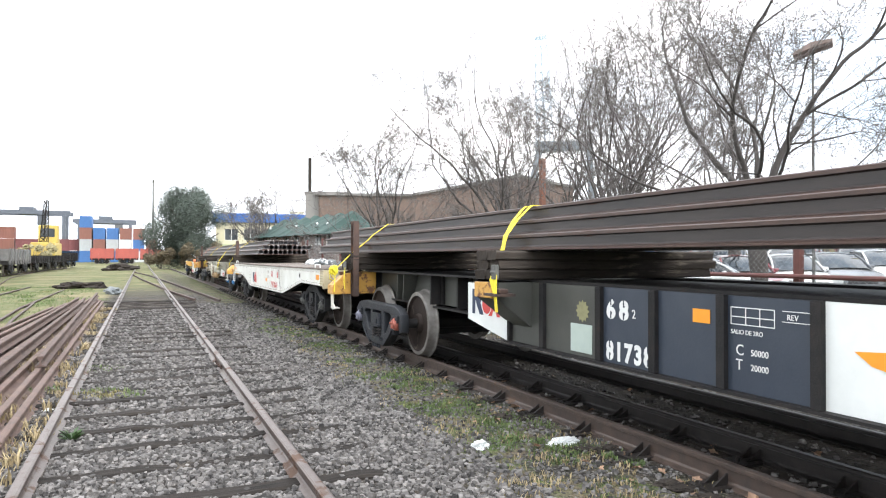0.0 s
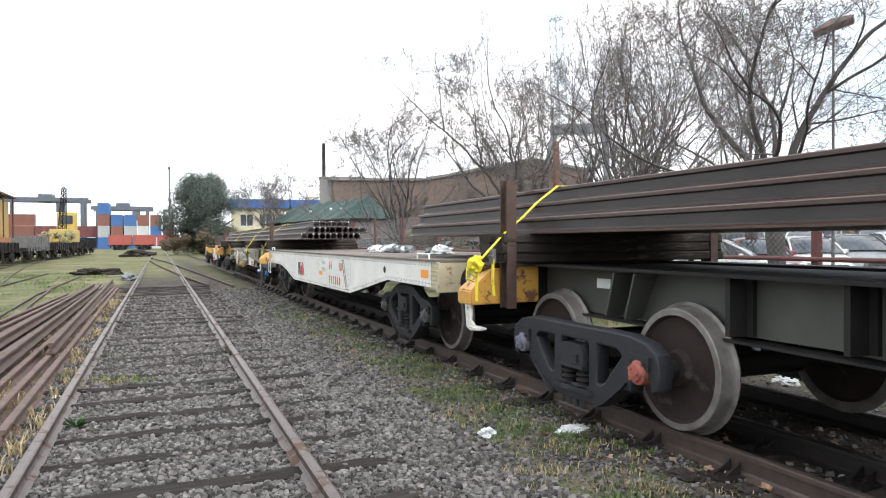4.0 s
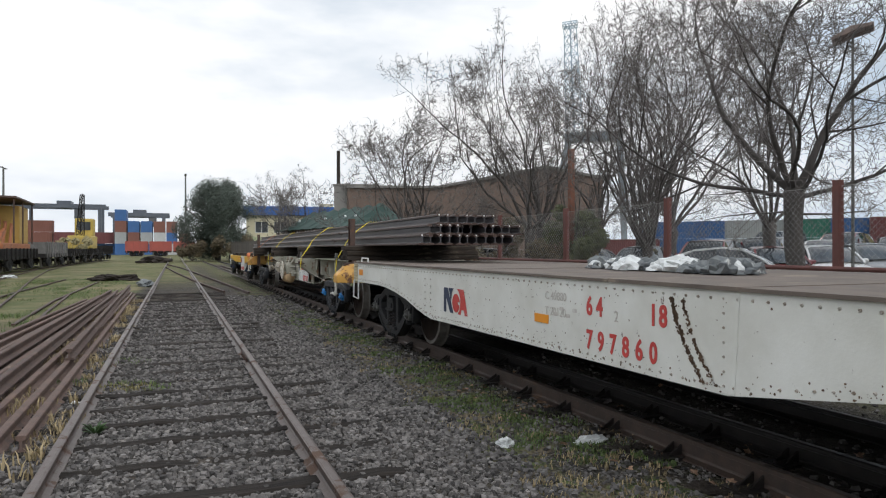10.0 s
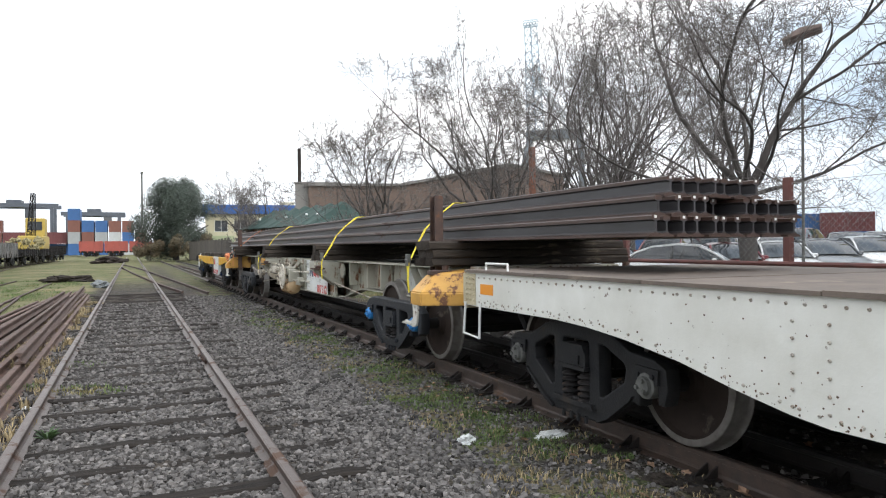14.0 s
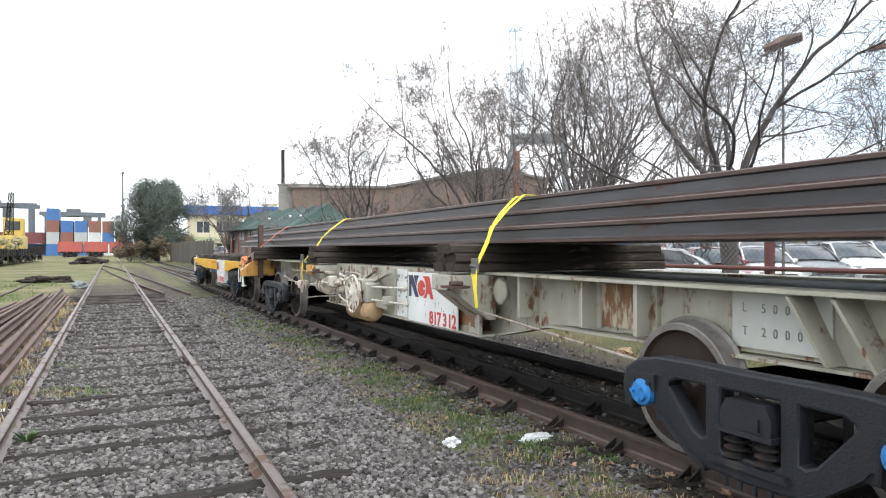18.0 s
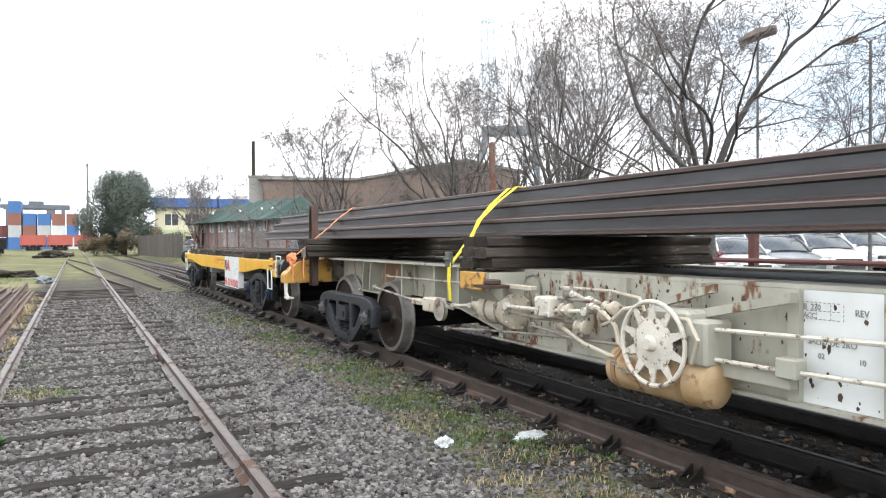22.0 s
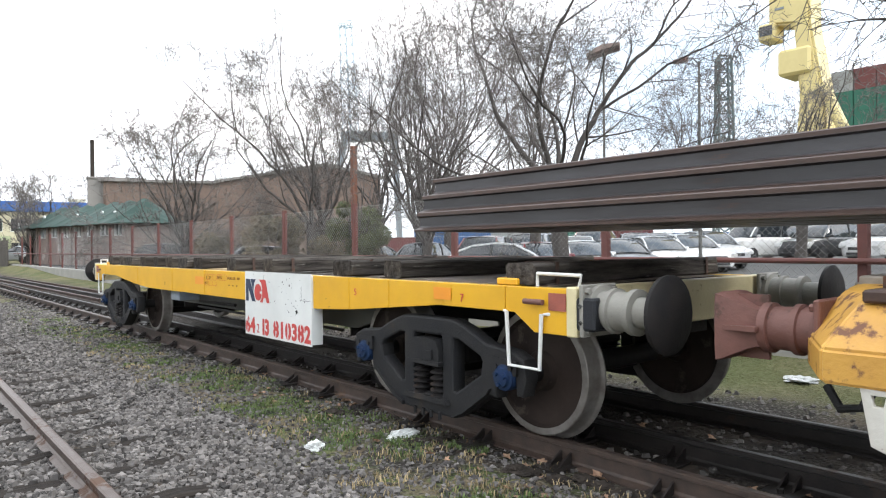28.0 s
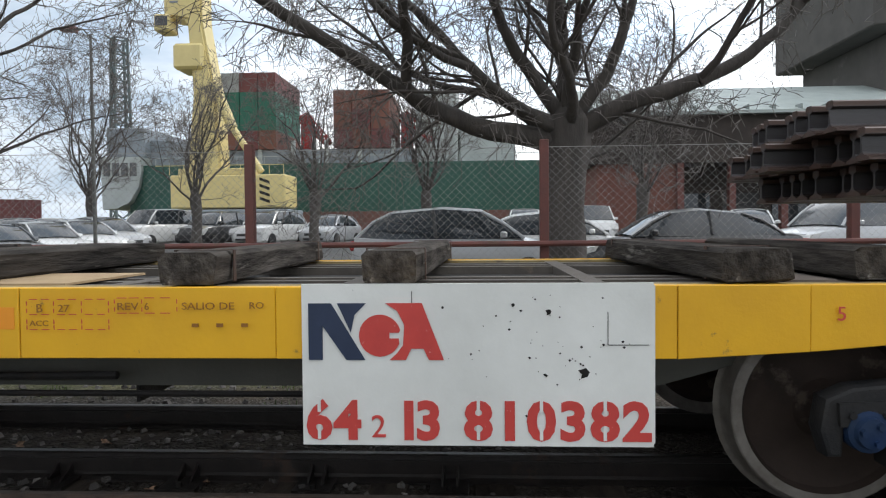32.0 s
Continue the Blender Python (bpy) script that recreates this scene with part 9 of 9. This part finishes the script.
M_HEAP = mat("red_brown_old_rail", (0.135, 0.085, 0.066), (0.085, 0.058, 0.05), 6, (0.21, 0.155, 0.125), 0.6, 2, 0.8, 0.85, 0.1, 0.3, 50, 0.2)
heap = thing("rail_heap", pose(0, 0, 0), "heap of loose rusty rails lying beside the track", "rail heap")
rr = random.Random(23)
for i, (xa, ya, xb, yb, z) in enumerate(((-1.18, 6.05, -1.30, 24.5, 0.0), (-1.36, 6.05, -1.42, 25.5, 0.0), (-1.58, 6.2, -1.52, 26.0, 0.0), (-1.80, 6.0, -1.66, 26.3, 0.01), (-2.02, 6.4, -1.80, 27.0, 0.0), (-2.28, 5.5, -1.98, 27.0, 0.0),
                                      (-2.55, 5.0, -2.15, 26.5, 0.0), (-2.85, 5.0, -2.3, 24.0, 0.0), (-3.15, 5.5, -2.5, 22.5, 0.0), (-1.72, 6.8, -1.75, 23.0, 0.145), (-2.15, 7.0, -2.0, 24.5, 0.142), (-1.35, 10.0, -1.62, 27.5, 0.148))):
    rail("rail", [(xa, ya, z), (xb, yb, z)], heap, M_HEAP)


def gondola(x, y, turn, label, body, length=12.0, h=1.3, name="old_wagon", posts=9):
    w = thing(name, pose(x, y, 0, 0, 0, turn), label, "railway wagon", "old wagons in the siding")
    part("frame", box(-1.3, 1.3, -length / 2, length / 2, 0.95, 1.25), M_BLACK, w)
    for s in (-1, 1):
        part("side", box(min(s * 1.3, s * 1.36), max(s * 1.3, s * 1.36), -length / 2, length / 2, 1.25, 1.25 + h), body, w)
        part("end", box(-1.3, 1.3, s * length / 2 - 0.05, s * length / 2, 1.25, 1.25 + h), body, w)
        for k in range(posts):
            yy = -length / 2 + 0.3 + k * (length - 0.6) / (posts - 1)
            part("post", box(min(s * 1.36, s * 1.46), max(s * 1.36, s * 1.46), yy - 0.06, yy + 0.06, 0.95, 1.25 + h + 0.05), body, w)
    for yc in (-length / 2 + 2, length / 2 - 2):
        for d in (-0.85, 0.85):
            o = share("wheelset", once("axle", axle_data), w, pose(0, yc + d, HUB))
            for sx in (-1, 1):
                share("wheel", once("wheel", wheel_data), o, pose(sx * GAUGE / 2, 0, 0, 0, 0, 0 if sx < 0 else 180))
        for sx in (-1, 1):
            share("side_frame", once("frameTrue1.7", lambda: frame_data(True, 1.7)), w, pose(sx * 1.20, yc, HUB, 0, 0, 0 if sx < 0 else 180))
    return w


M_GREYWOOD = mat("grey_weathered_boards", (0.16, 0.155, 0.15), (0.10, 0.098, 0.095), 3, (0.24, 0.235, 0.225), 0.6, 2, 0.9, 0.9, 0, 0.3, 20, 0.2)
M_REDWAG = mat("red_wagon_paint", (0.33, 0.07, 0.05), (0.26, 0.06, 0.045), 1, None, rough=0.6)
gondola(-10.9, 41, 2.2, "old grey boarded wagon on a grassy siding", M_GREYWOOD, 10.5, 0.9)
gondola(-10.9, 53, 1.5, "old black low wagon carrying an orange excavator", M_BLACK, 12, 0.35)
gondola(-10.7, 66, 0, "old grey boarded wagon on a grassy siding", M_GREYWOOD, 11, 0.9)
gondola(-10.4, 79, -0.5, "old dark low wagon on a grassy siding", M_BLACK, 12, 0.35)
gondola(-10.2, 92, -0.5, "old dark low wagon carrying a yellow machine", M_BLACK, 12, 0.4)
gondola(-10.0, 105, -0.5, "old dark wagon on a grassy siding", M_BLACK, 12, 0.8)
for k in range(3):
    gondola(-7.2 + 4.4 * k, 150, 90, "bright red low-sided wagon in front of containers", M_REDWAG, 4.1, 1.9, "red_wagon", 4)

M_EXC = mat("faded_orange_machine", (0.36, 0.13, 0.05), (0.28, 0.10, 0.045), 2, (0.16, 0.08, 0.05), 0.58, 2, 0.6, 0.85)
ex = thing("track_machine", pose(-10.9, 52.5, 1.62, 0, 0, 2), "faded orange track machine with canopy roof on a wagon", "machine")
part("deck", box(-1.2, 1.2, -5.5, 5.0, 0, 0.35, 0.03), M_EXC, ex)
part("engine_house", box(-1.1, 1.1, 1.0, 4.6, 0.35, 2.9, 0.05), mat("ochre_cab_paint", (0.42, 0.27, 0.06), (0.34, 0.21, 0.05), 2, None, rough=0.6), ex, "ochre engine house")
part("roof", box(-1.5, 1.5, -3.0, 4.9, 3.15, 3.3, 0.03), M_RUST, ex, "rusty canopy roof")
for sx in (-1.35, 1.35):
    for y in (-2.8, 0.6, 4.6):
        bm = bmesh.new()
        cyl(bm, (sx, y, 0.35), (sx, y, 3.15), 0.05, n=6)
        part("roof_post", bm, M_RUST, ex)
for k in range(4):
    bm = bmesh.new()
    prism(bm, [(-5.2 + 0.2 * k, 0.4), (-2.0, 1.9 - 0.2 * k), (-1.6, 1.7 - 0.2 * k), (-4.6 + 0.2 * k, 0.35)], "x", -0.9 + 0.5 * k, -0.75 + 0.5 * k)
    part("boom_plate", bm, M_EXC, ex)
for k in range(5):
    bm = bmesh.new()
    tube(bm, [(-0.7 + 0.35 * k, -1.6 + 0.4 * k, 0.35), (-0.5 + 0.3 * k, -0.6 + 0.3 * k, 1.6), (-0.7 + 0.35 * k, 0.4, 2.4 - 0.2 * k)], 0.10, 7)
    part("hydraulic_arm", bm, M_EXC, ex)
ym = thing("yellow_machine", pose(-10.2, 91.5, 1.65), "yellow track machine standing on an old wagon", "machine")
M_YM = mat("faded_yellow_machine", (0.45, 0.33, 0.07), (0.36, 0.26, 0.06), 2, None, rough=0.6)
part("body", box(-1.2, 1.2, -4, 3, 0, 1.5, 0.1), M_YM, ym)
part("cab", box(-1.0, 1.0, 0.5, 2.8, 1.5, 3.6, 0.1), M_YM, ym)
part("cab_window", box(-0.7, 0.7, 0.44, 0.5, 2.2, 3.2), M_WINDOW, ym)
lattice(ym, "jib", (0, -3, 1.5), (0.5, -5.5, 6.0), 0.6, 0.3, 8, M_BLACK, 0.06)
shrub(-10.6, 84, 1.2, 5.0, 1.6, mat("pale_dry_scrub", (0.34, 0.30, 0.16), (0.26, 0.22, 0.12), 2, None, rough=0.9, bump=0, vary=0.3, island=True), 31, "pale dry brush piled on a wagon", 2500, 0.12)

# ---------- ballast stones, weeds, leaves and litter ----------
def stones(name, boxes, label, seed):
    """Loose angular stones, joined: each is a squashed, tilted block of eight corners."""
    rs = np.random.RandomState(seed)
    V = []
    cube = np.array([(-1, -1, -1), (1, -1, -1), (1, 1, -1), (-1, 1, -1), (-1, -1, 1), (1, -1, 1), (1, 1, 1), (-1, 1, 1)], float) * np.array([1, 1, 1.0])
    cube[4:, :2] *= 0.72
    quads = np.array([(0, 3, 2, 1), (4, 5, 6, 7), (0, 1, 5, 4), (1, 2, 6, 5), (2, 3, 7, 6), (3, 0, 4, 7)])
    ties = np.array(SLEEPER_Y)
    for x0, x1, y0, y1, per, size, skip in boxes:
        n = int((x1 - x0) * (y1 - y0) * per)
        x, y = rs.uniform(x0, x1, n), rs.uniform(y0, y1, n)
        ok = np.ones(n, bool)
        if skip:
            near = np.abs(ties[None] - y[:, None]).min(1)
            ok &= ~((near < 0.085) & (x > -1.25) & (x < 1.6) & (rs.rand(n) < 0.93 - 0.35 * (x < -0.9)))
            ok &= np.abs(np.abs(x) - GAUGE / 2) > 0.07
        x, y = x[ok], y[ok]
        n = len(x)
        s = size * rs.uniform(0.5, 1.3, n)
        pts = cube[None] * (1 + rs.uniform(-0.42, 0.25, (n, 8, 3))) * (np.stack([s, s * rs.uniform(0.55, 1.0, n), s * rs.uniform(0.4, 0.8, n)], 1) / 2)[:, None]
        a, b = rs.uniform(0, 6.283, n), rs.uniform(-0.6, 0.6, n)
        ca, sa, cb, sb = np.cos(a), np.sin(a), np.cos(b), np.sin(b)
        py, pz = pts[:, :, 1] * cb[:, None] - pts[:, :, 2] * sb[:, None], pts[:, :, 1] * sb[:, None] + pts[:, :, 2] * cb[:, None]
        px = pts[:, :, 0]
        z = np.array([ground_height(u, v) for u, v in zip(x.tolist(), y.tolist())]) + rs.uniform(-0.25, 0.65, n) * s * 0.6
        V.append(np.stack([px * ca[:, None] - py * sa[:, None] + x[:, None], px * sa[:, None] + py * ca[:, None] + y[:, None], pz + z[:, None]], 2).reshape(-1, 3))
    V = np.concatenate(V)
    F = (quads[None] + 8 * np.arange(len(V) // 8)[:, None, None]).reshape(-1, 4)
    ob = new(name, mesh_of(name, V.tolist(), F.tolist(), M_GRAVEL))
    tagged(ob, label, "gravel", kind="stuff")


stones("ballast", [(-1.3, 1.5, 2.2, 7.5, 1300, 0.041, True), (-1.3, 1.5, 7.5, 13.0, 800, 0.043, True), (-1.2, 1.45, 13.0, 22.0, 260, 0.05, True),
                   (1.5, 2.35, 2.2, 8.0, 1300, 0.041, False), (1.5, 2.3, 8.0, 14.0, 700, 0.043, False), (1.5, 3.2, 14.0, 24.0, 200, 0.05, False),
                   (2.35, 3.5, 0.6, 8.0, 420, 0.032, False), (2.3, 3.4, 8.0, 14.0, 300, 0.04, False)], "grey-brown crushed stone ballast with darker stones", 5)
stones("ballast", [(3.62, 5.2, 0.2, 9.0, 60, 0.045, False), (5.5, 6.6, 0.0, 12.0, 40, 0.05, False)], "sparse crushed stone ballast between the rails", 6)


def blades(name, patches, material, label, seed):
    """Grass: thin bent triangles in tufts. patches: x, y, radius, count, height."""
    rr = random.Random(seed)
    V, F = [], []
    for px, py, r, count, h in patches:
        for _ in range(count):
            a, d = rr.uniform(0, 6.283), r * math.sqrt(rr.random())
            x, y = px + d * math.cos(a), py + d * math.sin(a)
            z = ground_height(x, y)
            hh = h * rr.uniform(0.4, 1.2)
            t = rr.uniform(0, 6.283)
            lx, ly = math.cos(t) * hh * 0.6, math.sin(t) * hh * 0.6
            wx, wy = -math.sin(t) * 0.004 * (1 + hh * 8), math.cos(t) * 0.004 * (1 + hh * 8)
            i = len(V)
            V += [(x - wx, y - wy, z - 0.005), (x + wx, y + wy, z - 0.005), (x + lx * 0.4 + wx * 0.7, y + ly * 0.4 + wy * 0.7, z + hh * 0.7), (x + lx * 0.4 - wx * 0.7, y + ly * 0.4 - wy * 0.7, z + hh * 0.7), (x + lx, y + ly, z + hh)]
            F += [(i, i + 1, i + 2, i + 3), (i + 3, i + 2, i + 4)]
    ob = new(name, mesh_of(name, V, F, material))
    tagged(ob, label, "grass", kind="stuff")


rr = random.Random(12)
green, dry = [], []
for _ in range(620):
    y = 1.6 + 16 * rr.random() ** 1.6
    x = rr.gauss(2.75, 0.33)
    if 2.2 < x < 3.4 and noise.noise(Vector((x * 1.1, y * 0.9, 7))) > -0.02:
        green.append((x, y, rr.uniform(0.06, 0.22), rr.randrange(25, 90), 0.035))
for _ in range(120):
    x, y = rr.gauss(2.8, 0.4), 2 + 14 * rr.random() ** 1.4
    if 2.1 < x < 3.45:
        dry.append((x, y, rr.uniform(0.05, 0.2), rr.randrange(10, 45), 0.04))
for _ in range(140):
    x, y = rr.uniform(-1.75, -0.95), 3 + 20 * rr.random()
    dry.append((x, y, rr.uniform(0.05, 0.2), rr.randrange(12, 60), rr.uniform(0.04, 0.16)))
green += [(-0.6, 8.6, 0.3, 260, 0.05), (-0.4, 8.4, 0.3, 200, 0.05), (-0.72, 10.5, 0.35, 160, 0.04), (-1.2, 9.0, 0.2, 120, 0.06)]
for _ in range(260):
    x, y = rr.uniform(-9, -2.2), rr.uniform(9, 40)
    green.append((x, y, rr.uniform(0.2, 0.6), rr.randrange(25, 70), rr.uniform(0.05, 0.11)))
for _ in range(90):
    x, y = rr.uniform(6.2, 7.7), rr.uniform(-3, 30)
    (green if rr.random() < 0.6 else dry).append((x, y, rr.uniform(0.1, 0.4), rr.randrange(30, 80), 0.06))
blades("grass", green, M_GRASS, "short green weeds and grass in the gravel", 3)
blades("dry_grass", dry, M_DRYGRASS, "dry straw-coloured grass beside the rails", 4)


def leaf_shape():
    bm = bmesh.new()
    pts = []
    for k in range(22):
        a = k * 2 * math.pi / 22
        r = 0.055 * (1.0 if k % 4 == 0 else 0.72 if k % 2 else 0.55)
        pts.append(bm.verts.new((r * math.cos(a), r * math.sin(a), 0.012 * math.sin(a * 2 + 0.5) + 0.01)))
    c = bm.verts.new((0, 0, 0.0))
    for k in range(22):
        bm.faces.new((pts[k], pts[(k + 1) % 22], c))
    return bm


LEAF = data_of("dry_leaf", leaf_shape(), M_LEAFDRY, False)
rr = random.Random(31)
LV = [(3.40, 6.09, 1.3), (3.42, 4.98, 1.3), (3.44, 3.05, 1.5), (2.95, 7.0, 0.8), (3.35, 4.2, 0.9), (3.30, 3.75, 0.8), (3.38, 3.5, 0.9), (3.2, 3.9, 0.7), (3.28, 2.6, 0.9), (3.36, 5.5, 0.7), (3.33, 2.2, 0.8)]
LV += [(rr.uniform(2.7, 3.45), rr.uniform(2.0, 8.0), rr.uniform(0.4, 0.8)) for _ in range(42)] + [(rr.uniform(3.7, 5.2), rr.uniform(0.5, 9.0), rr.uniform(0.5, 0.9)) for _ in range(26)]
for x, y, s in LV:
    o = new("dry_leaf", LEAF)
    o.matrix_basis = pose(x, y, ground_height(x, y) + 0.015, rr.uniform(-25, 25), rr.uniform(-25, 25), rr.uniform(0, 360)) @ Matrix.Diagonal((s, s, s, 1))
    tagged(o, "curled brown fallen leaf on gravel", "leaf", "fallen leaves")


def scrap(name, x, y, size, material, label, seed, flat=0.35, stretch=(1, 1), cat="litter", z=None):
    bm = bmesh.new()
    bmesh.ops.create_icosphere(bm, subdivisions=4, radius=1)
    rs = random.Random(seed)
    o = Vector((rs.uniform(-9, 9), rs.uniform(-9, 9), 0))
    for v in bm.verts:
        n = noise.noise(v.co * 1.6 + o) * 0.55 + noise.noise(v.co * 4.5 + o) * 0.3 + abs(noise.noise(v.co * 9 + o)) * 0.15
        p = v.co * (1 + n)
        v.co = Vector((p.x * size * stretch[0], p.y * size * stretch[1], max(p.z, -0.3) * size * flat))
    ob = part(name, bm, material)
    ob.matrix_basis = pose(x, y, (ground_height(x, y) if z is None else z) + size * flat * 0.25, 0, 0, rs.uniform(0, 360))
    return tagged(ob, label, cat)


scrap("paper_scrap", 2.43, 4.94, 0.065, M_PLASTIC, "crumpled white paper on gravel", 1, 0.75)
scrap("plastic_bag", 3.11, 4.74, 0.13, M_PLASTIC, "torn white plastic bag lying on gravel", 2, 0.3, (1.2, 0.6))
scrap("paper_scrap", 2.6, 3.0, 0.05, M_PLASTIC, "crumpled white paper on gravel", 3, 0.5)
scrap("paper_scrap", -1.02, 7.83, 0.05, M_PLASTIC, "crumpled white paper by a rail", 4, 0.4)
scrap("dark_rag", -1.22, 32.1, 0.5, M_DARKLIT, "dark rag heap lying in grass", 5, 0.4, (1.2, 0.6))
scrap("brushwood", -2.82, 38.3, 0.8, M_DUN, "dark brushwood heap in grass", 6, 0.3, (1.3, 0.6))
scrap("brushwood", -2.3, 87, 1.6, M_DUN, "dark brushwood heap in grass", 7, 0.35, (1.4, 0.6))
scrap("plastic_scrap", -8.6, 44, 0.35, M_PLASTIC, "white plastic litter in grass", 8, 0.35)
scrap("plastic_scrap", -9.0, 39, 0.3, M_PLASTIC, "white plastic litter in grass", 9, 0.35)
for k, (x, y) in enumerate(((7.2, 3.4), (7.0, 8.2), (6.6, 12.5), (7.3, 17), (6.4, 5.5))):
    scrap("plastic_scrap", x, y, 0.12 + 0.03 * (k % 3), M_PLASTIC if k % 2 == 0 else M_PALLET, "pale litter in weeds below the fence", 20 + k, 0.3, (1.3, 0.7))
for k in range(14):
    rs = random.Random(50 + k)
    scrap("stone_clod", rs.uniform(3.0, 3.4), rs.uniform(2.5, 6), rs.uniform(0.05, 0.09), M_DUN, "flat dark slag clod beside the rail", 70 + k, 0.3, cat="stone")
# broad-leaved weed by the near rail
wd = thing("weed", pose(-0.70, 6.43, 0.0), "small broad-leaved green weed beside a rail", "weed")
rr = random.Random(8)
for k in range(24):
    a = rr.uniform(0, 6.283)
    l = rr.uniform(0.05, 0.13)
    bm = bmesh.new()
    tip = (l * math.cos(a), l * math.sin(a), rr.uniform(0.03, 0.12))
    mid = (tip[0] * 0.55, tip[1] * 0.55, tip[2] * 0.8)
    sx, sy = -math.sin(a) * 0.022, math.cos(a) * 0.022
    v = [bm.verts.new(p) for p in ((0, 0, 0.01), (mid[0] + sx, mid[1] + sy, mid[2]), tip, (mid[0] - sx, mid[1] - sy, mid[2]))]
    bm.faces.new(v)
    part("leaf", bm, M_WEED, wd)

motions()
